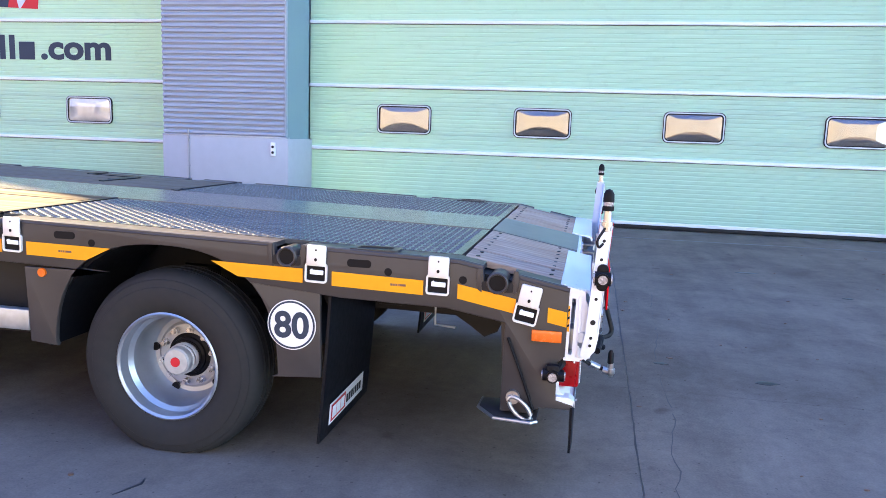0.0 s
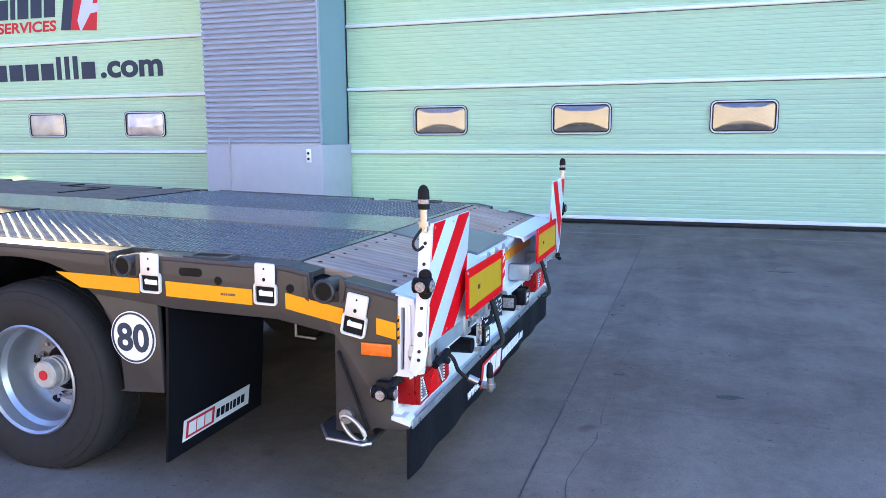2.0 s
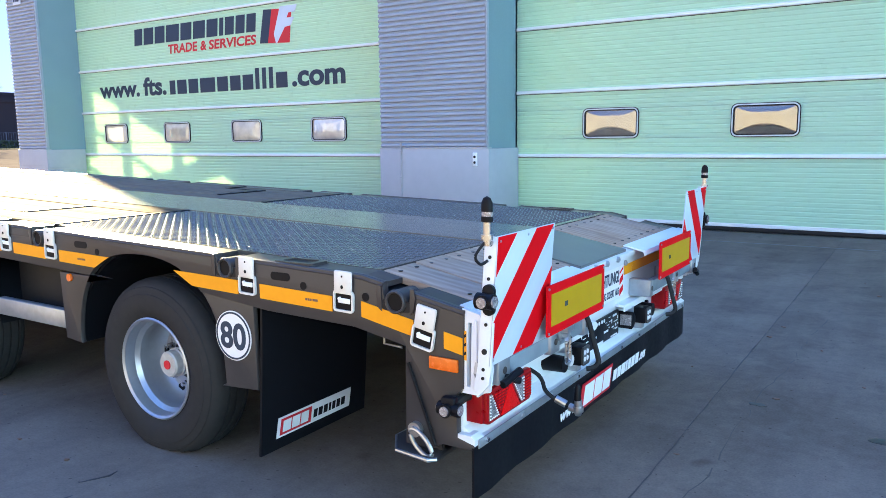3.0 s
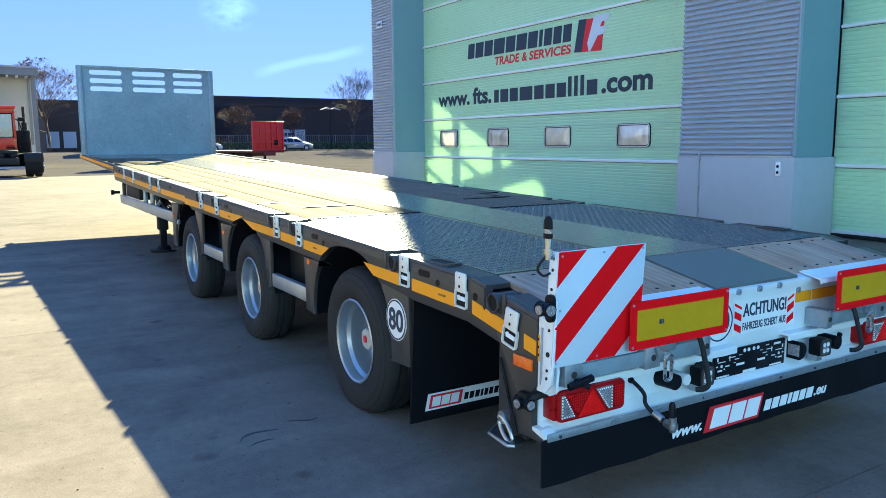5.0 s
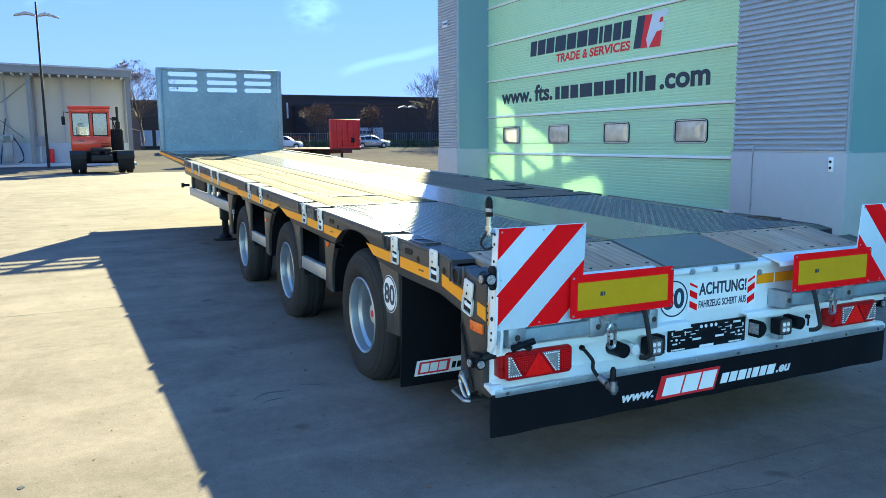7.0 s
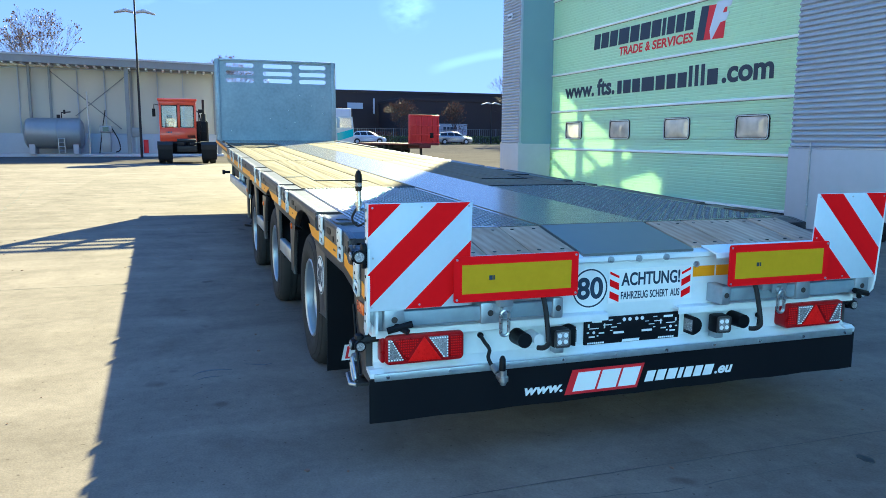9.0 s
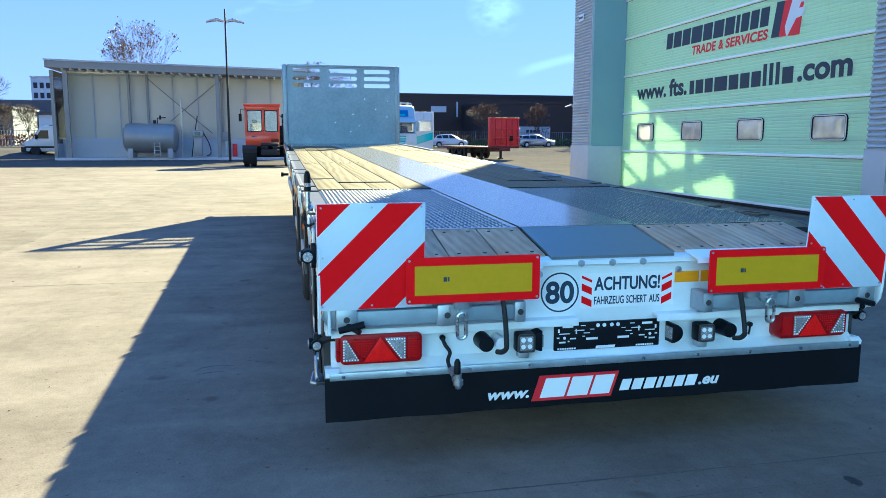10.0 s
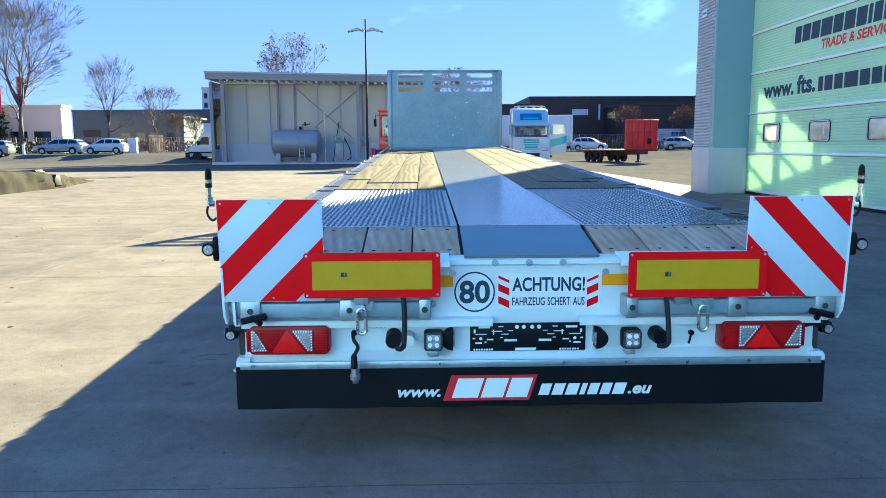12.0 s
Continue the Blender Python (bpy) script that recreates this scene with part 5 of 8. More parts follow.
# speed disc
def disc80(m, r, name="speed_disc"):
    bm = bmesh.new()
    rod(bm, m @ Vector((0, 0, 0)), m @ Vector((0, 0, 0.003)), r, 40)
    d = part(name, bm, "letter_white", trailer, "white disc with the number 80")
    bm = bmesh.new()
    ring = [(0.0032, r * 0.96), (0.0045, r * 0.96), (0.0045, r * 0.885), (0.0032, r * 0.885)]
    lathe(bm, ring, "z", 40)
    bmesh.ops.transform(bm, matrix=m, verts=bm.verts)
    part("ring", bm, "letter", d)
    bm = bmesh.new()
    lettering(bm, "80", r * 1.44, r * 1.10, m @ Matrix.Translation((-r * 0.72, -r * 0.55, 0.0042)), 0.028, 0, 0.001)
    part("number", bm, "letter", d, smooth=False)


disc80(on_side(-1.155, 0.635, -SIDE + 0.004), 0.105)


# mud flaps with maker's plate
def logo_plate(parent, m, w, h):
    """A pale lozenge with a red field and plain blocks."""
    lean = 0.22
    bm = bmesh.new()
    bars(bm, [w], 0, 0, h, 0, m, lean, 0.002)
    p = part("maker_plate", bm, "letter_white", parent, "pale slanted plate with red field", smooth=False)
    bm = bmesh.new()
    bars(bm, [w * 0.40], w * 0.04, h * 0.1, h * 0.8, 0, m @ Matrix.Translation((0, 0, 0.0022)), lean, 0.001)
    part("red_field", bm, "logo_red", p, smooth=False)
    for k, (ww, mm, h0, hh, gap, x0, dz) in enumerate((([w * 0.10] * 3, "letter_white", 0.22, 0.56, 0.015, 0.075, 0.0034), ([w * f for f in (0.05, 0.055, 0.055, 0.03, 0.045, 0.05, 0.055)], "black", 0.24, 0.42, 0.018, 0.48, 0.0022))):
        bm = bmesh.new()
        bars(bm, ww, w * x0, h * h0, h * hh, w * gap, m @ Matrix.Translation((0, 0, dz)), lean, 0.001)
        tagged(part("print", bm, mm, parent, smooth=False), kind="stuff")


for y0, y1 in ((-1.265, -0.585), (0.585, 1.265)):
    bm = bmesh.new()
    n = 8
    rows = [(-0.985 - 0.05 * (i / n) ** 1.3, 0.84 - 0.71 * i / n) for i in range(n + 1)]
    prism(bm, rows + [(x - 0.012, z) for x, z in rows[::-1]], "y", y0, y1)
    flap = part("mud_flap", bm, "black", trailer, "black rubber mud flap")
    logo_plate(flap, on_rear(y0 + 0.075, 0.185, -1.022), 0.475, 0.085)

# side guard, landing legs and cabinet ahead of the wheels
for s in (-1, 1):
    bm = bmesh.new()
    box(bm, -9.65, -6.0, *sorted((s * (SIDE - 0.01), s * (SIDE - 0.045))), 0.68, 0.80, 0.012)
    guard = part("side_guard", bm, "galv", trailer, "aluminium side guard rail")
    for x in (-9.62, -8.0, -6.12):
        bm = bmesh.new()
        box(bm, x - 0.04, x + 0.04, *sorted((s * (SIDE - 0.045), s * (SIDE - 0.09))), 0.66, zt(x) - 0.1, 0.006)
        part("guard_post", bm, "anthracite" if x != -8.0 else "galv", guard)
    bm = bmesh.new()
    box(bm, -8.13, -7.99, *sorted((s * 1.07, s * 0.95)), 0.42, 1.05, 0.012)
    leg = part("landing_leg", bm, "under", trailer, "black landing leg")
    bm = bmesh.new()
    box(bm, -8.10, -8.02, *sorted((s * 1.05, s * 0.97)), 0.20, 0.45, 0.006)
    rod(bm, (-8.06, s * 1.01, 0.14), (-8.06, s * 1.01, 0.17), 0.17, 20)
    rod(bm, (-8.06, s * 1.01, 0.17), (-8.06, s * 1.01, 0.22), 0.10, 16, 0.07)
    part("foot", bm, "black", leg, "round black foot plate")
    piece("upright", lambda q: box(q, -7.62, -7.52, *sorted((s * (SIDE - 0.05), s * (SIDE - 0.09))), 0.66, zt(-7.6) - 0.1, 0.006), "galv", guard, "bright galvanised upright")
    piece("brace", lambda q: rod(q, (-7.57, s * (SIDE - 0.07), 0.70), (-7.2, s * (SIDE - 0.2), 1.0), 0.02, 8), "galv", guard)
bm = bmesh.new()
box(bm, -9.5, -8.5, -1.2, -0.8, 0.78, 1.02, 0.02)
part("tool_box", bm, "under", trailer, "black storage box")
for k in range(7):
    rr = random.Random(k)
    y = -1.02 - 0.03 * k
    piece("brake_hose", lambda q: pipe(q, curve_pts([(-7.75 + 0.08 * k, y, 1.0), (-7.45 + 0.1 * k, y - 0.03, 0.78 + 0.06 * rr.random()), (-6.95 + 0.05 * k, y, 0.72 + 0.1 * rr.random()), (-6.45 + 0.04 * k, y + 0.05, 0.93)]), 0.011, 6), "rubber", trailer, "black looping brake hose")
bm = bmesh.new()
rod(bm, (-9.7, -SIDE - 0.06, 0.83), (-9.7, -SIDE + 0.02, 0.83), 0.02, 10)
rod(bm, (-9.7, -SIDE - 0.1, 0.83), (-9.7, -SIDE - 0.06, 0.83), 0.035, 12)
part("position_lamp", bm, "black", trailer)

# ---- tail of the trailer ----
RX = -0.05
# white cross panel: upper face, ledge, recessed lower face, sill
bm = bmesh.new()
prism(bm, [(RX - 0.06, 0.40), (RX - 0.06, 0.865), (-0.075, 0.868), (RX + 0.03, 0.855), (RX + 0.03, 0.835), (RX, 0.828), (RX, 0.602), (RX - 0.012, 0.575), (RX - 0.012, 0.455), (-0.02, 0.422), (-0.004, 0.42), (-0.004, 0.40)], "y", -1.245, 1.245, 0.003)
tail = part("tail_panel", bm, "white", trailer, "white painted tail cross panel")
for y0, y1 in ((-1.245, -0.175), (0.20, 1.245)):
    piece("ledge", lambda q: prism(q, [(RX - 0.01, 0.606), (RX + 0.043, 0.601), (RX + 0.046, 0.596), (RX + 0.046, 0.570), (RX + 0.040, 0.570), (RX + 0.038, 0.590), (RX - 0.01, 0.590)], "y", y0, y1), "white", tail, "white folded ledge across the tail")
bm = bmesh.new()
box(bm, -0.002, 0.005, -1.255, 1.255, 0.392, 0.424, 0.003)
part("clamp_strip", bm, "galv", tail, "grey clamping strip")
bm = bmesh.new()
for k in range(10):
    y = -1.2 + 2.4 * k / 9
    rod(bm, (0.004, y, 0.408), (0.011, y, 0.408), 0.008, 8)
tagged(part("strip_bolts", bm, "chrome", tail), kind="stuff")
bm = bmesh.new()
n = 24
ps = [(-0.004 + 0.006 * math.sin(k * 1.7), -SIDE + 2 * SIDE * k / n) for k in range(n + 1)]
prism(bm, [(x, y) for x, y in ps] + [(x - 0.009, y) for x, y in ps[::-1]], "z", 0.215, 0.40)
apron = part("apron", bm, "black", trailer, "black rubber apron below the tail with bold print")
A = on_rear(0, 0, 0.004)
bm = bmesh.new()
bars(bm, [0.372], -0.39, 0.245, 0.112, 0, A, 0.33, 0.002)
part("print_field", bm, "logo_red", apron, "slanted red field", smooth=False)
bar_parts("block", [0.112, 0.096, 0.092], -0.352, 0.258, 0.086, 0.012, on_rear(0, 0, 0.0065), "letter_white", apron, 0.33, 0.001)
bar_parts("block", [0.045, 0.047, 0.05, 0.022, 0.042, 0.042, 0.05], 0.022, 0.266, 0.05, 0.012, A, "letter_white", apron, 0.33, 0.002)
words("www.", 0.185, 0.034, on_rear(-0.585, 0.262, 0.004), "letter_white", apron, 0.03, 0.3)
words(".eu", 0.105, 0.037, on_rear(0.412, 0.266, 0.004), "letter_white", apron, 0.03, 0.3)

# lettering on the panel
disc80(on_rear(-0.25, 0.712, RX + 0.001), 0.092)
bm = bmesh.new()
box(bm, RX, RX + 0.0025, -0.155, 0.295, 0.635, 0.79)
notice = part("warning_notice", bm, "letter_white", tail, "white notice with black words and red slashes")
words("ACHTUNG!", 0.315, 0.062, on_rear(-0.088, 0.712, RX + 0.003), "letter", notice, 0.025)
for body, y, w in (("FAHRZEUG", -0.088, 0.142), ("SCHERT", 0.066, 0.098), ("AUS", 0.176, 0.051)):
    words(body, w, 0.036, on_rear(y, 0.650, RX + 0.003), "letter", notice, 0.014)
for z in (0.640, 0.695, 0.75):
    for y0, y1, dz in ((-0.148, -0.1, -0.022), (0.236, 0.285, 0.022)):
        h = 0.032 if z < 0.74 else 0.012
        bm = bmesh.new()
        prism(bm, [(y0, z - dz / 2 + 0.01), (y1, z + dz / 2 + 0.01), (y1, z + dz / 2 + 0.01 + h), (y0, z - dz / 2 + 0.01 + h)], "x", RX + 0.003, RX + 0.004)
        part("slash", bm, "red", notice, smooth=False)
for y0, y1 in ((-0.41, -0.342), (0.30, 0.42), (-0.95, -0.43), (0.43, 0.95)):
    bm = bmesh.new()
    box(bm, RX, RX + 0.0025, y0, y1, 0.735, 0.785)
    part("reflective_stripe", bm, "yellow", tail, "yellow reflective tape")
for y, z in ((-0.165, 0.842), (-0.02, 0.842), (0.125, 0.842), (-0.345, 0.795), (0.315, 0.795), (-0.43, 0.66), (0.40, 0.655), (-1.15, 0.50)):
    bm = bmesh.new()
    x = RX + 0.03 if z > 0.83 else RX
    rod(bm, (x - 0.004, y, z), (x + 0.008, y, z), 0.015, 14)
    rod(bm, (x + 0.008, y, z), (x + 0.013, y, z), 0.008, 6)
    part("bolt", bm, "galv", tail)

# galvanised slides that carry the boards
for s in (-1, 1):
    y0, y1 = (-1.22, -0.46) if s < 0 else (0.40, 1.26)
    bm = bmesh.new()
    box(bm, 0.012, 0.055, y0, y1, 0.628, 0.690, 0.006)
    slide = part("slide_rail", bm, "galvboard", trailer, "galvanised telescopic slide rail")
    inner = y1 - 0.03 if s < 0 else y0 - 0.02
    for y, w in ((y0 - 0.01 if s < 0 else y1 - 0.08, 0.085), ((y0 + y1) / 2 - 0.02 * s, 0.085), (inner, 0.05)):
        bm = bmesh.new()
        box(bm, RX, 0.066, y, y + w, 0.615, 0.705, 0.008)
        b = part("bracket", bm, "galv", slide)
        bm = bmesh.new()
        rod(bm, (0.064, y + w / 2, 0.66), (0.068, y + w / 2, 0.66), 0.013, 14)
        part("hole", bm, "anthracite", b)
    bm = bmesh.new()
    yc = -0.725 if s < 0 else 0.695
    prism(bm, [(yc - 0.05, 0.70), (yc + 0.05, 0.70), (yc + 0.035, 0.66), (yc - 0.035, 0.66)], "x", 0.06, 0.075)
    rod(bm, (0.06, yc, 0.675), (0.10, yc, 0.675), 0.016, 12)
    part("lug", bm, "galv", slide)
    bm = bmesh.new()
    loop = [(0.095, yc + 0.018 * math.cos(a), 0.62 + (0.035 if math.sin(a) > 0 else -0.035) + 0.018 * math.sin(a)) for a in np.linspace(0, math.tau, 25)]
    pipe(bm, loop, 0.0075)
    part("shackle", bm, "chrome", slide, "bright chain shackle")
    ye = -1.19 if s < 0 else 1.22
    bm = bmesh.new()
    prism(bm, [(ye + 0.03 * s, 0.61), (ye + 0.03 * s, 0.70), (ye + 0.085 * s, 0.70), (ye + 0.095 * s, 0.665), (ye + 0.07 * s, 0.625)], "x", 0.0, 0.03, 0.003)
    part("end_plate", bm, "galv", slide, "cut-off galvanised end plate")
    bm = bmesh.new()
    rod(bm, (0.05, ye, 0.64), (0.10, ye + 0.05 * -s, 0.615), 0.012, 10)
    rod(bm, (0.075, ye + 0.03 * s, 0.62), (0.09, ye - 0.07 * s, 0.645), 0.014, 10)
    part("clamp_lever", bm, "black", slide, "black clamp lever")


# warning boards: diagonal red and white sheets
def clip_poly(pts, lo, hi, key):
    for sign, lim in ((1, lo), (-1, hi)):
        out = []
        for a, b in zip(pts, pts[1:] + pts[:1]):
            fa, fb = sign * (key(a) - lim), sign * (key(b) - lim)
            if fa >= 0:
                out.append(a)
            if fa * fb < 0:
                t = fa / (fa - fb)
                out.append((a[0] + (b[0] - a[0]) * t, a[1] + (b[1] - a[1]) * t))
        pts = out
    return pts


def leaning(bm):
    """Lean the boards and posts back at their foot."""
    for v in bm.verts:
        v.co.x += (v.co.z - 1.12) * 0.07
    return bm


def board(y0, s):
    w, z0, x = 0.425, 0.702, 0.102
    bm = bmesh.new()
    box(bm, x - 0.006, x, y0, y0 + w, z0, z0 + w, 0.002)
    ob = part("warning_board", leaning(bm), "whitesheet", trailer, "square board with red and white diagonal stripes")
    key = (lambda p: p[0] - p[1]) if s < 0 else (lambda p: (1 - p[0]) - p[1])
    for lo, hi in ((-1.01, -0.69), (-0.345, -0.02), (0.36, 0.71)):
        poly = clip_poly([(0.005, 0.005), (0.995, 0.005), (0.995, 0.995), (0.005, 0.995)], lo, hi, key)
        bm = bmesh.new()
        prism(bm, [(y0 + w * a, z0 + w * b) for a, b in poly], "x", x + 0.0002, x + 0.0012)
        part("red_stripe", leaning(bm), "red", ob)
    for a, b in ((0.04, 0.04), (0.96, 0.04), (0.04, 0.96), (0.96, 0.96), (0.5, 0.96), (0.5, 0.04), (0.05, 0.5)):
        bm = bmesh.new()
        rod(bm, (x, y0 + w * a, z0 + w * b), (x + 0.003, y0 + w * a, z0 + w * b), 0.0042, 10)
        part("rivet", leaning(bm), "galv", ob)
    return ob


board(-1.30, -1)
board(0.865, 1)


def marker_plate(y0, y1, z0, z1):
    x = 0.112
    bm = bmesh.new()
    prism(bm, rrect(y0, y1, z0, z1, 0.01), "x", x - 0.006, x)
    p = part("marker_plate", bm, "red", trailer, "red rear marking plate with a yellow field")
    bm = bmesh.new()
    box(bm, x, x + 0.0015, y0 + 0.034, y1 - 0.034, z0 + 0.034, z1 - 0.034)
    part("yellow_field", bm, "platey", p)
    bm = bmesh.new()
    bars(bm, [0.014, 0.006], y0 + 0.15, z0 + 0.088, 0.018, 0.004, on_rear(0, 0, x + 0.0017))
    part("stamp", bm, "letter", p)
    for y in (y0 + 0.012, y1 - 0.012):
        for z in (z0 + 0.012, z1 - 0.012):
            bm = bmesh.new()
            rod(bm, (x, y, z), (x + 0.004, y, z), 0.005, 8)
            part("rivet", bm, "galv", p)
    bm = bmesh.new()
    box(bm, 0.06, x - 0.006, y0 + 0.2, y0 + 0.26, z0 - 0.03, z1 - 0.05, 0.004)
    part("plate_holder", bm, "galv", p)


marker_plate(-0.955, -0.40, 0.722, 0.908)
marker_plate(0.372, 0.945, 0.712, 0.902)

def slim(bm, y):
    """The beacons are flat ovals, narrow across the trailer."""
    for v in bm.verts:
        v.co.y = y + (v.co.y - y) * (0.66 if y < 0 else 0.46)


# end posts with beacons and lamps
for s in (-1, 1):
    yo = s * 1.30
    bm = bmesh.new()
    ya, yb = sorted((yo, yo - s * 0.012))
    prism(bm, [(0.07, 0.60), (0.10, 0.64), (0.105, 0.69), (0.10, 1.125), (0.055, 1.125), (0.055, 0.70), (0.045, 0.62)], "y", ya, yb, 0.002)
    post = part("board_post", leaning(bm), "white", trailer, "white perforated steel post")
    for z in (0.66, 0.69, 0.75, 0.84, 0.9, 0.99, 1.06, 1.1):
        bm = bmesh.new()
        rod(bm, (0.078, yo + s * 0.001, z), (0.078, yo + s * 0.003, z), 0.006 if z != 0.75 else 0.010, 12)
        part("hole", leaning(bm), "under", post)
    bm = bmesh.new()
    rod(bm, (0.08, yo, 1.11), (0.08, yo + s * 0.03, 1.11), 0.012, 8)
    rod(bm, (0.08, yo + s * 0.03, 1.10), (0.08, yo + s * 0.03, 1.175), 0.0135, 12)
    rod(bm, (0.08, yo + s * 0.03, 1.12), (0.08, yo + s * 0.03, 1.135), 0.021, 12)
    slim(bm, yo + s * 0.03)
    beacon = part("beacon_stem", bm, "chrome", post, "bright stem with hinge")
    bm = bmesh.new()
    rod(bm, (0.08, yo + s * 0.03, 1.192), (0.08, yo + s * 0.03, 1.208), 0.0185, 16)
    slim(bm, yo + s * 0.03)
    part("beacon_band", bm, "lens_clear", post, "clear lamp band")
    bm = bmesh.new()
    lathe(bm, [(1.174, 0.017), (1.176, 0.0205), (1.192, 0.0205), (1.193, 0.016), (1.206, 0.016), (1.207, 0.0205), (1.235, 0.019), (1.249, 0.012), (1.254, 0.001)], "z", 16)
    bmesh.ops.translate(bm, vec=(0.08, yo + s * 0.03, 0), verts=bm.verts)
    slim(bm, yo + s * 0.03)
    part("beacon_cap", bm, "black", post, "black lamp cap")
    bm = bmesh.new()
    pipe(bm, curve_pts([(0.08, yo + s * 0.03, 1.12), (0.05, yo + s * 0.05, 1.07), (0.055, yo + s * 0.03, 1.04), (0.07, yo + s * 0.008, 1.05)]), 0.005, 6)
    part("beacon_cable", bm, "rubber", post)
    # lamp cluster on the post
    bm = bmesh.new()
    prism(bm, rrect(0.055, 0.098, 0.875, 0.975, 0.02), "y", *sorted((yo + s * 0.003, yo + s * 0.022)), 0.004)
    cl = part("lamp_bracket", bm, "black", post, "black rubber lamp bracket")
    for x, nx in ((0.084, 1), (0.07, -1)):
        bm = bmesh.new()
        rod(bm, (x - 0.008 * nx, yo + s * 0.036, 0.925), (x + 0.022 * nx, yo + s * 0.036, 0.925), 0.024, 16, 0.027)
        o = part("lamp_housing", bm, "black", post)
        bm = bmesh.new()
        rod(bm, (x + 0.022 * nx, yo + s * 0.036, 0.925), (x + 0.028 * nx, yo + s * 0.036, 0.925), 0.019, 16)
        part("lens", bm, "lens_clear", o)
    bm = bmesh.new()
    rod(bm, (0.077, yo + s * 0.036, 0.925), (0.077, yo + s * 0.062, 0.925), 0.023, 16)
    o = part("lamp_housing", bm, "black", post)
    bm = bmesh.new()
    rod(bm, (0.077, yo + s * 0.062, 0.925), (0.077, yo + s * 0.067, 0.925), 0.017, 16)
    part("lens", bm, "lens_clear", o)
    # outline lamp on a rubber arm at the tail
    bm = bmesh.new()
    pipe(bm, curve_pts([(-0.045, s * 1.19, 0.555), (-0.06, s * 1.24, 0.56), (-0.07, s * 1.29, 0.545)]), 0.017)
    arm = part("lamp_arm", bm, "rubber", trailer, "black rubber lamp arm")
    bm = bmesh.new()
    box(bm, -0.112, -0.058, *sorted((s * 1.28, s * 1.315)), 0.51, 0.575, 0.01)
    part("lamp_bracket", bm, "black", arm)
    for p, d in (((-0.07, 1.302), (1, 0)), ((-0.085, 1.31), (0, 1)), ((-0.095, 1.302), (-1, 0))):
        a, b = p
        bm = bmesh.new()
        rod(bm, (a, s * b, 0.533), (a + 0.028 * d[0], s * (b + 0.022 * d[1]), 0.533), 0.022, 16, 0.024)
        o = part("lamp_housing", bm, "black", arm)
        bm = bmesh.new()
        rod(bm, (a + 0.028 * d[0], s * (b + 0.022 * d[1]), 0.533), (a + 0.033 * d[0], s * (b + 0.027 * d[1]), 0.533), 0.017, 16)
        part("lens", bm, "lens_clear", o)
    # end frame of the tail
    bm = bmesh.new()
    ya, yb = sorted((s * 1.268, s * 1.245))
    holed(bm, [(-0.05, 0.585), (0.012, 0.585), (0.022, 0.83), (0.018, 0.86), (-0.05, 0.875)], [[(-0.034, 0.61), (-0.020, 0.61), (-0.014, 0.83), (-0.029, 0.83)]], "y", ya, yb)
    prism(bm, [(0.012, 0.59), (0.05, 0.60), (0.06, 0.68), (0.045, 0.77), (0.02, 0.83)], "y", ya + 0.006, yb - 0.006)
    box(bm, -0.004, 0.008, min(ya - 0.006 * (s < 0), ya), max(yb + 0.006 * (s > 0), yb), 0.60, 0.84, 0.003)
    end = part("end_frame", bm, "white", trailer, "white slotted end frame of the tail")
    piece("hazard_tape", lambda q: box(q, -0.0445, -0.0345, *sorted((s * 1.2705, s * 1.2682)), 0.70, 0.80), "yellow", end, "yellow tape with black bars")
    for z in (0.715, 0.745, 0.775):
        piece("tape_bar", lambda q: prism(q, [(-0.0445, z), (-0.0345, z + 0.006), (-0.0345, z + 0.016), (-0.0445, z + 0.010)], "y", *sorted((s * 1.2712, s * 1.2706))), "black", end)
    bm = bmesh.new()
    prism(bm, [(-0.07, 0.408), (-0.002, 0.405), (0.0, 0.425), (-0.02, 0.438), (-0.07, 0.438)], "y", *sorted((s * 1.272, s * 1.215)))
    part("sill_end", bm, "white", trailer)

# fold-down flap above the tail, seen from the side as pale steel
for y0, y1 in ((-1.24, -0.36), (0.36, 1.24)):
    bm = bmesh.new()
    prism(bm, [(-0.078, 0.873), (-0.075, 0.879), (0.036, 0.858), (0.042, 0.835), (0.037, 0.83), (0.028, 0.85)], "y", y0, y1)
    part("tail_lip", bm, "white", tail, "pale folded lip above the tail")


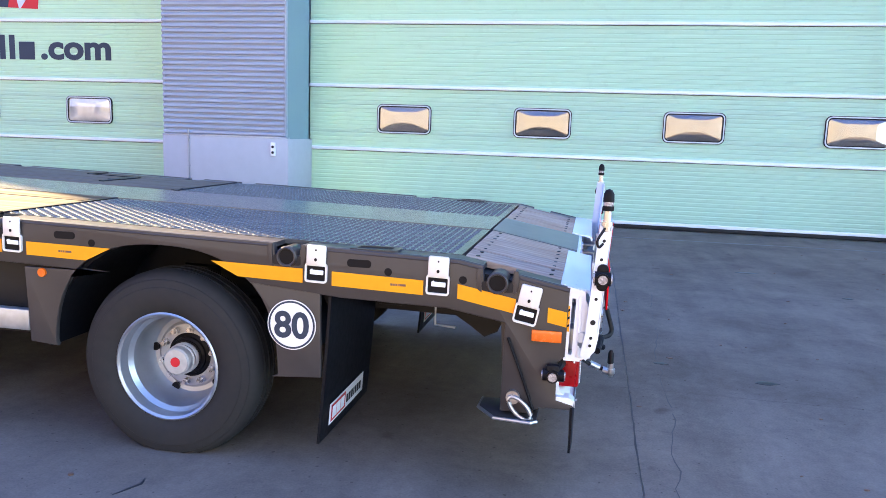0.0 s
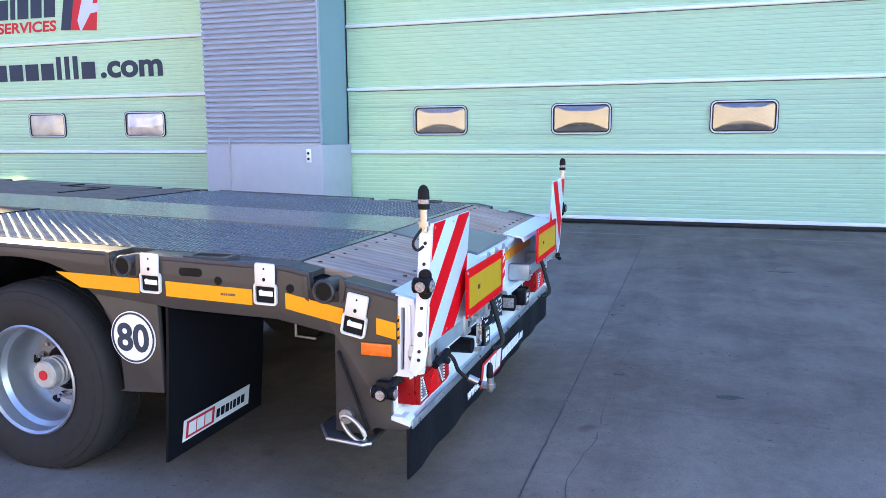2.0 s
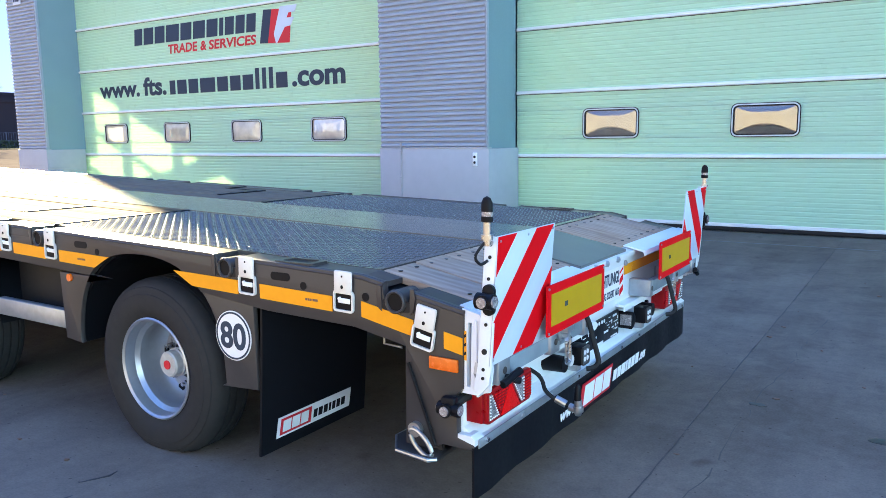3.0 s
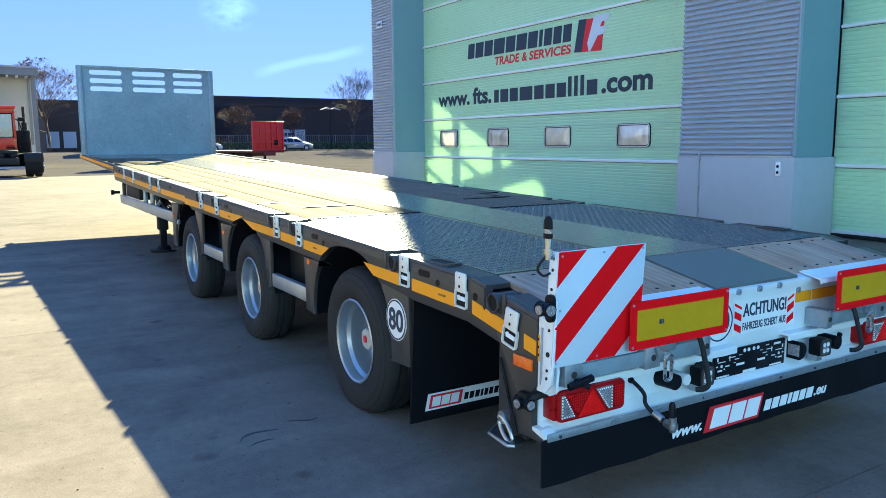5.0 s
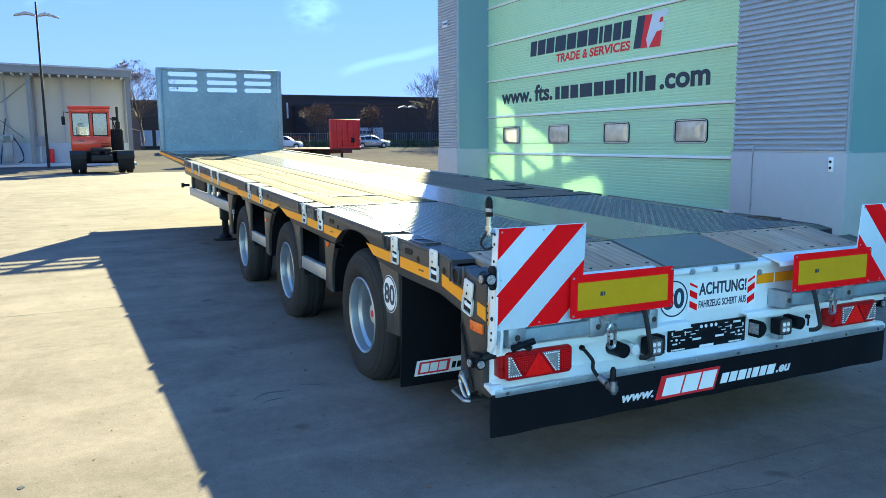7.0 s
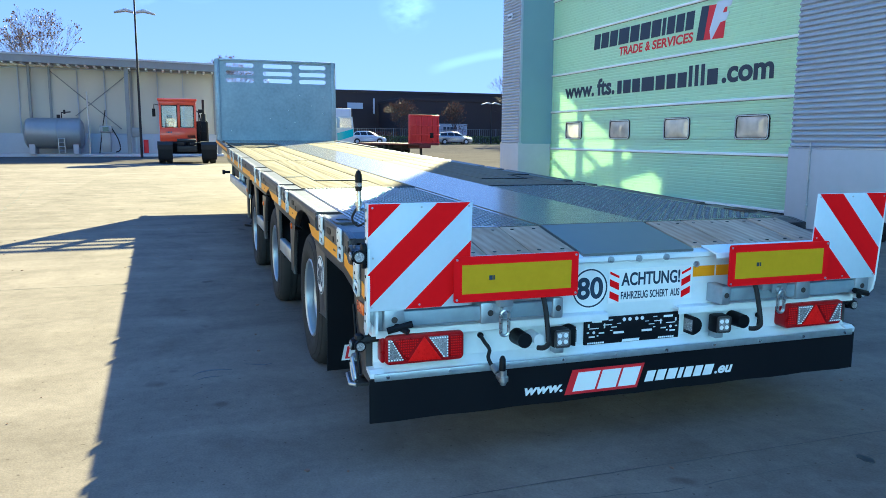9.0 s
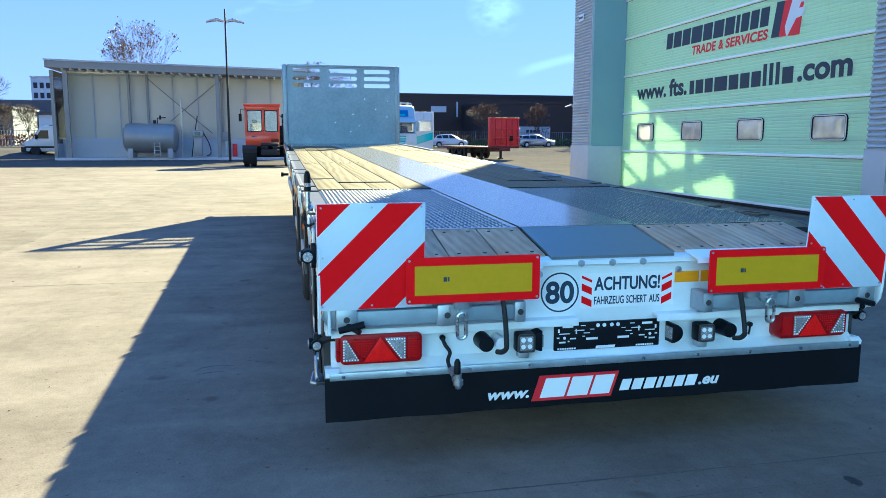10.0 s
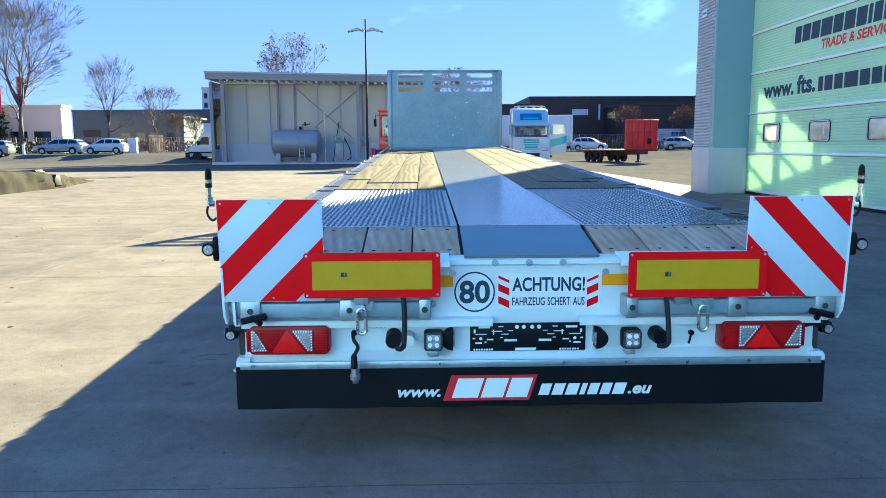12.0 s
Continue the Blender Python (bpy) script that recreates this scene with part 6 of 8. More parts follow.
# tail lamps
def tail_lamp(y0, y1, s):
    bm = bmesh.new()
    prism(bm, rrect(y0, y1, 0.458, 0.582, 0.022), "x", -0.068, 0.012, 0.008)
    lamp = part("tail_lamp", bm, "lens_dark", trailer, "red tail lamp with clear wedge segments")
    w = y1 - y0
    u = (lambda f: y0 + f * w) if s < 0 else (lambda f: y1 - f * w)
    segs = [("lens_clear", [(0.035, 0.10), (0.23, 0.10), (0.075, 0.90), (0.035, 0.90)]), ("lens_red", [(0.285, 0.06), (0.70, 0.06), (0.485, 0.92)]), ("lens_dark", [(0.26, 0.12), (0.455, 0.90), (0.11, 0.90)]),
            ("lens_clear", [(0.735, 0.10), (0.79, 0.10), (0.79, 0.90), (0.535, 0.90)]), ("lens_dark", [(0.82, 0.10), (0.965, 0.10), (0.965, 0.90), (0.82, 0.90)])]
    for m, p in segs:
        bm = bmesh.new()
        prism(bm, [(u(a), 0.462 + 0.116 * b) for a, b in p], "x", 0.008, 0.016, 0.002)
        part("lens", bm, m, lamp)
        if m == "lens_dark":
            # rows of small reflector cells behind the lens
            bm = bmesh.new()
            for i in range(30):
                for j in range(8):
                    a, b = 0.11 + i * 0.029, 0.18 + j * 0.092
                    inside = 0.835 < a < 0.955 or (a < 0.46 and 0.12 + (0.26 - a) / 0.15 * 0.78 < b - 0.05 and b + 0.05 < 0.9 and (a - 0.26) / 0.195 * 0.78 + 0.16 < b)
                    if inside and (a > 0.8) == (p[0][0] > 0.8):
                        rod(bm, (0.0155, u(a), 0.462 + 0.116 * b), (0.0172, u(a), 0.462 + 0.116 * b), 0.0032, 6)
            tagged(part("reflector", bm, "lens_red", lamp, "rows of red reflector cells"), kind="stuff")
        if m == "lens_clear":
            # small bright cells along the rim of the wedge
            ca, cb = sum(a for a, b in p) / len(p), sum(b for a, b in p) / len(p)
            inset = [(a + 0.14 * (ca - a), b + 0.14 * (cb - b)) for a, b in p]
            bm = bmesh.new()
            for (a, b), (c, d) in zip(inset, inset[1:] + inset[:1]):
                steps = max(1, round(math.hypot((c - a) * w, (d - b) * 0.116) / 0.011))
                for k in range(steps):
                    yy, zz = u(a + (c - a) * k / steps), 0.462 + 0.116 * (b + (d - b) * k / steps)
                    rod(bm, (0.0155, yy, zz), (0.0185, yy, zz), 0.0032, 8)
            tagged(part("reflector", bm, "letter_white", lamp, "bright lamp cells along the rim"), kind="stuff")
    bm = bmesh.new()
    ye = y0 - 0.014 if s < 0 else y1 - 0.002
    box(bm, -0.066, 0.0, ye, ye + 0.016, 0.468, 0.572, 0.005)
    part("side_lens", bm, "lens_dark", lamp)


tail_lamp(-1.212, -0.872, -1)
tail_lamp(0.81, 1.165, 1)

# work lamps, sockets, plate lamps
for y, yc in ((-0.43, -1), (0.415, 1)):
    bm = bmesh.new()
    box(bm, -0.02, 0.045, y - 0.04, y + 0.04, 0.475, 0.56, 0.012)
    wlamp = part("work_lamp", bm, "black", trailer, "square black work lamp with four LEDs")
    bm = bmesh.new()
    box(bm, 0.045, 0.049, y - 0.031, y + 0.031, 0.486, 0.549, 0.004)
    part("lens", bm, "lens_clear", wlamp)
    bm = bmesh.new()
    holed(bm, rrect(y - 0.038, y + 0.038, 0.478, 0.557, 0.012), [rrect(y - 0.030, y + 0.030, 0.487, 0.548, 0.006)], "x", 0.044, 0.052)
    part("bezel", bm, "anthracite", wlamp, "dull dark bezel")
    for a in (-0.0145, 0.0145):
        for b in (-0.0145, 0.0145):
            bm = bmesh.new()
            rod(bm, (0.049, y + a, 0.518 + b), (0.052, y + a, 0.518 + b), 0.010, 12)
            part("led", bm, "letter_white", wlamp)
    bm = bmesh.new()
    box(bm, -0.03, 0.02, y - 0.022, y + 0.022, 0.445, 0.477, 0.004)
    part("foot", bm, "galv", wlamp)
    bm = bmesh.new()
    yp = -0.345 if yc < 0 else 0.27
    prism(bm, [(yp, 0.468), (yp, 0.556)] + [(yp + yc * 0.052 * math.cos(a), 0.512 + 0.044 * math.sin(a)) for a in np.linspace(1.35, -1.35, 9)], "x", RX - 0.012, 0.012, 0.004)
    plamp = part("plate_lamp", bm, "black", trailer, "black number plate lamp")
    piece("lens", lambda q: box(q, RX, 0.008, *sorted((yp, yp - yc * 0.006)), 0.485, 0.54, 0.002), "lens_clear", plamp)
for y, r in ((-0.60, 0.036), (0.545, 0.036), (-0.535, 0.026)):
    bm = bmesh.new()
    rod(bm, (RX - 0.012, y, 0.518), (0.03, y, 0.518), r, 16, r * 0.92)
    part("socket", bm, "black" if r > 0.03 else "letter_white", trailer, "round trailer socket with cap")
for y in (-0.55, 0.535):
    bm = bmesh.new()
    pipe(bm, curve_pts([(0.085, y - 0.004, 0.74), (0.108, y, 0.69), (0.128, y + 0.002, 0.62), (0.148, y, 0.555), (0.150, y - 0.002, 0.530), (0.136, y - 0.014, 0.513), (0.112, y - 0.030, 0.508)], 4), 0.011)
    part("cable", bm, "rubber", trailer, "black cable looping from the marker plate")
# empty plate carrier
bm = bmesh.new()
box(bm, RX - 0.01, RX + 0.004, -0.27, 0.235, 0.448, 0.572, 0.004)
carrier = part("plate_carrier", bm, "black", trailer, "empty black number plate carrier")
bm = bmesh.new()
for d in (-1, 1):
    for u, z, w, h in ((0.19, 0.551, 0.05, 0.010), (0.118, 0.556, 0.022, 0.004), (0.232, 0.53, 0.008, 0.016), (0.135, 0.535, 0.045, 0.004), (0.15, 0.522, 0.006, 0.022), (0.205, 0.522, 0.05, 0.004), (0.10, 0.522, 0.03, 0.004), (0.235, 0.503, 0.012, 0.006), (0.165, 0.498, 0.028, 0.006), (0.115, 0.507, 0.012, 0.004), (0.215, 0.482, 0.03, 0.007), (0.185, 0.486, 0.008, 0.006), (0.075, 0.538, 0.02, 0.003), (0.075, 0.492, 0.055, 0.010)):
        box(bm, RX + 0.004, RX + 0.0055, -0.018 + d * u - w / 2, -0.018 + d * u + w / 2, z, z + h)
    for u in (0.018, 0.048):
        rod(bm, (RX + 0.004, -0.018 + d * u, 0.556), (RX + 0.006, -0.018 + d * u, 0.556), 0.009, 10)
    rod(bm, (RX + 0.004, -0.018 + d * 0.205, 0.505), (RX + 0.006, -0.018 + d * 0.205, 0.505), 0.007, 10)
tagged(part("carrier_print", bm, "letter_white", carrier, "pale clips and holes", smooth=False), kind="stuff")
bm = bmesh.new()
bars(bm, [0.008] * 8, -0.255, 0.453, 0.007, 0.003, on_rear(0, 0, RX + 0.0042))
bars(bm, [0.008] * 8, 0.12, 0.453, 0.007, 0.003, on_rear(0, 0, RX + 0.0042))
bars(bm, [0.09], -0.075, 0.451, 0.012, 0, on_rear(0, 0, RX + 0.0042), 0.3)
tagged(part("print", bm, "letter_white", carrier, smooth=False), kind="stuff")
# hanging chain coupling with cable
bm = bmesh.new()
pipe(bm, curve_pts([(-0.045, -0.775, 0.535), (-0.01, -0.770, 0.515), (0.0, -0.752, 0.485), (0.02, -0.765, 0.455), (0.06, -0.76, 0.425), (0.10, -0.752, 0.41), (0.135, -0.755, 0.405)]), 0.0085)
hang = part("coupling_arm", bm, "rubber", trailer, "black rubber arm hanging from the tail")
bm = bmesh.new()
rod(bm, (0.15, -0.752, 0.376), (0.15, -0.752, 0.392), 0.011, 14, 0.017)
rod(bm, (0.15, -0.752, 0.392), (0.15, -0.752, 0.412), 0.021, 14)
rod(bm, (0.15, -0.752, 0.412), (0.15, -0.752, 0.437), 0.015, 14)
rod(bm, (0.06, -0.76, 0.43), (0.10, -0.753, 0.412), 0.015, 12)
rod(bm, (0.115, -0.755, 0.405), (0.14, -0.755, 0.400), 0.016, 10)
part("coupling_base", bm, "hooksteel", hang, "bright metal base")
bm = bmesh.new()
lathe(bm, [(0.436, 0.012), (0.44, 0.0145), (0.485, 0.013), (0.498, 0.007), (0.50, 0.001)], "z", 14)
bmesh.ops.translate(bm, vec=(0.148, -0.755, 0), verts=bm.verts)
part("coupling_cap", bm, "black", hang)
bm = bmesh.new()
rod(bm, (RX - 0.013, -0.772, 0.535), (RX, -0.772, 0.535), 0.013, 12)
rod(bm, (RX - 0.013, -0.772, 0.565), (RX - 0.002, -0.772, 0.565), 0.008, 12)
part("coupling_grommet", bm, "black", hang)
bm = bmesh.new()
bars(bm, [0.012, 0.006, 0.014, 0.010, 0.006], -0.71, 0.555, 0.014, 0.006, on_rear(0, 0, RX - 0.0115))
tagged(part("print", bm, "letter", tail, smooth=False), kind="stuff")
bm = bmesh.new()
rod(bm, (RX - 0.012, 0.70, 0.52), (RX + 0.004, 0.70, 0.52), 0.012, 10)
pipe(bm, [(RX, 0.70, 0.52), (RX + 0.01, 0.69, 0.49), (RX + 0.012, 0.685, 0.475)], 0.005)
part("key_tag", bm, "black", tail)


# ---- fuel shed across the yard ----
shed = thing("fuel_shed", "open-fronted cream panel shed with a grey flat roof", "shed")
SX, SY0, SY1 = -58.0, -17.3, 0.7
ROOF_L, ROOF_R = 7.15, 6.75
EDGES = [-16.86, -14.89, -13.04, -11.0, -9.17, -7.33, -5.49, -3.63, -1.8, 0.5]
for k, (a, b) in enumerate(zip(EDGES, EDGES[1:])):
    bm = bmesh.new()
    box(bm, SX - 1.7, SX - 1.6, a + 0.02, b - 0.02, 1.6, 6.45, 0.01)
    part("wall_panel", bm, "cream", shed)
    bm = bmesh.new()
    w = 0.04 if k in (0, 1, 3, 4, 6, 7) else 0.08
    box(bm, SX - 1.6, SX - 1.48, b - w, b + w, 1.6, 6.45)
    part("wall_post", bm, "plinth" if w == 0.04 else "roofgrey", shed)
for z in (1.6, 6.3):
    bm = bmesh.new()
    box(bm, SX - 1.62, SX - 1.52, SY0 + 0.5, SY1 - 0.2, z - 0.03, z + 0.05)
    part("wall_rail", bm, "plinth", shed)
bm = bmesh.new()
box(bm, SX - 1.75, SX - 1.45, SY0 + 0.1, SY1 - 0.2, 0, 1.58, 0.02)
part("base_wall", bm, "plinth", shed, "grey concrete base wall")
bm = bmesh.new()
box(bm, SX - 8, SX + 0.6, SY0, SY1 + 0.3, -0.3, 0.16, 0.02)
part("floor_slab", bm, "plinth", shed)
bm = bmesh.new()
prism(bm, [(SY0 - 0.3, ROOF_L - 0.48), (SY1 + 0.3, ROOF_R - 0.48), (SY1 + 0.3, ROOF_R), (SY0 - 0.3, ROOF_L)], "x", SX - 8, SX + 0.5)
part("roof", bm, "roofgrey", shed, "grey flat roof with deep fascia")
bm = bmesh.new()
prism(bm, [(SY0 - 0.35, ROOF_L), (SY1 + 0.35, ROOF_R), (SY1 + 0.35, ROOF_R + 0.12), (SY0 - 0.35, ROOF_L + 0.12)], "x", SX - 8.1, SX + 0.6)
part("roof_trim", bm, "plinth", shed)
# white blocks painting the bright gaps of sky between the rafters
for k in range(30):
    y = SY0 + 0.8 + k * 0.58
    z = ROOF_L + (ROOF_R - ROOF_L) * (y - SY0) / (SY1 - SY0) - 0.62
    bm = bmesh.new()
    box(bm, SX - 1.5, SX + 0.3, y - 0.07, y + 0.07, z + 0.03, z + 0.13)
    part("rafter", bm, "letter_white", shed)
for y, w in ((SY0, 0.12), (SY0 + 0.9, 0.16), (-12.3, 0.09), (-5.7, 0.14), (SY1, 0.14)):
    bm = bmesh.new()
    box(bm, SX - 0.1 - (1.3 if w < 0.1 else 0), SX + 0.1 - (1.3 if w < 0.1 else 0), y - w, y + w, 0, 6.5)
    part("column", bm, "roofgrey", shed)
bm = bmesh.new()
box(bm, SX - 8, SX - 0.1, SY0 - 0.02, SY0 + 0.06, 1.2, 6.5)
part("end_glazing", bm, "glass", shed)
bm = bmesh.new()
box(bm, SX - 8, SX - 0.1, SY0 - 0.1, SY0 + 0.15, 0.0, 1.2)
part("end_wall", bm, "plinth", shed)
bm = bmesh.new()
box(bm, SX - 8, SX - 1.7, SY1 - 0.2, SY1, 0.0, 6.3)
part("end_wall", bm, "cream", shed)
bm = bmesh.new()
for a, b in (((-11.0, 6.2), (-6.3, 2.0)),):
    rod(bm, (SX - 1.45, a[0], a[1]), (SX - 1.45, b[0], b[1]), 0.03, 6)
rod(bm, (SX - 1.45, -5.5, 6.2), (SX - 1.45, -9.4, 2.9), 0.03, 6)
part("cross_brace", bm, "roofgrey", shed)

tank = thing("fuel_tank", "grey horizontal steel fuel tank on saddles", "tank")
bm = bmesh.new()
lathe(bm, [(-12.55, 0.001), (-12.53, 0.45), (-12.47, 0.8), (-12.33, 1.02), (-12.2, 1.08), (-10.4, 1.08), (-10.39, 1.095), (-10.3, 1.095), (-10.29, 1.08), (-9.0, 1.08), (-8.87, 1.02), (-8.73, 0.8), (-8.67, 0.45), (-8.65, 0.001)], "y", 32)
bmesh.ops.translate(bm, vec=(SX + 0.3, 0, 1.62), verts=bm.verts)
part("vessel", bm, "tank", tank)
for y in (-12.0, -9.2):
    bm = bmesh.new()
    box(bm, SX - 0.5, SX + 1.05, y - 0.18, y + 0.18, 0.16, 0.95, 0.02)
    part("saddle", bm, "plinth", tank)
bm = bmesh.new()
for y in (-10.25, -9.85):
    rod(bm, (SX + 1.42, y, 0.16), (SX + 1.42, y, 1.3), 0.03, 8)
for z in (0.4, 0.7, 1.0, 1.25):
    rod(bm, (SX + 1.42, -10.25, z), (SX + 1.42, -9.85, z), 0.025, 8)
part("ladder", bm, "galv", tank)
bm = bmesh.new()
rod(bm, (SX + 0.3, -10.3, 2.65), (SX + 0.3, -10.3, 2.95), 0.12, 12)
pipe(bm, [(SX + 0.3, -10.1, 2.7), (SX + 0.3, -10.1, 3.1), (SX + 0.3, -9.5, 3.15)], 0.04)
rod(bm, (SX + 0.3, -9.9, 3.0), (SX + 0.3, -9.9, 3.3), 0.07, 8)
part("valve", bm, "under", tank)
pump = thing("fuel_pump", "grey fuel pump cabinet with a black hose", "pump")
bm = bmesh.new()
box(bm, SX + 0.2, SX + 0.8, -7.5, -6.9, 0.3, 1.7, 0.03)
box(bm, SX + 0.1, SX + 0.9, -7.6, -6.8, 1.7, 2.2, 0.04)
part("cabinet", bm, "tank", pump)
bm = bmesh.new()
box(bm, SX + 0.9, SX + 0.92, -7.4, -7.0, 1.8, 2.1)
part("display", bm, "glass", pump)
bm = bmesh.new()
pipe(bm, curve_pts([(SX + 0.6, -6.8, 2.0), (SX + 0.7, -6.4, 1.2), (SX + 0.7, -6.3, 0.5), (SX + 0.7, -6.6, 0.3)]), 0.04)
pipe(bm, [(SX + 0.6, -7.7, 0.2), (SX + 0.6, -7.5, 1.6), (SX + 0.5, -7.2, 3.3)], 0.035)
part("hose", bm, "rubber", pump)
bm = bmesh.new()
rod(bm, (SX + 0.5, -8.35, 0.16), (SX + 0.5, -8.35, 4.6), 0.06, 8)
part("vent_pipe", bm, "galv", pump)
cab2 = thing("control_box", "grey control box on the shed wall", "control box")
piece("housing", lambda b: box(b, SX - 1.45, SX - 1.1, -5.6, -5.0, 1.4, 2.1, 0.03), "tank", cab2)
piece("post", lambda b: box(b, SX - 1.35, SX - 1.2, -5.35, -5.25, 0.16, 1.4), "galv", cab2)
ext = thing("fire_extinguisher", "small red fire extinguisher by the shed wall", "extinguisher")
piece("bottle", lambda b: rod(b, (SX - 0.9, -4.6, 0.2), (SX - 0.9, -4.6, 1.2), 0.18, 12), "logo_red", ext)


# ---- lamp posts ----
def lamp_post(x, y, h, z0=0.0, s=1.0):
    p = thing("street_lamp", "slim dark lamp post with two angled wing lamps", "street lamp", (x, y, z0), "yard lamps")
    piece("pole", lambda b: rod(b, (0, 0, 0), (0, 0, h), 0.09 * s, 12, 0.055 * s), "under", p)
    for d in (-1, 1):
        bm = bmesh.new()
        prism(bm, [(0.08 * d, h - 0.78), (0.55 * d, h - 0.62), (1.25 * d, h - 0.86), (1.28 * d, h - 0.93), (0.55 * d, h - 0.80), (0.08 * d, h - 0.88)], "x", -0.28, 0.28, 0.02)
        part("lamp_wing", bm, "plinth", p, "grey wing-shaped lamp")
    return p


lamp_post(-53.0, -4.65, 10.45)
lamp_post(-88, 35.6, 6.1, 0.6)


# ---- terminal tractor ----
tug = thing("terminal_tractor", "orange red terminal tractor with one glazed cab and black wheels", "tractor", (-42.2, -1.75, 0))
piece("frame", lambda b: (box(b, -0.3, 2.6, -0.5, 0.5, 0.62, 0.95, 0.03), box(b, -2.6, -0.3, -0.95, 0.95, 0.55, 1.15, 0.05)), "under", tug)
bm = bmesh.new()
box(bm, -1.7, 0.0, -1.4, 0.55, 1.15, 1.92, 0.04)
cabt = part("cab", bm, "orange", tug, "orange red cab with large windows")
for y, w in ((-1.4, 0.11), (-0.44, 0.13), (0.44, 0.11)):
    for x in (-1.70, -0.09):
        piece("cab_post", lambda q: box(q, x, x + 0.09, y, y + w, 1.90, 3.28, 0.012), "orange", cabt)
for x in (-1.70, -0.09):
    piece("cab_header", lambda q: box(q, x, x + 0.09, -1.4, 0.55, 3.16, 3.40, 0.02), "orange", cabt)
for y in (-1.4, 0.48):
    piece("cab_header", lambda q: box(q, -1.62, -0.08, y, y + 0.07, 3.16, 3.40, 0.012), "orange", cabt)
for y0, y1 in ((-1.29, -0.44), (-0.31, 0.44)):
    piece("rear_window", lambda q: box(q, -0.05, -0.035, y0, y1, 1.93, 3.16), "cabpane", cabt)
    piece("window_seal", lambda q: holed(q, rrect(y0, y1, 1.93, 3.16, 0.03), [rrect(y0 + 0.045, y1 - 0.045, 1.975, 3.115, 0.06)], "x", -0.03, 0.004), "black", cabt)
for y in (-1.38, 0.50):
    piece("side_window", lambda q: box(q, -1.6, -0.1, y, y + 0.015, 1.93, 3.16), "cabpane", cabt)
piece("roof_cap", lambda q: box(q, -1.82, 0.10, -1.47, 0.62, 3.38, 3.52, 0.05), "orange", tug)
seat = piece("seat", lambda q: (box(q, -0.75, -0.60, -1.12, -0.62, 1.75, 2.42, 0.06), box(q, -0.72, -0.62, -1.02, -0.72, 2.40, 2.64, 0.04)), "black", tug)
piece("steering_column", lambda q: (rod(q, (-1.35, -0.85, 1.6), (-1.1, -0.85, 2.2), 0.05, 8), rod(q, (-1.12, -0.85, 2.18), (-1.08, -0.85, 2.22), 0.22, 16)), "black", tug)
for k in range(4):
    piece("vent", lambda q: box(q, 0.0, 0.02, 0.05, 0.46, 1.28 + 0.07 * k, 1.32 + 0.07 * k), "black", tug)
piece("print", lambda q: bars(q, [0.05, 0.06, 0.05, 0.06], -1.05, 1.62, 0.09, 0.02, on_rear(0, 0, 0.005)), "letter", tug)
piece("deck_plate", lambda q: box(q, 0.02, 1.5, -0.75, 0.75, 1.02, 1.14, 0.02), "under", tug)
piece("coupling_hump", lambda q: (box(q, 0.9, 2.3, -0.48, 0.48, 1.12, 1.30, 0.07), rod(q, (1.7, -0.5, 1.2), (1.7, 0.5, 1.2), 0.12, 12)), "under", tug)
for y0, y1 in ((-1.48, -0.72), (0.70, 1.52)):
    piece("mudguard", lambda q: prism(q, [(1.15, 0.75), (1.15, 1.02), (1.35, 1.17), (2.45, 1.17), (2.66, 1.0), (2.66, 0.75), (2.6, 0.75), (2.6, 0.98), (2.42, 1.11), (1.38, 1.11), (1.21, 0.98), (1.21, 0.75)], "y", y0, y1), "rubber", tug)
piece("exhaust_stack", lambda q: (rod(q, (-0.35, 0.95, 1.0), (-0.35, 0.95, 2.7), 0.13, 12), rod(q, (-0.35, 0.95, 2.7), (-0.35, 0.95, 3.5), 0.07, 10)), "under", tug)
piece("cross_light", lambda q: (box(q, -0.2, -0.1, 0.66, 0.98, 2.75, 2.95, 0.02), rod(q, (-0.15, 0.70, 1.1), (-0.15, 0.70, 2.8), 0.03, 8)), "black", tug)
piece("step_rail", lambda q: (pipe(q, [(0.1, 0.72, 1.1), (0.1, 0.72, 2.3), (0.1, 1.1, 2.3), (0.1, 1.1, 1.1)], 0.025), pipe(q, [(0.1, 0.72, 1.7), (0.1, 1.1, 1.7)], 0.02)), "black", tug)
for x in (1.9, -1.8):
    for y in (-1.28, -0.92, 0.92, 1.30):
        if x < 0 and abs(y) < 1:
            continue
        bm = bmesh.new()
        lathe(bm, [(-0.15, 0.3), (-0.16, 0.46), (-0.12, 0.52), (0.12, 0.52), (0.16, 0.46), (0.15, 0.3), (0.08, 0.26), (0.06, 0.001)], "y", 24)
        bmesh.ops.translate(bm, vec=(x, y, 0.52), verts=bm.verts)
        part("wheel", bm, "tyre", tug)
piece("rear_frame", lambda b: box(b, 0.05, 1.3, -1.25, 1.2, 0.5, 1.08, 0.06), "black", tug)
for y0, y1 in ((-1.46, -0.74), (0.72, 1.5)):
    piece("splash_flap", lambda b: box(b, 2.56, 2.60, y0, y1, 0.22, 0.98, 0.015), "black", tug)
piece("fifth_wheel", lambda b: prism(b, [(1.2, -0.5), (2.3, -0.5), (2.6, -0.15), (2.1, 0.0), (2.6, 0.15), (2.3, 0.5), (1.2, 0.5)], "z", 0.98, 1.12, 0.01), "under", tug)
piece("air_filter", lambda b: (box(b, -1.2, -0.2, 0.5, 1.2, 1.0, 2.3, 0.08), pipe(b, curve_pts([(0, 0.6, 1.2), (0.4, 0.8, 1.9), (0.2, 0.7, 2.7), (-0.3, 0.5, 2.9)]), 0.03)), "black", tug)
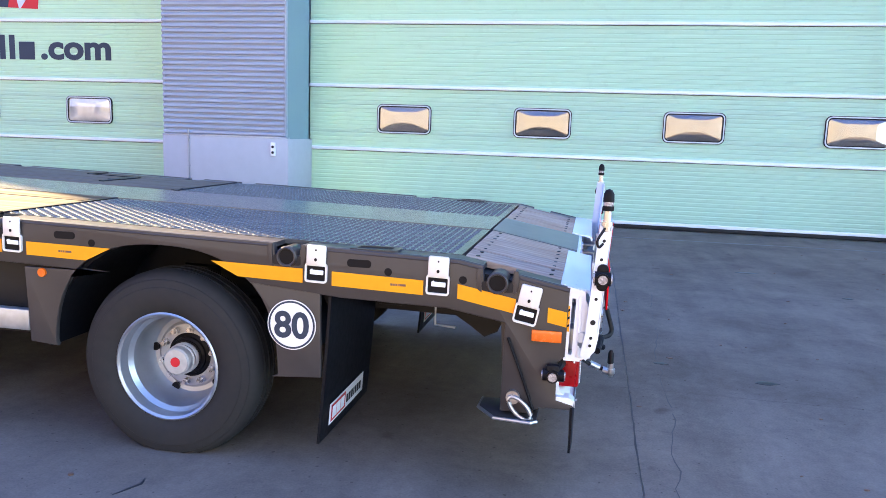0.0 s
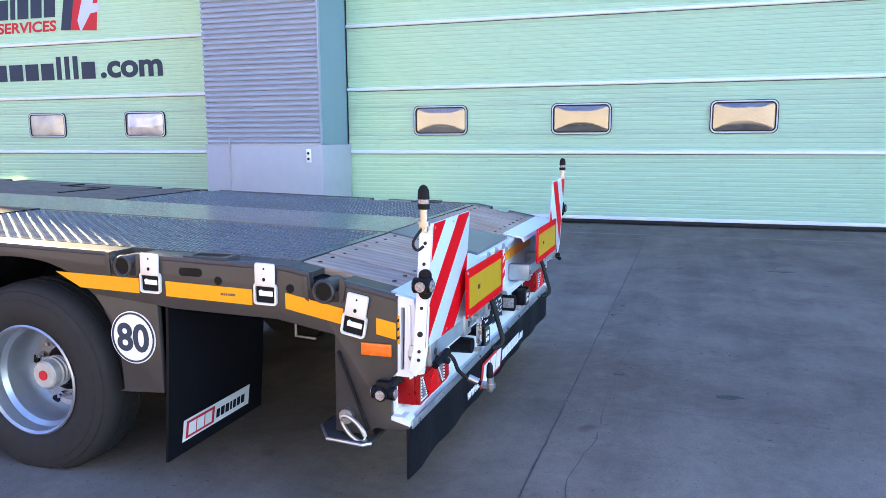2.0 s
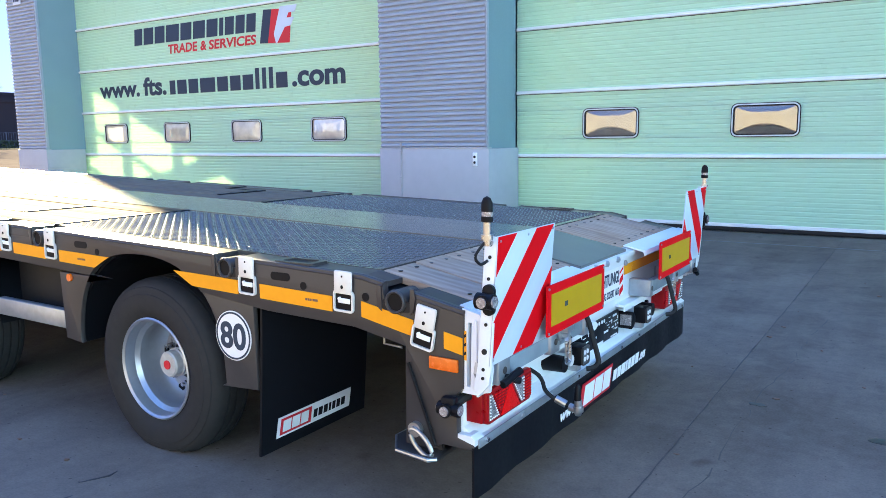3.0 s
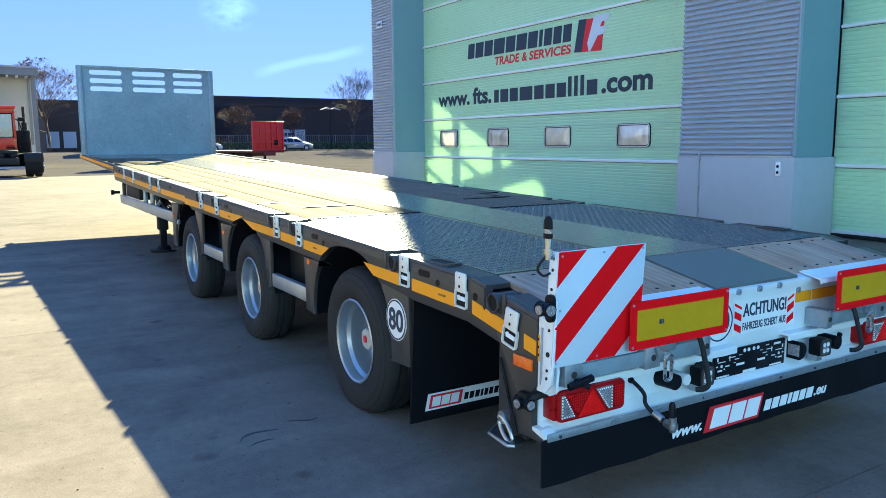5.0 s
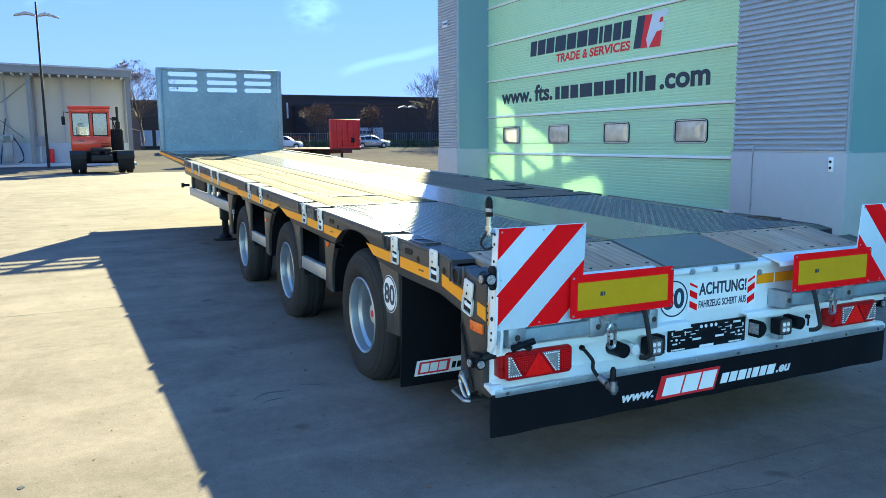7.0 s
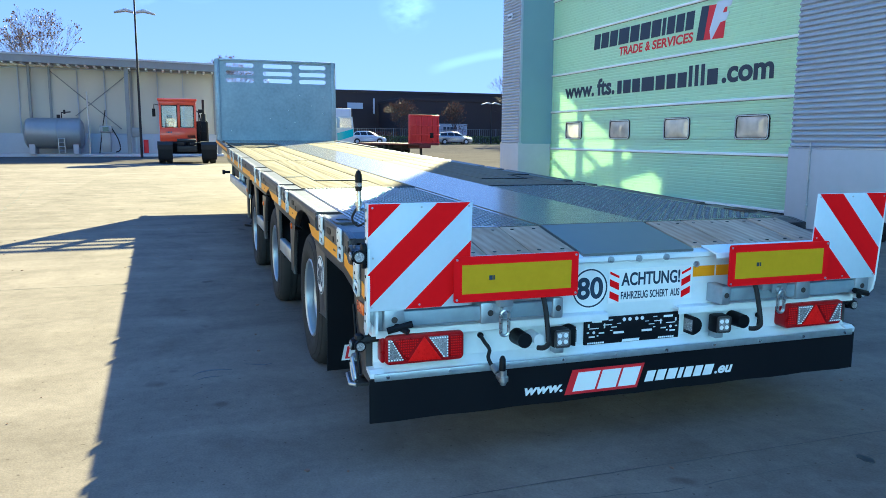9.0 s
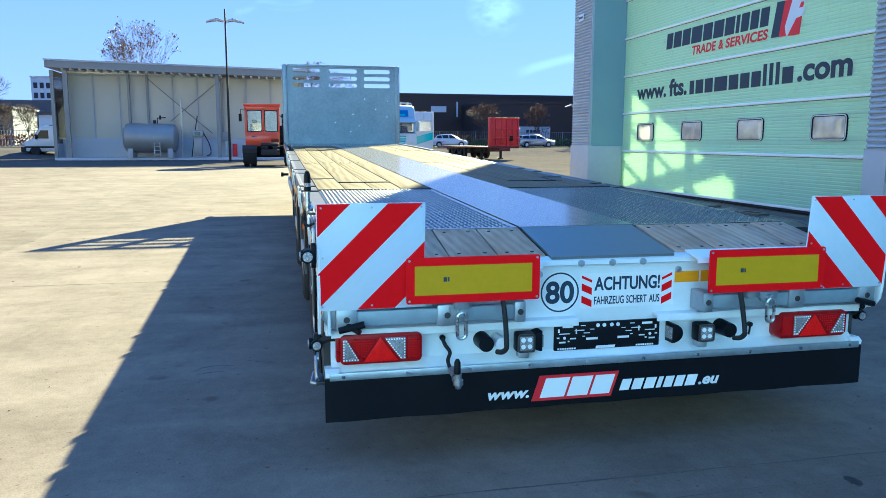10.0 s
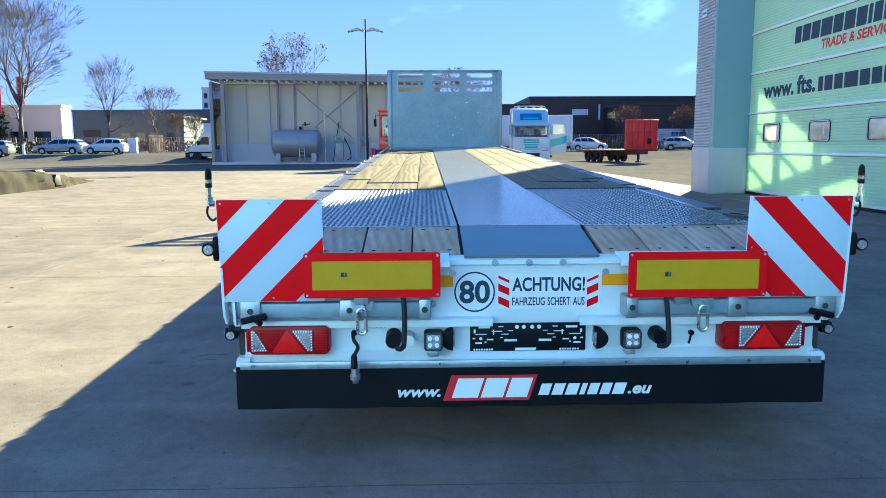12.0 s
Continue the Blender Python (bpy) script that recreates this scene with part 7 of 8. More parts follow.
piece("mirror", lambda b: (pipe(b, [(-1.5, -1.4, 3.2), (-1.45, -1.68, 3.25), (-1.45, -1.7, 2.9)], 0.025), box(b, -1.5, -1.42, -1.8, -1.62, 2.55, 3.0, 0.02)), "black", tug)

# ---- truck with its door open ----
truck = thing("truck", "white and blue lorry with a high cab and its door open", "truck", (-52, 7.3, 0))
truck.scale = (1.1, 1.1, 1.1)
bm = bmesh.new()
prism(bm, [(-2.2, 0.6), (0.0, 0.6), (0.06, 1.2), (0.02, 1.72), (-0.02, 1.80), (-2.2, 1.80)], "y", -1.22, 1.22, 0.06)
tcab = part("cab", bm, "cabwhite", truck, "white lorry cab")
for y in (-1.2, 1.08):
    piece("pillar", lambda q: prism(q, [(-0.04, 1.78), (0.02, 1.78), (-0.16, 2.64), (-0.28, 2.64)], "y", y, y + 0.12, 0.02), "cabblue", tcab)
piece("back_wall", lambda q: box(q, -2.2, -2.0, -1.2, 1.2, 1.78, 2.66), "cabwhite", tcab)
for y in (-1.2, 1.12):
    piece("side_wall", lambda q: box(q, -2.0, -1.15, y, y + 0.08, 1.78, 2.66), "cabwhite", tcab)
bm = bmesh.new()
prism(bm, [(-2.2, 2.62), (-0.14, 2.62), (-0.20, 2.86), (-0.42, 3.30), (-0.75, 3.58), (-1.3, 3.72), (-2.2, 3.74)], "y", -1.2, 1.2, 0.12)
part("cab_roof", bm, "cabblue", tcab, "blue high roof of the cab")
bm = bmesh.new()
prism(bm, [(-0.01, 1.82), (0.005, 1.82), (-0.17, 2.6), (-0.185, 2.6)], "y", -1.08, 1.08)
part("windscreen", bm, "cabpane", tcab)
piece("dashboard", lambda q: box(q, -0.5, -0.08, -1.05, 1.05, 1.78, 1.95, 0.05), "black", tcab)
for y in (-0.6, 0.6):
    piece("cab_seat", lambda q: box(q, -1.3, -1.1, y - 0.25, y + 0.25, 1.6, 2.45, 0.06), "under", tcab)
piece("curtain", lambda q: prism(q, [(-0.75 + 1.5 * k / 12, 2.42 + 0.12 * math.sin(math.pi * k / 12)) for k in range(13)] + [(0.75, 2.22), (0.4, 2.30), (0.0, 2.33), (-0.4, 2.30), (-0.75, 2.22)], "x", -0.26, -0.25), "cream", tcab, "pale pelmet with a dark print")
piece("pelmet_print", lambda q: bars(q, [0.09, 0.1, 0.07, 0.1, 0.09], -0.29, 2.36, 0.09, 0.03, on_rear(0, 0, -0.249)), "letter", tcab)
bm = bmesh.new()
prism(bm, [(-0.24, 2.90), (-0.20, 2.90), (-0.42, 3.34), (-0.46, 3.34)], "y", -0.72, 0.72)
sign = part("roof_sign", bm, "blue", tcab, "blue roof sign")
piece("sign_bar", lambda q: prism(q, [(-0.215, 2.95), (-0.195, 2.95), (-0.26, 3.08), (-0.28, 3.08)], "y", -0.5, 0.5), "teal", tcab)
piece("roof_bar", lambda q: pipe(q, [(-0.95, -1.05, 3.66), (-0.82, -1.0, 3.80), (-0.80, 0.0, 3.84), (-0.82, 1.0, 3.80), (-0.95, 1.05, 3.66)], 0.04), "chrome", tcab, "bright roof lamp bar")
for y in (-0.75, -0.27, 0.27, 0.75):
    piece("roof_lamp", lambda q: rod(q, (-0.84, y, 3.78), (-0.72, y, 3.78), 0.10, 14), "lens_clear", tcab)
piece("visor", lambda q: prism(q, [(-0.16, 2.58), (0.12, 2.50), (0.14, 2.56), (-0.14, 2.80)], "y", -1.16, 1.16, 0.02), "cabblue", tcab, "blue sun visor")
piece("front_panel", lambda q: prism(q, rrect(-0.72, 0.72, 1.05, 1.74, 0.08), "x", 0.05, 0.085), "cabwhite", tcab)
for k, w in enumerate((0.42, 0.47, 0.52, 0.52)):
    piece("grille_bar", lambda q: box(q, 0.08, 0.115, -w, w, 1.08 + 0.16 * k, 1.18 + 0.16 * k, 0.015), "teal", tcab)
for y in (-0.8, 0.1):
    piece("wiper", lambda q: rod(q, (0.03, y, 1.84), (0.0, y + 0.5, 1.98), 0.02, 6), "black", tcab)
piece("bumper", lambda q: prism(q, [(-1.1, 0.30), (0.10, 0.30), (0.18, 0.42), (0.16, 0.86), (0.05, 0.96), (-1.1, 0.96)], "y", -1.22, 1.22, 0.05), "cabwhite", tcab)
piece("bumper_grille", lambda q: box(q, 0.15, 0.19, -0.55, 0.55, 0.46, 0.74, 0.02), "black", tcab)
for y in (-0.92, 0.92):
    piece("headlamp", lambda q: prism(q, [(y - 0.2, 0.86), (y + 0.2, 0.86), (y + 0.22, 1.06), (y - 0.18, 1.0)], "x", 0.03, 0.15, 0.02), "lens_clear", tcab)
    piece("mirror", lambda q: (box(q, -0.30, -0.12, y * 1.48 - 0.1, y * 1.48 + 0.1, 1.95, 2.60, 0.05), pipe(q, [(-0.2, y * 1.3, 2.6), (-0.2, y * 1.48, 2.62)], 0.03)), "cabblue", tcab, "blue backed mirror")
for y in (-1.27, 1.2):
    piece("corner_deflector", lambda q: prism(q, [(-0.35, 1.0), (0.0, 1.0), (-0.06, 1.78), (-0.35, 1.78)], "y", y, y + 0.07, 0.02), "cabblue", tcab)
for x in (-0.9, -4.6):
    for y in (-1.1, 1.1):
        bm = bmesh.new()
        lathe(bm, [(-0.14, 0.3), (-0.15, 0.46), (-0.11, 0.51), (0.11, 0.51), (0.15, 0.46), (0.14, 0.3), (0.1, 0.28), (0.1, 0.001)], "y", 24)
        bmesh.ops.translate(bm, vec=(x, y, 0.51), verts=bm.verts)
        part("wheel", bm, "tyre", truck)
piece("chassis", lambda b: box(b, -6.0, -2.2, -0.5, 0.5, 0.6, 0.95), "under", truck)
bm = bmesh.new()
holed(bm, [(1.25, 0.75), (2.46, 0.70), (2.5, 1.9), (2.42, 2.70), (1.50, 2.74), (1.25, 2.0)], [[(1.38, 1.98), (2.38, 1.98), (2.32, 2.60), (1.56, 2.60)]], "x", -0.75, -0.67)
tdoor = part("open_door", bm, "cabwhite", truck, "open white cab door with teal band", smooth=False)
piece("door_band", lambda q: prism(q, [(1.26, 1.05), (2.46, 1.40), (2.48, 1.90), (1.27, 1.58)], "x", -0.669, -0.662), "teal", tdoor, "teal band on the door")
piece("door_glass", lambda q: prism(q, [(1.36, 1.96), (2.40, 1.96), (2.34, 2.62), (1.55, 2.62)], "x", -0.715, -0.705), "cabpane", tdoor)
piece("door_step", lambda q: box(q, -0.9, -0.5, 1.22, 1.5, 0.45, 0.6, 0.03), "black", truck)

# ---- pale box body parked behind the lorry ----
swap = thing("box_trailer", "pale grey box trailer body parked behind the lorry", "trailer", (-86, 12.6, 0.7))
piece("body", lambda b: box(b, -1.3, 1.2, -4.05, 4.1, 0.6, 4.15, 0.05), "office", swap)
for k in range(9):
    piece("rib", lambda b: box(b, 1.2, 1.24, -3.9 + 0.97 * k, -3.86 + 0.97 * k, 0.7, 4.05), "office", swap)
piece("chassis", lambda b: box(b, -0.9, 0.9, -3.9, 3.9, 0.4, 0.6), "under", swap)
for y in (-2.6, -1.4, 2.9):
    bm = bmesh.new()
    lathe(bm, [(-0.2, 0.3), (-0.2, 0.46), (0.2, 0.46), (0.2, 0.3), (0.15, 0.001)], "x", 20)
    bmesh.ops.translate(bm, vec=(0.9, y, 0.46), verts=bm.verts)
    part("wheel", bm, "tyre", swap)

# ---- flat trailer with a red headboard ----
cont = thing("flatbed_trailer", "dark red flatbed trailer with a tall red headboard", "trailer", (-54.3, 16.05, 0), turn=9.6)
bm = bmesh.new()
box(bm, -0.3, 0.0, -1.28, 1.28, 1.0, 3.25, 0.03)
cbody = part("headboard", bm, "container", cont, "red ribbed headboard")
for k in range(6):
    y = -1.2 + k * 0.48
    piece("rib", lambda b: box(b, 0.0, 0.07, y - 0.05, y + 0.05, 1.05, 3.2, 0.01), "container", cbody)
for z in (1.1, 1.7, 2.4, 3.2):
    piece("cross_rail", lambda b: box(b, 0.0, 0.09, -1.3, 1.3, z - 0.05, z + 0.05, 0.01), "container", cbody)
piece("bracket", lambda b: box(b, 0.0, 0.1, 0.45, 0.75, 1.45, 1.85, 0.02), "black", cbody)
piece("axle_frame", lambda b: (box(b, -9.2, -4.6, -0.95, 0.95, 0.45, 0.88, 0.04), box(b, -4.6, -2.0, -0.6, 0.6, 0.6, 0.9, 0.03)), "under", cont)
piece("bed", lambda b: (box(b, -10.6, 0.1, -0.5, 0.5, 0.65, 0.9, 0.02), box(b, -10.6, 0.1, -1.27, 1.27, 0.88, 1.03, 0.02)), "darkred", cont, "dark red chassis bed")
for x in (-5.5, -6.8, -8.1):
    for y in (-1.05, 1.05):
        bm = bmesh.new()
        lathe(bm, [(-0.14, 0.28), (-0.15, 0.44), (-0.11, 0.5), (0.11, 0.5), (0.15, 0.44), (0.14, 0.28), (0.1, 0.001)], "y", 24)
        bmesh.ops.translate(bm, vec=(x, y, 0.5), verts=bm.verts)
        part("wheel", bm, "tyre", cont)
for y in (-0.85, 0.85):
    piece("leg", lambda b: (box(b, -2.4, -2.25, y - 0.08, y + 0.08, 0.1, 0.8), box(b, -2.5, -2.15, y - 0.15, y + 0.15, 0.0, 0.1)), "under", cont)


# ---- cars ----
def car(x, y, turn, paint, label, estate=0.0, s=1.0):
    """Rounded hatchback or estate: lower body with wheel arches, a cabin that narrows to the roof."""
    c = thing("car", label, "car", (x, y, ground_z(x, y)), "parked cars", turn=turn)
    L, W, rear = 2.1 * s, 0.88 * s, 0.28 * estate
    hubs = (-1.28 * s, 1.3 * s)

    def arch(h, n=9):
        return [(h + 0.36 * math.cos(a), 0.315 + 0.36 * math.sin(a)) for a in np.linspace(math.radians(-12), math.radians(192), n)]
    bm = bmesh.new()
    prism(bm, [(-L + 0.12, 0.24)] + arch(hubs[0])[::-1] + arch(hubs[1])[::-1] + [(L - 0.14, 0.24), (L - 0.02, 0.36), (L, 0.52), (L - 0.08, 0.68), (L - 0.35, 0.82), (1.3 * s, 0.92), (0.95 * s, 0.97), (-1.5 * s, 1.03), (-L + 0.16, 1.02), (-L + 0.03, 0.86), (-L, 0.62), (-L + 0.03, 0.36)], "y", -W, W, 0.06)
    part("body", bm, paint, c)
    bm = bmesh.new()
    box(bm, -L + 0.15, L - 0.15, -W + 0.12, W - 0.12, 0.2, 0.7)
    part("underside", bm, "under", c)
    low = [(-L + 0.22 - 0.5 * rear, 0.98), (-1.72 * s - rear * 0.4, 1.18), (-1.5 * s - rear, 1.40), (-1.1 * s, 1.49), (-0.4 * s, 1.53), (0.15 * s, 1.49), (0.42 * s, 1.40), (1.12 * s, 0.95)]

    def cabin(bm, pts, half, out=0.0):
        """Loft of a side outline whose half width falls towards the roof."""
        at = lambda z: half - 0.30 * max(0.0, z - 0.95) + out
        va = [bm.verts.new((px, -at(pz), pz)) for px, pz in pts]
        vb = [bm.verts.new((px, at(pz), pz)) for px, pz in pts]
        bm.faces.new(va)
        bm.faces.new(vb[::-1])
        for i in range(len(pts)):
            j = (i + 1) % len(pts)
            bm.faces.new((va[j], va[i], vb[i], vb[j]))
        bmesh.ops.recalc_face_normals(bm, faces=bm.faces)
    bm = bmesh.new()
    cabin(bm, low, W - 0.06)
    bmesh.ops.bevel(bm, geom=[e for e in bm.edges if abs(e.verts[0].co.y - e.verts[1].co.y) < 0.2], offset=0.05, segments=2, affect="EDGES", profile=0.5)
    part("cabin", bm, paint, c)
    panes = ([(-1.62 * s - rear * 0.6, 1.06), (-1.46 * s - rear, 1.34), (-1.02 * s, 1.40), (-0.92 * s, 1.04)], [(-0.86 * s, 1.04), (-0.94 * s, 1.405), (-0.22 * s, 1.43), (-0.16 * s, 1.03)], [(-0.08 * s, 1.03), (-0.14 * s, 1.43), (0.2 * s, 1.40), (0.86 * s, 1.02)])
    for sy in (-1, 1):
        at = lambda z: sy * (W - 0.06 - 0.30 * max(0.0, z - 0.95) + 0.008)
        for pts in panes:
            bm = bmesh.new()
            va = [bm.verts.new((px, at(pz), pz)) for px, pz in pts]
            vb = [bm.verts.new((px, at(pz) - sy * 0.03, pz)) for px, pz in pts]
            bm.faces.new(va)
            bm.faces.new(vb[::-1])
            for i in range(4):
                bm.faces.new((va[i], vb[i], vb[(i + 1) % 4], va[(i + 1) % 4]))
            bmesh.ops.recalc_face_normals(bm, faces=bm.faces)
            part("side_window", bm, "glass", c)
        piece("sill_trim", lambda b: box(b, hubs[0] + 0.4, hubs[1] - 0.4, *sorted((sy * (W - 0.02), sy * (W + 0.008))), 0.24, 0.33, 0.01), "under", c)
        piece("wing_mirror", lambda b: box(b, 0.72 * s, 0.84 * s, *sorted((sy * (W - 0.06), sy * (W + 0.14))), 1.0, 1.12, 0.03), paint, c)
        for wx in hubs:
            bm = bmesh.new()
            lathe(bm, [(-0.1, 0.2), (-0.1, 0.29), (-0.07, 0.315), (0.07, 0.315), (0.1, 0.29), (0.1, 0.2)], "y", 20)
            bmesh.ops.translate(bm, vec=(wx, sy * (W - 0.1), 0.315), verts=bm.verts)
            w = part("wheel", bm, "tyre", c)
            bm = bmesh.new()
            rod(bm, (wx, sy * (W - 0.16), 0.315), (wx, sy * (W - 0.005), 0.315), 0.19, 16)
            part("rim", bm, "hub", w)
    for name, (x0, z0), (x1, z1) in (("windscreen", (0.5 * s, 1.36), (1.06 * s, 1.0)), ("rear_window", (-1.56 * s - rear, 1.36), (-1.76 * s - rear * 0.45, 1.16))):
        d = 0.014 if x0 > 0 else -0.014
        wa, wb = W - 0.16 - 0.30 * (z0 - 0.95), W - 0.16 - 0.30 * (z1 - 0.95)
        bm = bmesh.new()
        a, b, e, f = [bm.verts.new(v) for v in ((x0 + d, -wa, z0), (x0 + d, wa, z0), (x1 + d, wb, z1), (x1 + d, -wb, z1))]
        g = bmesh.ops.extrude_face_region(bm, geom=[bm.faces.new((a, b, e, f))])
        bmesh.ops.translate(bm, vec=(-d * 2, 0, -0.01), verts=[v for v in g["geom"] if isinstance(v, bmesh.types.BMVert)])
        bmesh.ops.recalc_face_normals(bm, faces=bm.faces)
        part(name, bm, "glass", c)
    for sy in (-1, 1):
        piece("tail_light", lambda b: box(b, -L - 0.01, -L + 0.14, sy * 0.72 * s - 0.12, sy * 0.72 * s + 0.12, 0.78, 0.95, 0.03), "lens_red", c)
        piece("head_light", lambda b: box(b, L - 0.36, L - 0.06, sy * 0.68 * s - 0.16, sy * 0.68 * s + 0.16, 0.62, 0.76, 0.04), "lens_clear", c)
    piece("number_plate", lambda b: box(b, -L - 0.012, -L + 0.03, -0.26, 0.26, 0.55, 0.66, 0.004), "letter_white", c)
    return c


car(-73, -36.4, -88, "carsilver", "silver hatchback parked by the verge", 0.6, 1.12)
car(-72, -31.6, -86, "carwhite", "white hatchback parked by the verge", 0.5, 0.93)
car(-70, -41.8, -84, "carsilver", "silver estate car parked under the bare tree", 1.0)
car(-84, 18.5, 78, "carwhite", "white saloon parked behind the red trailer")
car(-86, 29.8, 85, "carsilver", "silver people carrier parked by the fence", 1.0, 1.05)

van = thing("van", "white panel van parked beside the shed", "van", (-69, -19.8, 0.1), turn=-91)
bm = bmesh.new()
prism(bm, [(-2.9, 0.4), (-2.9, 2.55), (0.9, 2.6), (1.35, 2.4), (1.95, 1.45), (2.65, 1.2), (2.8, 0.9), (2.8, 0.4)], "y", -0.98, 0.98, 0.07)
part("body", bm, "carwhite", van)
piece("bumper", lambda b: box(b, 2.45, 2.9, -1.0, 1.0, 0.36, 0.80, 0.06), "under", van)
piece("grille", lambda b: box(b, 2.74, 2.84, -0.5, 0.5, 0.86, 1.08, 0.02), "black", van)
piece("windscreen", lambda b: prism(b, [(1.42, 2.33), (1.46, 2.33), (1.98, 1.5), (1.94, 1.5)], "y", -0.85, 0.85), "glass", van)
for sy in (-1, 1):
    piece("side_window", lambda b: prism(b, [(0.65, 1.5), (0.65, 2.2), (1.25, 2.2), (1.75, 1.5)], "y", *sorted((sy * 0.975, sy * 0.99))), "glass", van)
    piece("head_light", lambda b: box(b, 2.5, 2.82, *sorted((sy * 0.62, sy * 0.985)), 0.88, 1.14, 0.03), "lens_clear", van)
    piece("wing_mirror", lambda b: box(b, 1.55, 1.68, *sorted((sy * 0.98, sy * 1.2)), 1.45, 1.85, 0.03), "black", van)
    piece("wheel_arch", lambda b: prism(b, [(1.75 + 0.48 * math.cos(a), 0.36 + 0.44 * math.sin(a)) for a in np.linspace(0, math.pi, 13)], "y", *sorted((sy * 0.9, sy * 0.995))), "under", van)
    piece("trim", lambda b: box(b, -2.8, 2.6, *sorted((sy * 0.975, sy * 1.0)), 0.7, 0.85), "black", van)
    for wx in (-1.9, 1.75):
        bm = bmesh.new()
        lathe(bm, [(-0.11, 0.2), (-0.11, 0.32), (-0.08, 0.35), (0.08, 0.35), (0.11, 0.32), (0.11, 0.2), (0.09, 0.001)], "y", 20)
        bmesh.ops.translate(bm, vec=(wx, sy * 0.93, 0.35), verts=bm.verts)
        part("wheel", bm, "tyre", van)


# ---- far buildings ----
def block(name, label, x0, x1, y0, y1, h, material, wins=(), z0=0.5, roof=None, win_mat="glass"):
    b = thing(name, label, "building")
    bm = bmesh.new()
    box(bm, x0, x1, y0, y1, 0, h)
    part("wall", bm, material, b, smooth=False)
    bm = bmesh.new()
    box(bm, x0 - 0.15, x1 + 0.15, y0 - 0.15, y1 + 0.15, h, h + 0.35)
    part("roof", bm, roof or material, b)
    for y, z, w, hh in wins:
        bm = bmesh.new()
        box(bm, x1, x1 + 0.06, y, y + w, z, z + hh)
        part("window", bm, win_mat, b)
    return b


block("warehouse", "long dark clad warehouse with a flat roof", -150, -112, 15.5, 110, 8.35, "dark_facade", [(21.9, 5.9, 2.4, 0.9), (25.9, 5.2, 0.25, 2.3)], win_mat="office")
block("warehouse", "lower dark clad wing beside the warehouse", -152, -113, 0, 15.3, 7.3, "dark_facade", [(3 + 2.1 * k, 1.2, 1.6, 2.2) for k in range(4)], win_mat="office")
annex = block("warehouse", "lower dark warehouse wing with a pale gate", -111.8, -100, 26.8, 80, 6.7, "dark_facade", [(31.2, 0.8, 5.6, 2.75)], win_mat="plinth")
piece("sign_bars", lambda b: bars(b, [0.45, 0.4, 0.5, 0.4], 33.2, 2.6, 0.5, 0.1, on_rear(0, 0, -99.93)), "letter", annex)
block("brick_building", "low brown building behind the bare trees", -150, -125, -8, 2, 9.0, "brown_facade", [(-7 + 2.2 * k, 2, 1.5, 1.8) for k in range(4)])
block("low_building", "low brown grey building with small windows", -112, -104, -6.5, 4.5, 5.2, "brown_facade", [(-6 + 1.9 * k, 1.6, 1.3, 1.6) for k in range(5)], roof="brown_facade")
tower = [(-65.4 + 1.6 * k, 2.2 + 2.7 * f, 1.0, 1.5) for f in range(6) for k in range(10)]
block("office_block", "pale multi-storey office block with rows of windows", -245, -225, -66, -50, 18.6, "office", tower)
block("grey_building", "low grey building behind the bare trees", -150, -133, -56, -43, 6.6, "slate", [(-54 + 2.6 * k, 2.4, 1.6, 1.6) for k in range(4)])
block("gatehouse", "small white gatehouse with a brown roof", -96, -91, -27.5, -22.2, 4.3, "office", [(-26.5, 1.6, 1.2, 1.6), (-24.5, 1.6, 1.2, 1.6)], roof="brown_facade")
block("blue_grey_hall", "long low grey hall in the distance", -175, -152, -71, -40, 8.6, "slate", [(-69 + 6 * k, 3.6, 3.5, 1.4) for k in range(4)], win_mat="dark_facade")
block("cream_hall", "cream low hall with a band of windows", -113, -110, -100, -53.5, 7.3, "ivory", [(-78 + 3.4 * k, 2.2, 2.4, 1.6) for k in range(7)])
bg = tagged(new("backdrop"), "low far hills and roofs on the horizon", "backdrop", kind="structure")
bm = bmesh.new()
rh = random.Random(5)
xs_ = list(range(-700, 701, 20))
prism(bm, [(y, 0) for y in (-700, 700)] + [(y, 9 + 5 * math.sin(y * 0.011) + 2.5 * rh.random()) for y in xs_[::-1]], "x", -482, -480)
part("ridge", bm, "brown_facade", bg)
# unseen wall, added for the panes to reflect and to bounce sun back
bm = bmesh.new()
box(bm, -50, 24, -34.5, -34, 0, 14.0)
opposite = part("wall_south", bm, "tan", None)
tagged(opposite, "plain tan wall added out of view to the south for reflections and bounce", "wall", kind="structure")
# unseen wall, added so sun bounces blue onto the trailer's shaded tail
bm = bmesh.new()
box(bm, 24, 24.5, -34.5, 8.2, 0, 13.0)
opposite = part("wall_east", bm, "pale", None)
tagged(opposite, "plain blue wall added out of view to the east to bounce light", "wall", kind="structure")


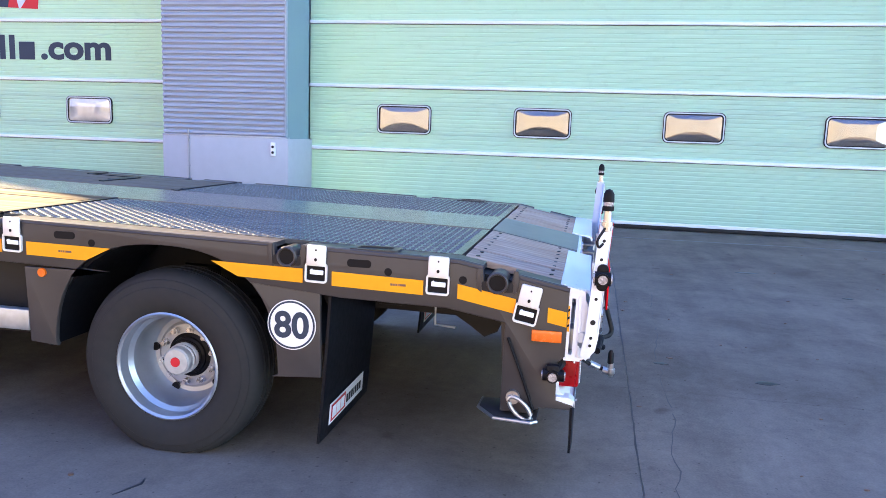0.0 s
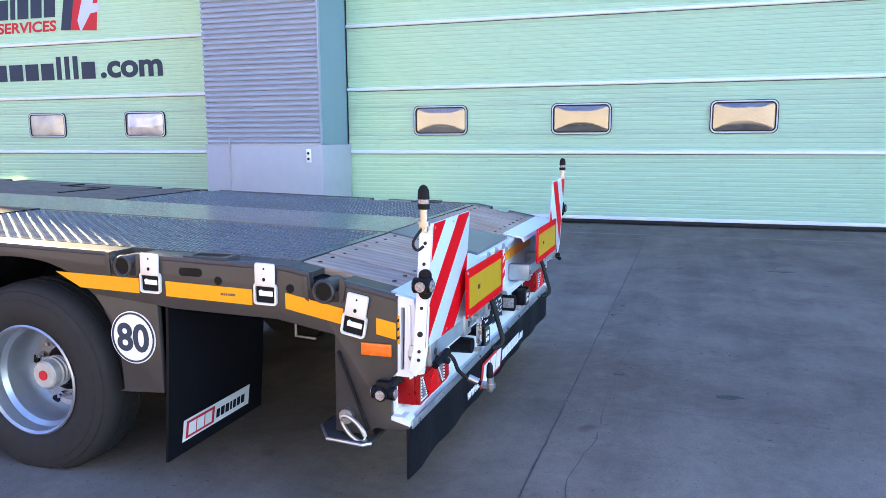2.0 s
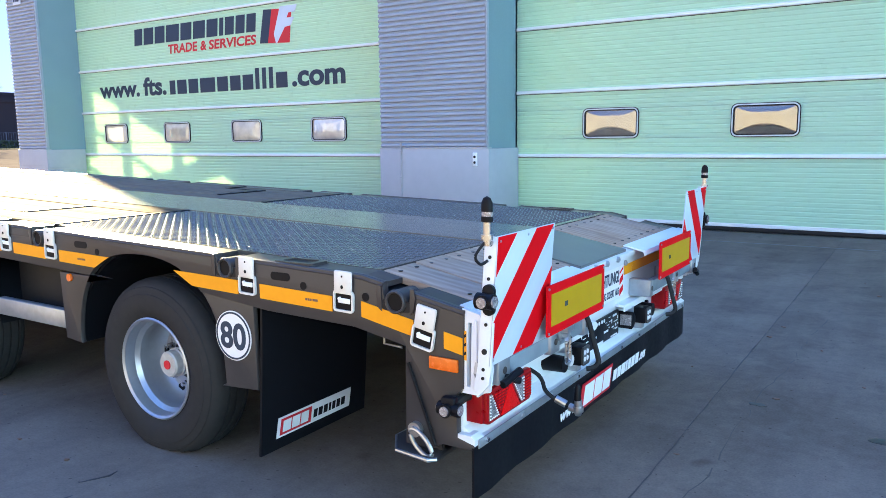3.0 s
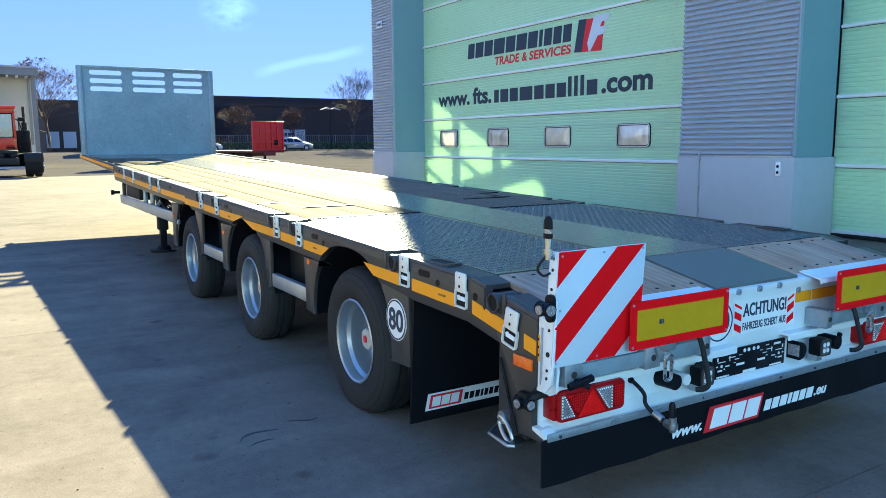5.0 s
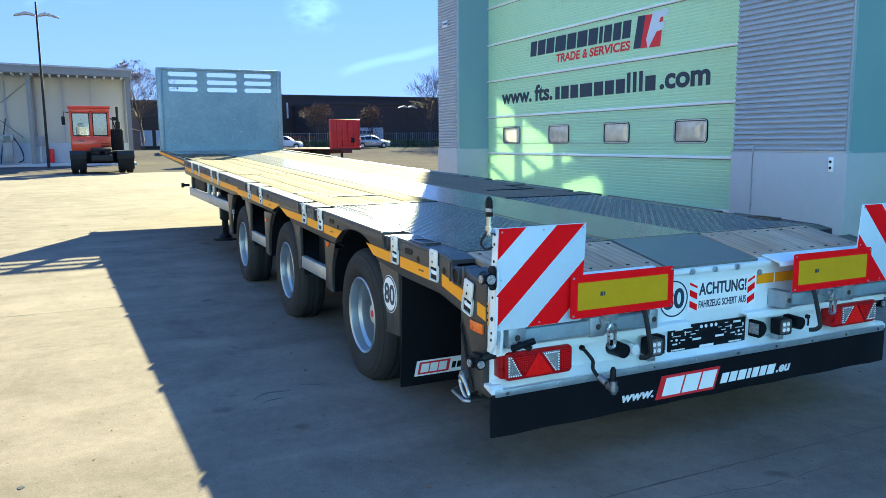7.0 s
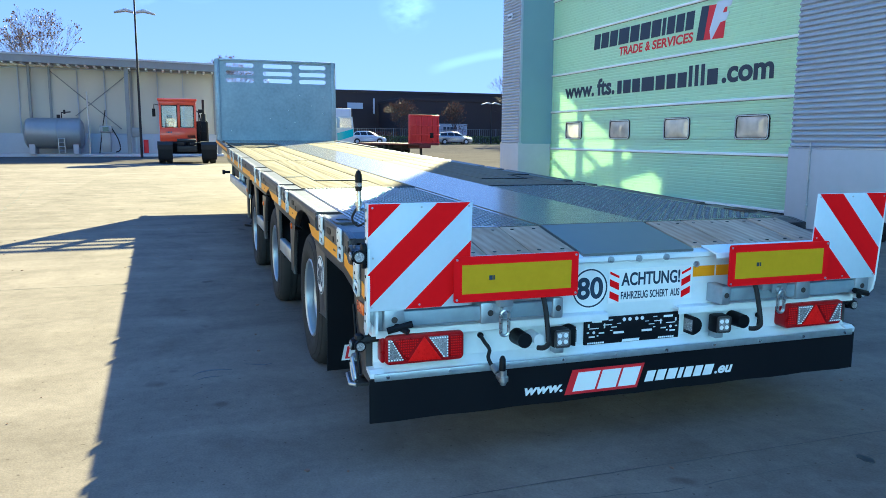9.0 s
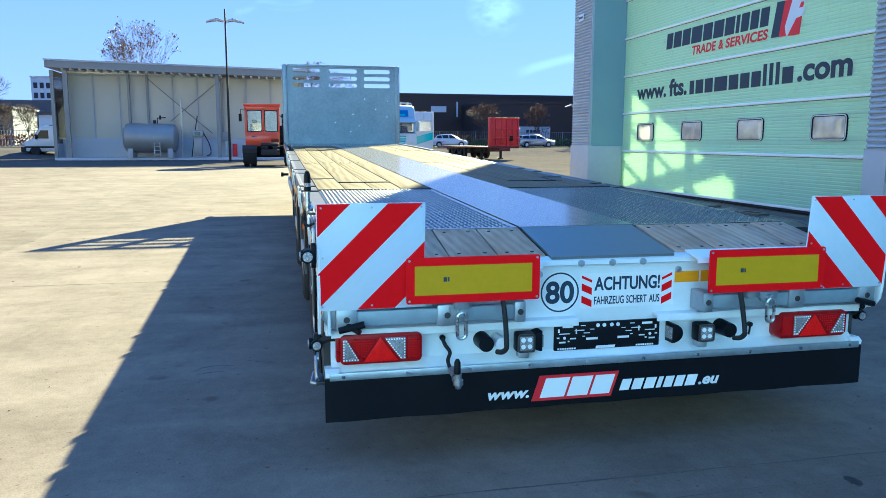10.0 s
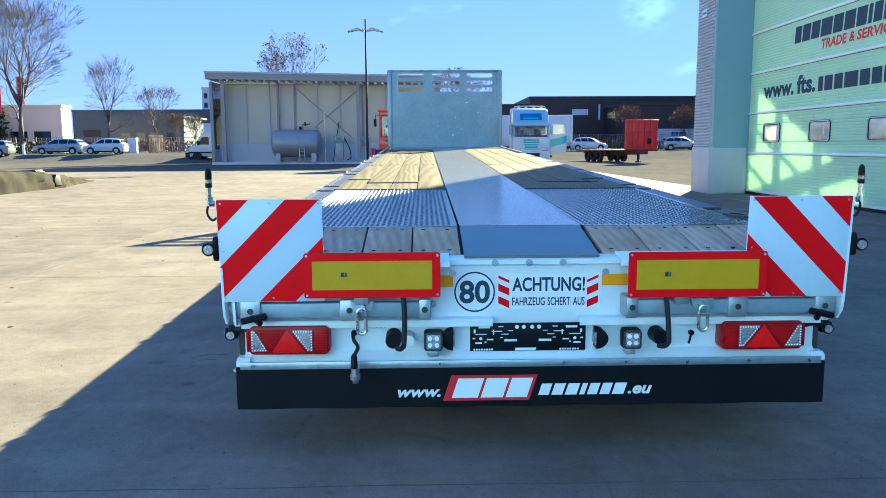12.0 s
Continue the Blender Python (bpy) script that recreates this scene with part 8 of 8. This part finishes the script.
# ---- fences, hedges, verge ----
def fence(x, y0, y1, h=1.7, step=2.4):
    f = thing("fence", "grey wire mesh fence along the verge", "fence")
    z = ground_z(x)
    n = int((y1 - y0) / step)
    for k in range(n + 1):
        y = y0 + (y1 - y0) * k / n
        piece("post", lambda b: box(b, x - 0.04, x + 0.04, y - 0.04, y + 0.04, z, z + h), "roofgrey", f)
    bm = bmesh.new()
    for k in range(int((y1 - y0) / 0.3)):
        y = y0 + 0.3 * k
        box(bm, x - 0.012, x + 0.012, y - 0.012, y + 0.012, z + 0.1, z + h - 0.05)
    for zz in (0.12, h / 2, h - 0.08):
        box(bm, x - 0.02, x + 0.02, y0, y1, z + zz - 0.02, z + zz + 0.02)
    o = part("wire_mesh", bm, "roofgrey", f, smooth=False)
    tagged(o, kind="stuff")


fence(-93, 12, 60, 2.0)
fence(-90, -62, -18, 1.9)
gate = thing("gate", "tall rusty brown slatted gate", "gate")
for k in range(16):
    piece("slat", lambda b: box(b, -92, -91.9, -34.6 + 0.11 * k, -34.52 + 0.11 * k, 0.7, 2.9), "rust", gate)
gate2 = thing("gate", "brown slatted timber screen beside the lorry", "gate")
for k in range(14):
    piece("slat", lambda b: box(b, -78, -77.9, 10.3 + 0.18 * k, 10.43 + 0.18 * k, 0.5, 3.1), "rust", gate2)
box_white = thing("switch_cabinet", "pale grey switch cabinet by the fence", "cabinet")
piece("housing", lambda b: box(b, -86.6, -86, -34.9, -33.9, 0.7, 2.5, 0.03), "office", box_white)
bollard = thing("bollard", "short white bollard on the verge", "bollard")
piece("post", lambda b: rod(b, (-74, -40.6, 0.4), (-74, -40.6, 1.8), 0.12, 12), "letter_white", bollard)


def leafmass(bm, rnd, x0, x1, y0, y1, z0, z1, n, size):
    for _ in range(n):
        c = Vector((rnd.uniform(x0, x1), rnd.uniform(y0, y1), z0 + (z1 - z0) * rnd.random() ** 0.8))
        q = Euler((rnd.uniform(0, 6), rnd.uniform(0, 6), rnd.uniform(0, 6))).to_matrix()
        s = size * rnd.uniform(0.6, 1.4)
        vs = [bm.verts.new(c + q @ Vector(p) * s) for p in ((-1, -0.4, 0), (0.2, -0.6, 0.1), (1, 0.3, 0), (-0.2, 0.6, 0.1))]
        bm.faces.new(vs)


rl = random.Random(11)
for x, y0, y1, h, m, lab in ((-88.5, 12, 58, 1.0, "leaf", "low green hedge along the fence"), (-88, -60, -36, 1.3, "leaf", "dark green hedge behind the parked cars"), (-102, -60, -24, 1.5, "dryleaf", "russet winter hedge"), (-101, 16, 30, 1.6, "dryleaf", "russet winter shrubs")):
    bm = bmesh.new()
    leafmass(bm, rl, x - 0.7, x + 0.7, y0, y1, ground_z(x), ground_z(x) + h, int((y1 - y0) * 75 * h), 0.14)
    hd = tagged(part("hedge", bm, m, None), lab, "hedge", kind="stuff")
for y0, y1, xa, xb in ((-62, -36, -90.5, -82.5), (10, 60, -92.5, -87)):
    bm = bmesh.new()
    box(bm, xa, xb, y0, y1, 0.7, 0.80, 0.04)
    tagged(part("verge", bm, "grass", None), "mown grass verge with kerb", "grass", kind="structure")


# ---- bare trees ----
def tree(x, y, h, seed, leaves=None, label="bare winter tree with fine twigs", lean=0.0, density=1.0, deep=5, wide=1.0):
    t = thing("tree", label, "tree", (x, y, ground_z(x, y)), "bare trees")
    rnd = random.Random(seed)
    vs, fs, tips = [], ([], []), []

    def limb(p, d, length, r, depth):
        n = 3 if depth < 3 else 2
        seg = 7 if depth == 0 else (5 if depth < 3 else 3)
        rings = []
        for i in range(n + 1):
            rr = max(0.009, r * (1 - 0.55 * i / n))
            q = d.to_track_quat("Z", "Y")
            k0 = len(vs)
            for k in range(seg):
                a = k * math.tau / seg
                vs.append(p + q @ Vector((rr * math.cos(a), rr * math.sin(a), 0)))
            rings.append(k0)
            if i and depth < 3 and i < n and (depth or i > 1):
                a = rnd.uniform(0, math.tau)
                side = (d.to_track_quat("Z", "Y") @ Vector((math.cos(a), math.sin(a), rnd.uniform(0.35, 0.8)))).normalized()
                side.z = max(side.z, 0.1)
                limb(p, side.normalized(), length * rnd.uniform(0.5, 0.7), max(0.013, r * 0.4), depth + 2)
            if i < n:
                p = p + d * (length / n)
                d = (d + Vector((rnd.uniform(-1, 1), rnd.uniform(-1, 1), rnd.uniform(-0.4, 0.8))) * (0.1 + 0.05 * depth)).normalized()
        for a, b in zip(rings, rings[1:]):
            for k in range(seg):
                fs[depth > 0].append((a + k, a + (k + 1) % seg, b + (k + 1) % seg, b + k))
        if depth >= deep:
            tips.append(p)
            return
        kids = 3 if depth < 2 else rnd.choice((2, 3))
        if depth == 0:
            kids = 5
        for k in range(kids):
            a = k * math.tau / kids + rnd.uniform(-0.5, 0.5)
            sp = rnd.uniform(0.3, 0.62) if depth else rnd.uniform(0.25, 0.6)
            q = d.to_track_quat("Z", "Y")
            nd = (q @ Vector((math.cos(a) * sp, math.sin(a) * sp, 1.0))).normalized()
            nd.z = max(nd.z, 0.05)
            limb(p, nd.normalized(), length * rnd.uniform(0.6, 0.82), max(0.013, r * 0.45 * rnd.uniform(0.8, 1.15)), depth + 1)
        if depth < 3 or rnd.random() < 0.8:
            limb(p, (d + Vector((0, 0, 0.35 if depth < 3 else 0.0))).normalized(), length * 0.75, max(0.013, r * 0.43), depth + 1)
    limb(Vector((0, 0, 0)), Vector((lean, lean, 1)).normalized(), h * 0.27, h * 0.017, 0)
    for name, faces, text in (("trunk", fs[0], "grey brown trunk"), ("crown", fs[1], "bare limbs and fine twigs")):
        used = sorted({i for f in faces for i in f})
        at = {i: k for k, i in enumerate(used)}
        me = bpy.data.meshes.new(name)
        me.from_pydata([(vs[i].x * wide, vs[i].y * wide, vs[i].z) for i in used], [], [tuple(at[i] for i in f) for f in faces])
        me.materials.append(M["bark"])
        me.polygons.foreach_set("use_smooth", [True] * len(me.polygons))
        o = new(name, me)
        o.parent = t
        tagged(o, text)
    if leaves:
        bm = bmesh.new()
        for p in tips:
            if rnd.random() < density:
                leafmass(bm, rnd, p.x * wide - 0.15, p.x * wide + 0.15, p.y * wide - 0.15, p.y * wide + 0.15, p.z - 0.2, p.z + 0.1, 2, 0.09)
        lf = part("leaves", bm, leaves, t, "sparse russet leaves")
        tagged(lf, kind="stuff")
    return t


tree(-77, -42.3, 17.6, 3, deep=6, wide=1.12)
tree(-95, -40.7, 14.0, 17, wide=0.72)
tree(-100, -36.5, 10.2, 12, wide=0.75)
tree(-100, -33.8, 6.0, 14)
tree(-100, -31.2, 6.0, 15)
tree(-76, -14.0, 13.6, 21, "dryleaf", "tree with sparse russet leaves behind the shed", 0, 0.45, wide=0.78)
tree(-98, 4.4, 12.4, 22, "dryleaf", "tree with sparse russet leaves", 0, 0.45)
tree(-98, -5.8, 11.6, 23)
tree(-95, 17.0, 5.2, 31, "dryleaf", "small tree with russet leaves", 0, 0.2)
tree(-94, 25.5, 6.6, 32, "dryleaf", "small tree with russet leaves", 0, 0.22)
tree(-95, 42.0, 12, 33)
tree(-95, 33, 6.5, 34, "dryleaf", "small tree with russet leaves", 0, 0.22)

ev = thing("evergreen_tree", "dense dark green evergreen tree", "tree", (-106, -63.5, 0.75))
piece("trunk", lambda b: rod(b, (0, 0, 0), (0, 0, 9), 0.25, 8, 0.08), "bark", ev)
bm = bmesh.new()
for k in range(26):
    f = k / 26
    w = 3.4 * (1 - f) ** 0.8 + 0.3
    leafmass(bm, rl, -w, w, -w, w, 1.5 + 10 * f, 2.4 + 10 * f, int(30 + 130 * (1 - f)), 0.32)
tagged(part("foliage", bm, "leaf", ev), kind="stuff")
for fy, fz in ((-57.5, 8.0), (-54.4, 9.2)):
    fl = thing("flag", "narrow red banner flag on a white pole", "flag", (-100, fy, 0.75), "flags")
    piece("pole", lambda b: rod(b, (0, 0, 0), (0, 0, fz + 1), 0.06, 8), "letter_white", fl)
    piece("banner", lambda b: prism(b, [(0.06, fz - 2.6), (0.9, fz - 2.8), (1.0, fz + 0.6), (0.06, fz + 0.8)], "x", -0.02, 0.02), "logo_red", fl)

# ---- old kerb block at the yard's edge ----
kb = thing("kerb_block", "long weathered concrete block edging with rubble", "kerb")
bm = bmesh.new()
rows = []
for i in range(81):
    x = -12.0 - 16.2 * i / 80
    back = max(0.0, -20.2 - x)
    h = 0.66 * max(0.03, 1 - (back / 8.0) ** 1.15)
    yf = -12.86 - 0.30 * max(0.0, back - 3.0) ** 0.85
    row = []
    for dy, f in ((0.06, -0.05), (0.03, 0.22), (0.0, 0.45), (0.01, 0.68), (-0.02, 0.86), (-0.10, 0.97), (-0.5, 1.0), (-1.4, 1.02), (-3.0, 1.0), (-4.2, 0.5), (-5.2, -0.05)):
        q = Vector((x, yf + dy, h * f))
        rough = noise.noise(q * 2.1) * 0.12 + noise.noise(q * 6.3) * 0.05
        row.append(bm.verts.new((x, q.y + (rough if f > 0 else 0), q.z + (0.3 * rough if f > 0.4 else 0))))
    rows.append(row)
for ra, rb in zip(rows, rows[1:]):
    for k in range(len(ra) - 1):
        bm.faces.new((ra[k], ra[k + 1], rb[k + 1], rb[k]))
bm.faces.new(rows[0])
bm.faces.new(rows[-1][::-1])
bmesh.ops.recalc_face_normals(bm, faces=bm.faces)
part("block", bm, "rock", kb, "weathered concrete block")
piece("hollow", lambda b: prism(b, [(-22.85, 0.08), (-22.75, 0.44), (-22.5, 0.46), (-22.35, 0.3), (-22.45, 0.1)], "y", -13.0, -12.78, 0.03), "rubber", kb, "dark piece set on the face of the block")
deb = thing("scrap_part", "small dark scrap metal on the kerb block", "scrap")
piece("lump", lambda b: (box(b, -22.0, -21.6, -13.2, -12.95, 0.50, 0.66, 0.05), rod(b, (-22.2, -13.05, 0.55), (-21.5, -13.0, 0.60), 0.05, 8)), "rubber", deb)
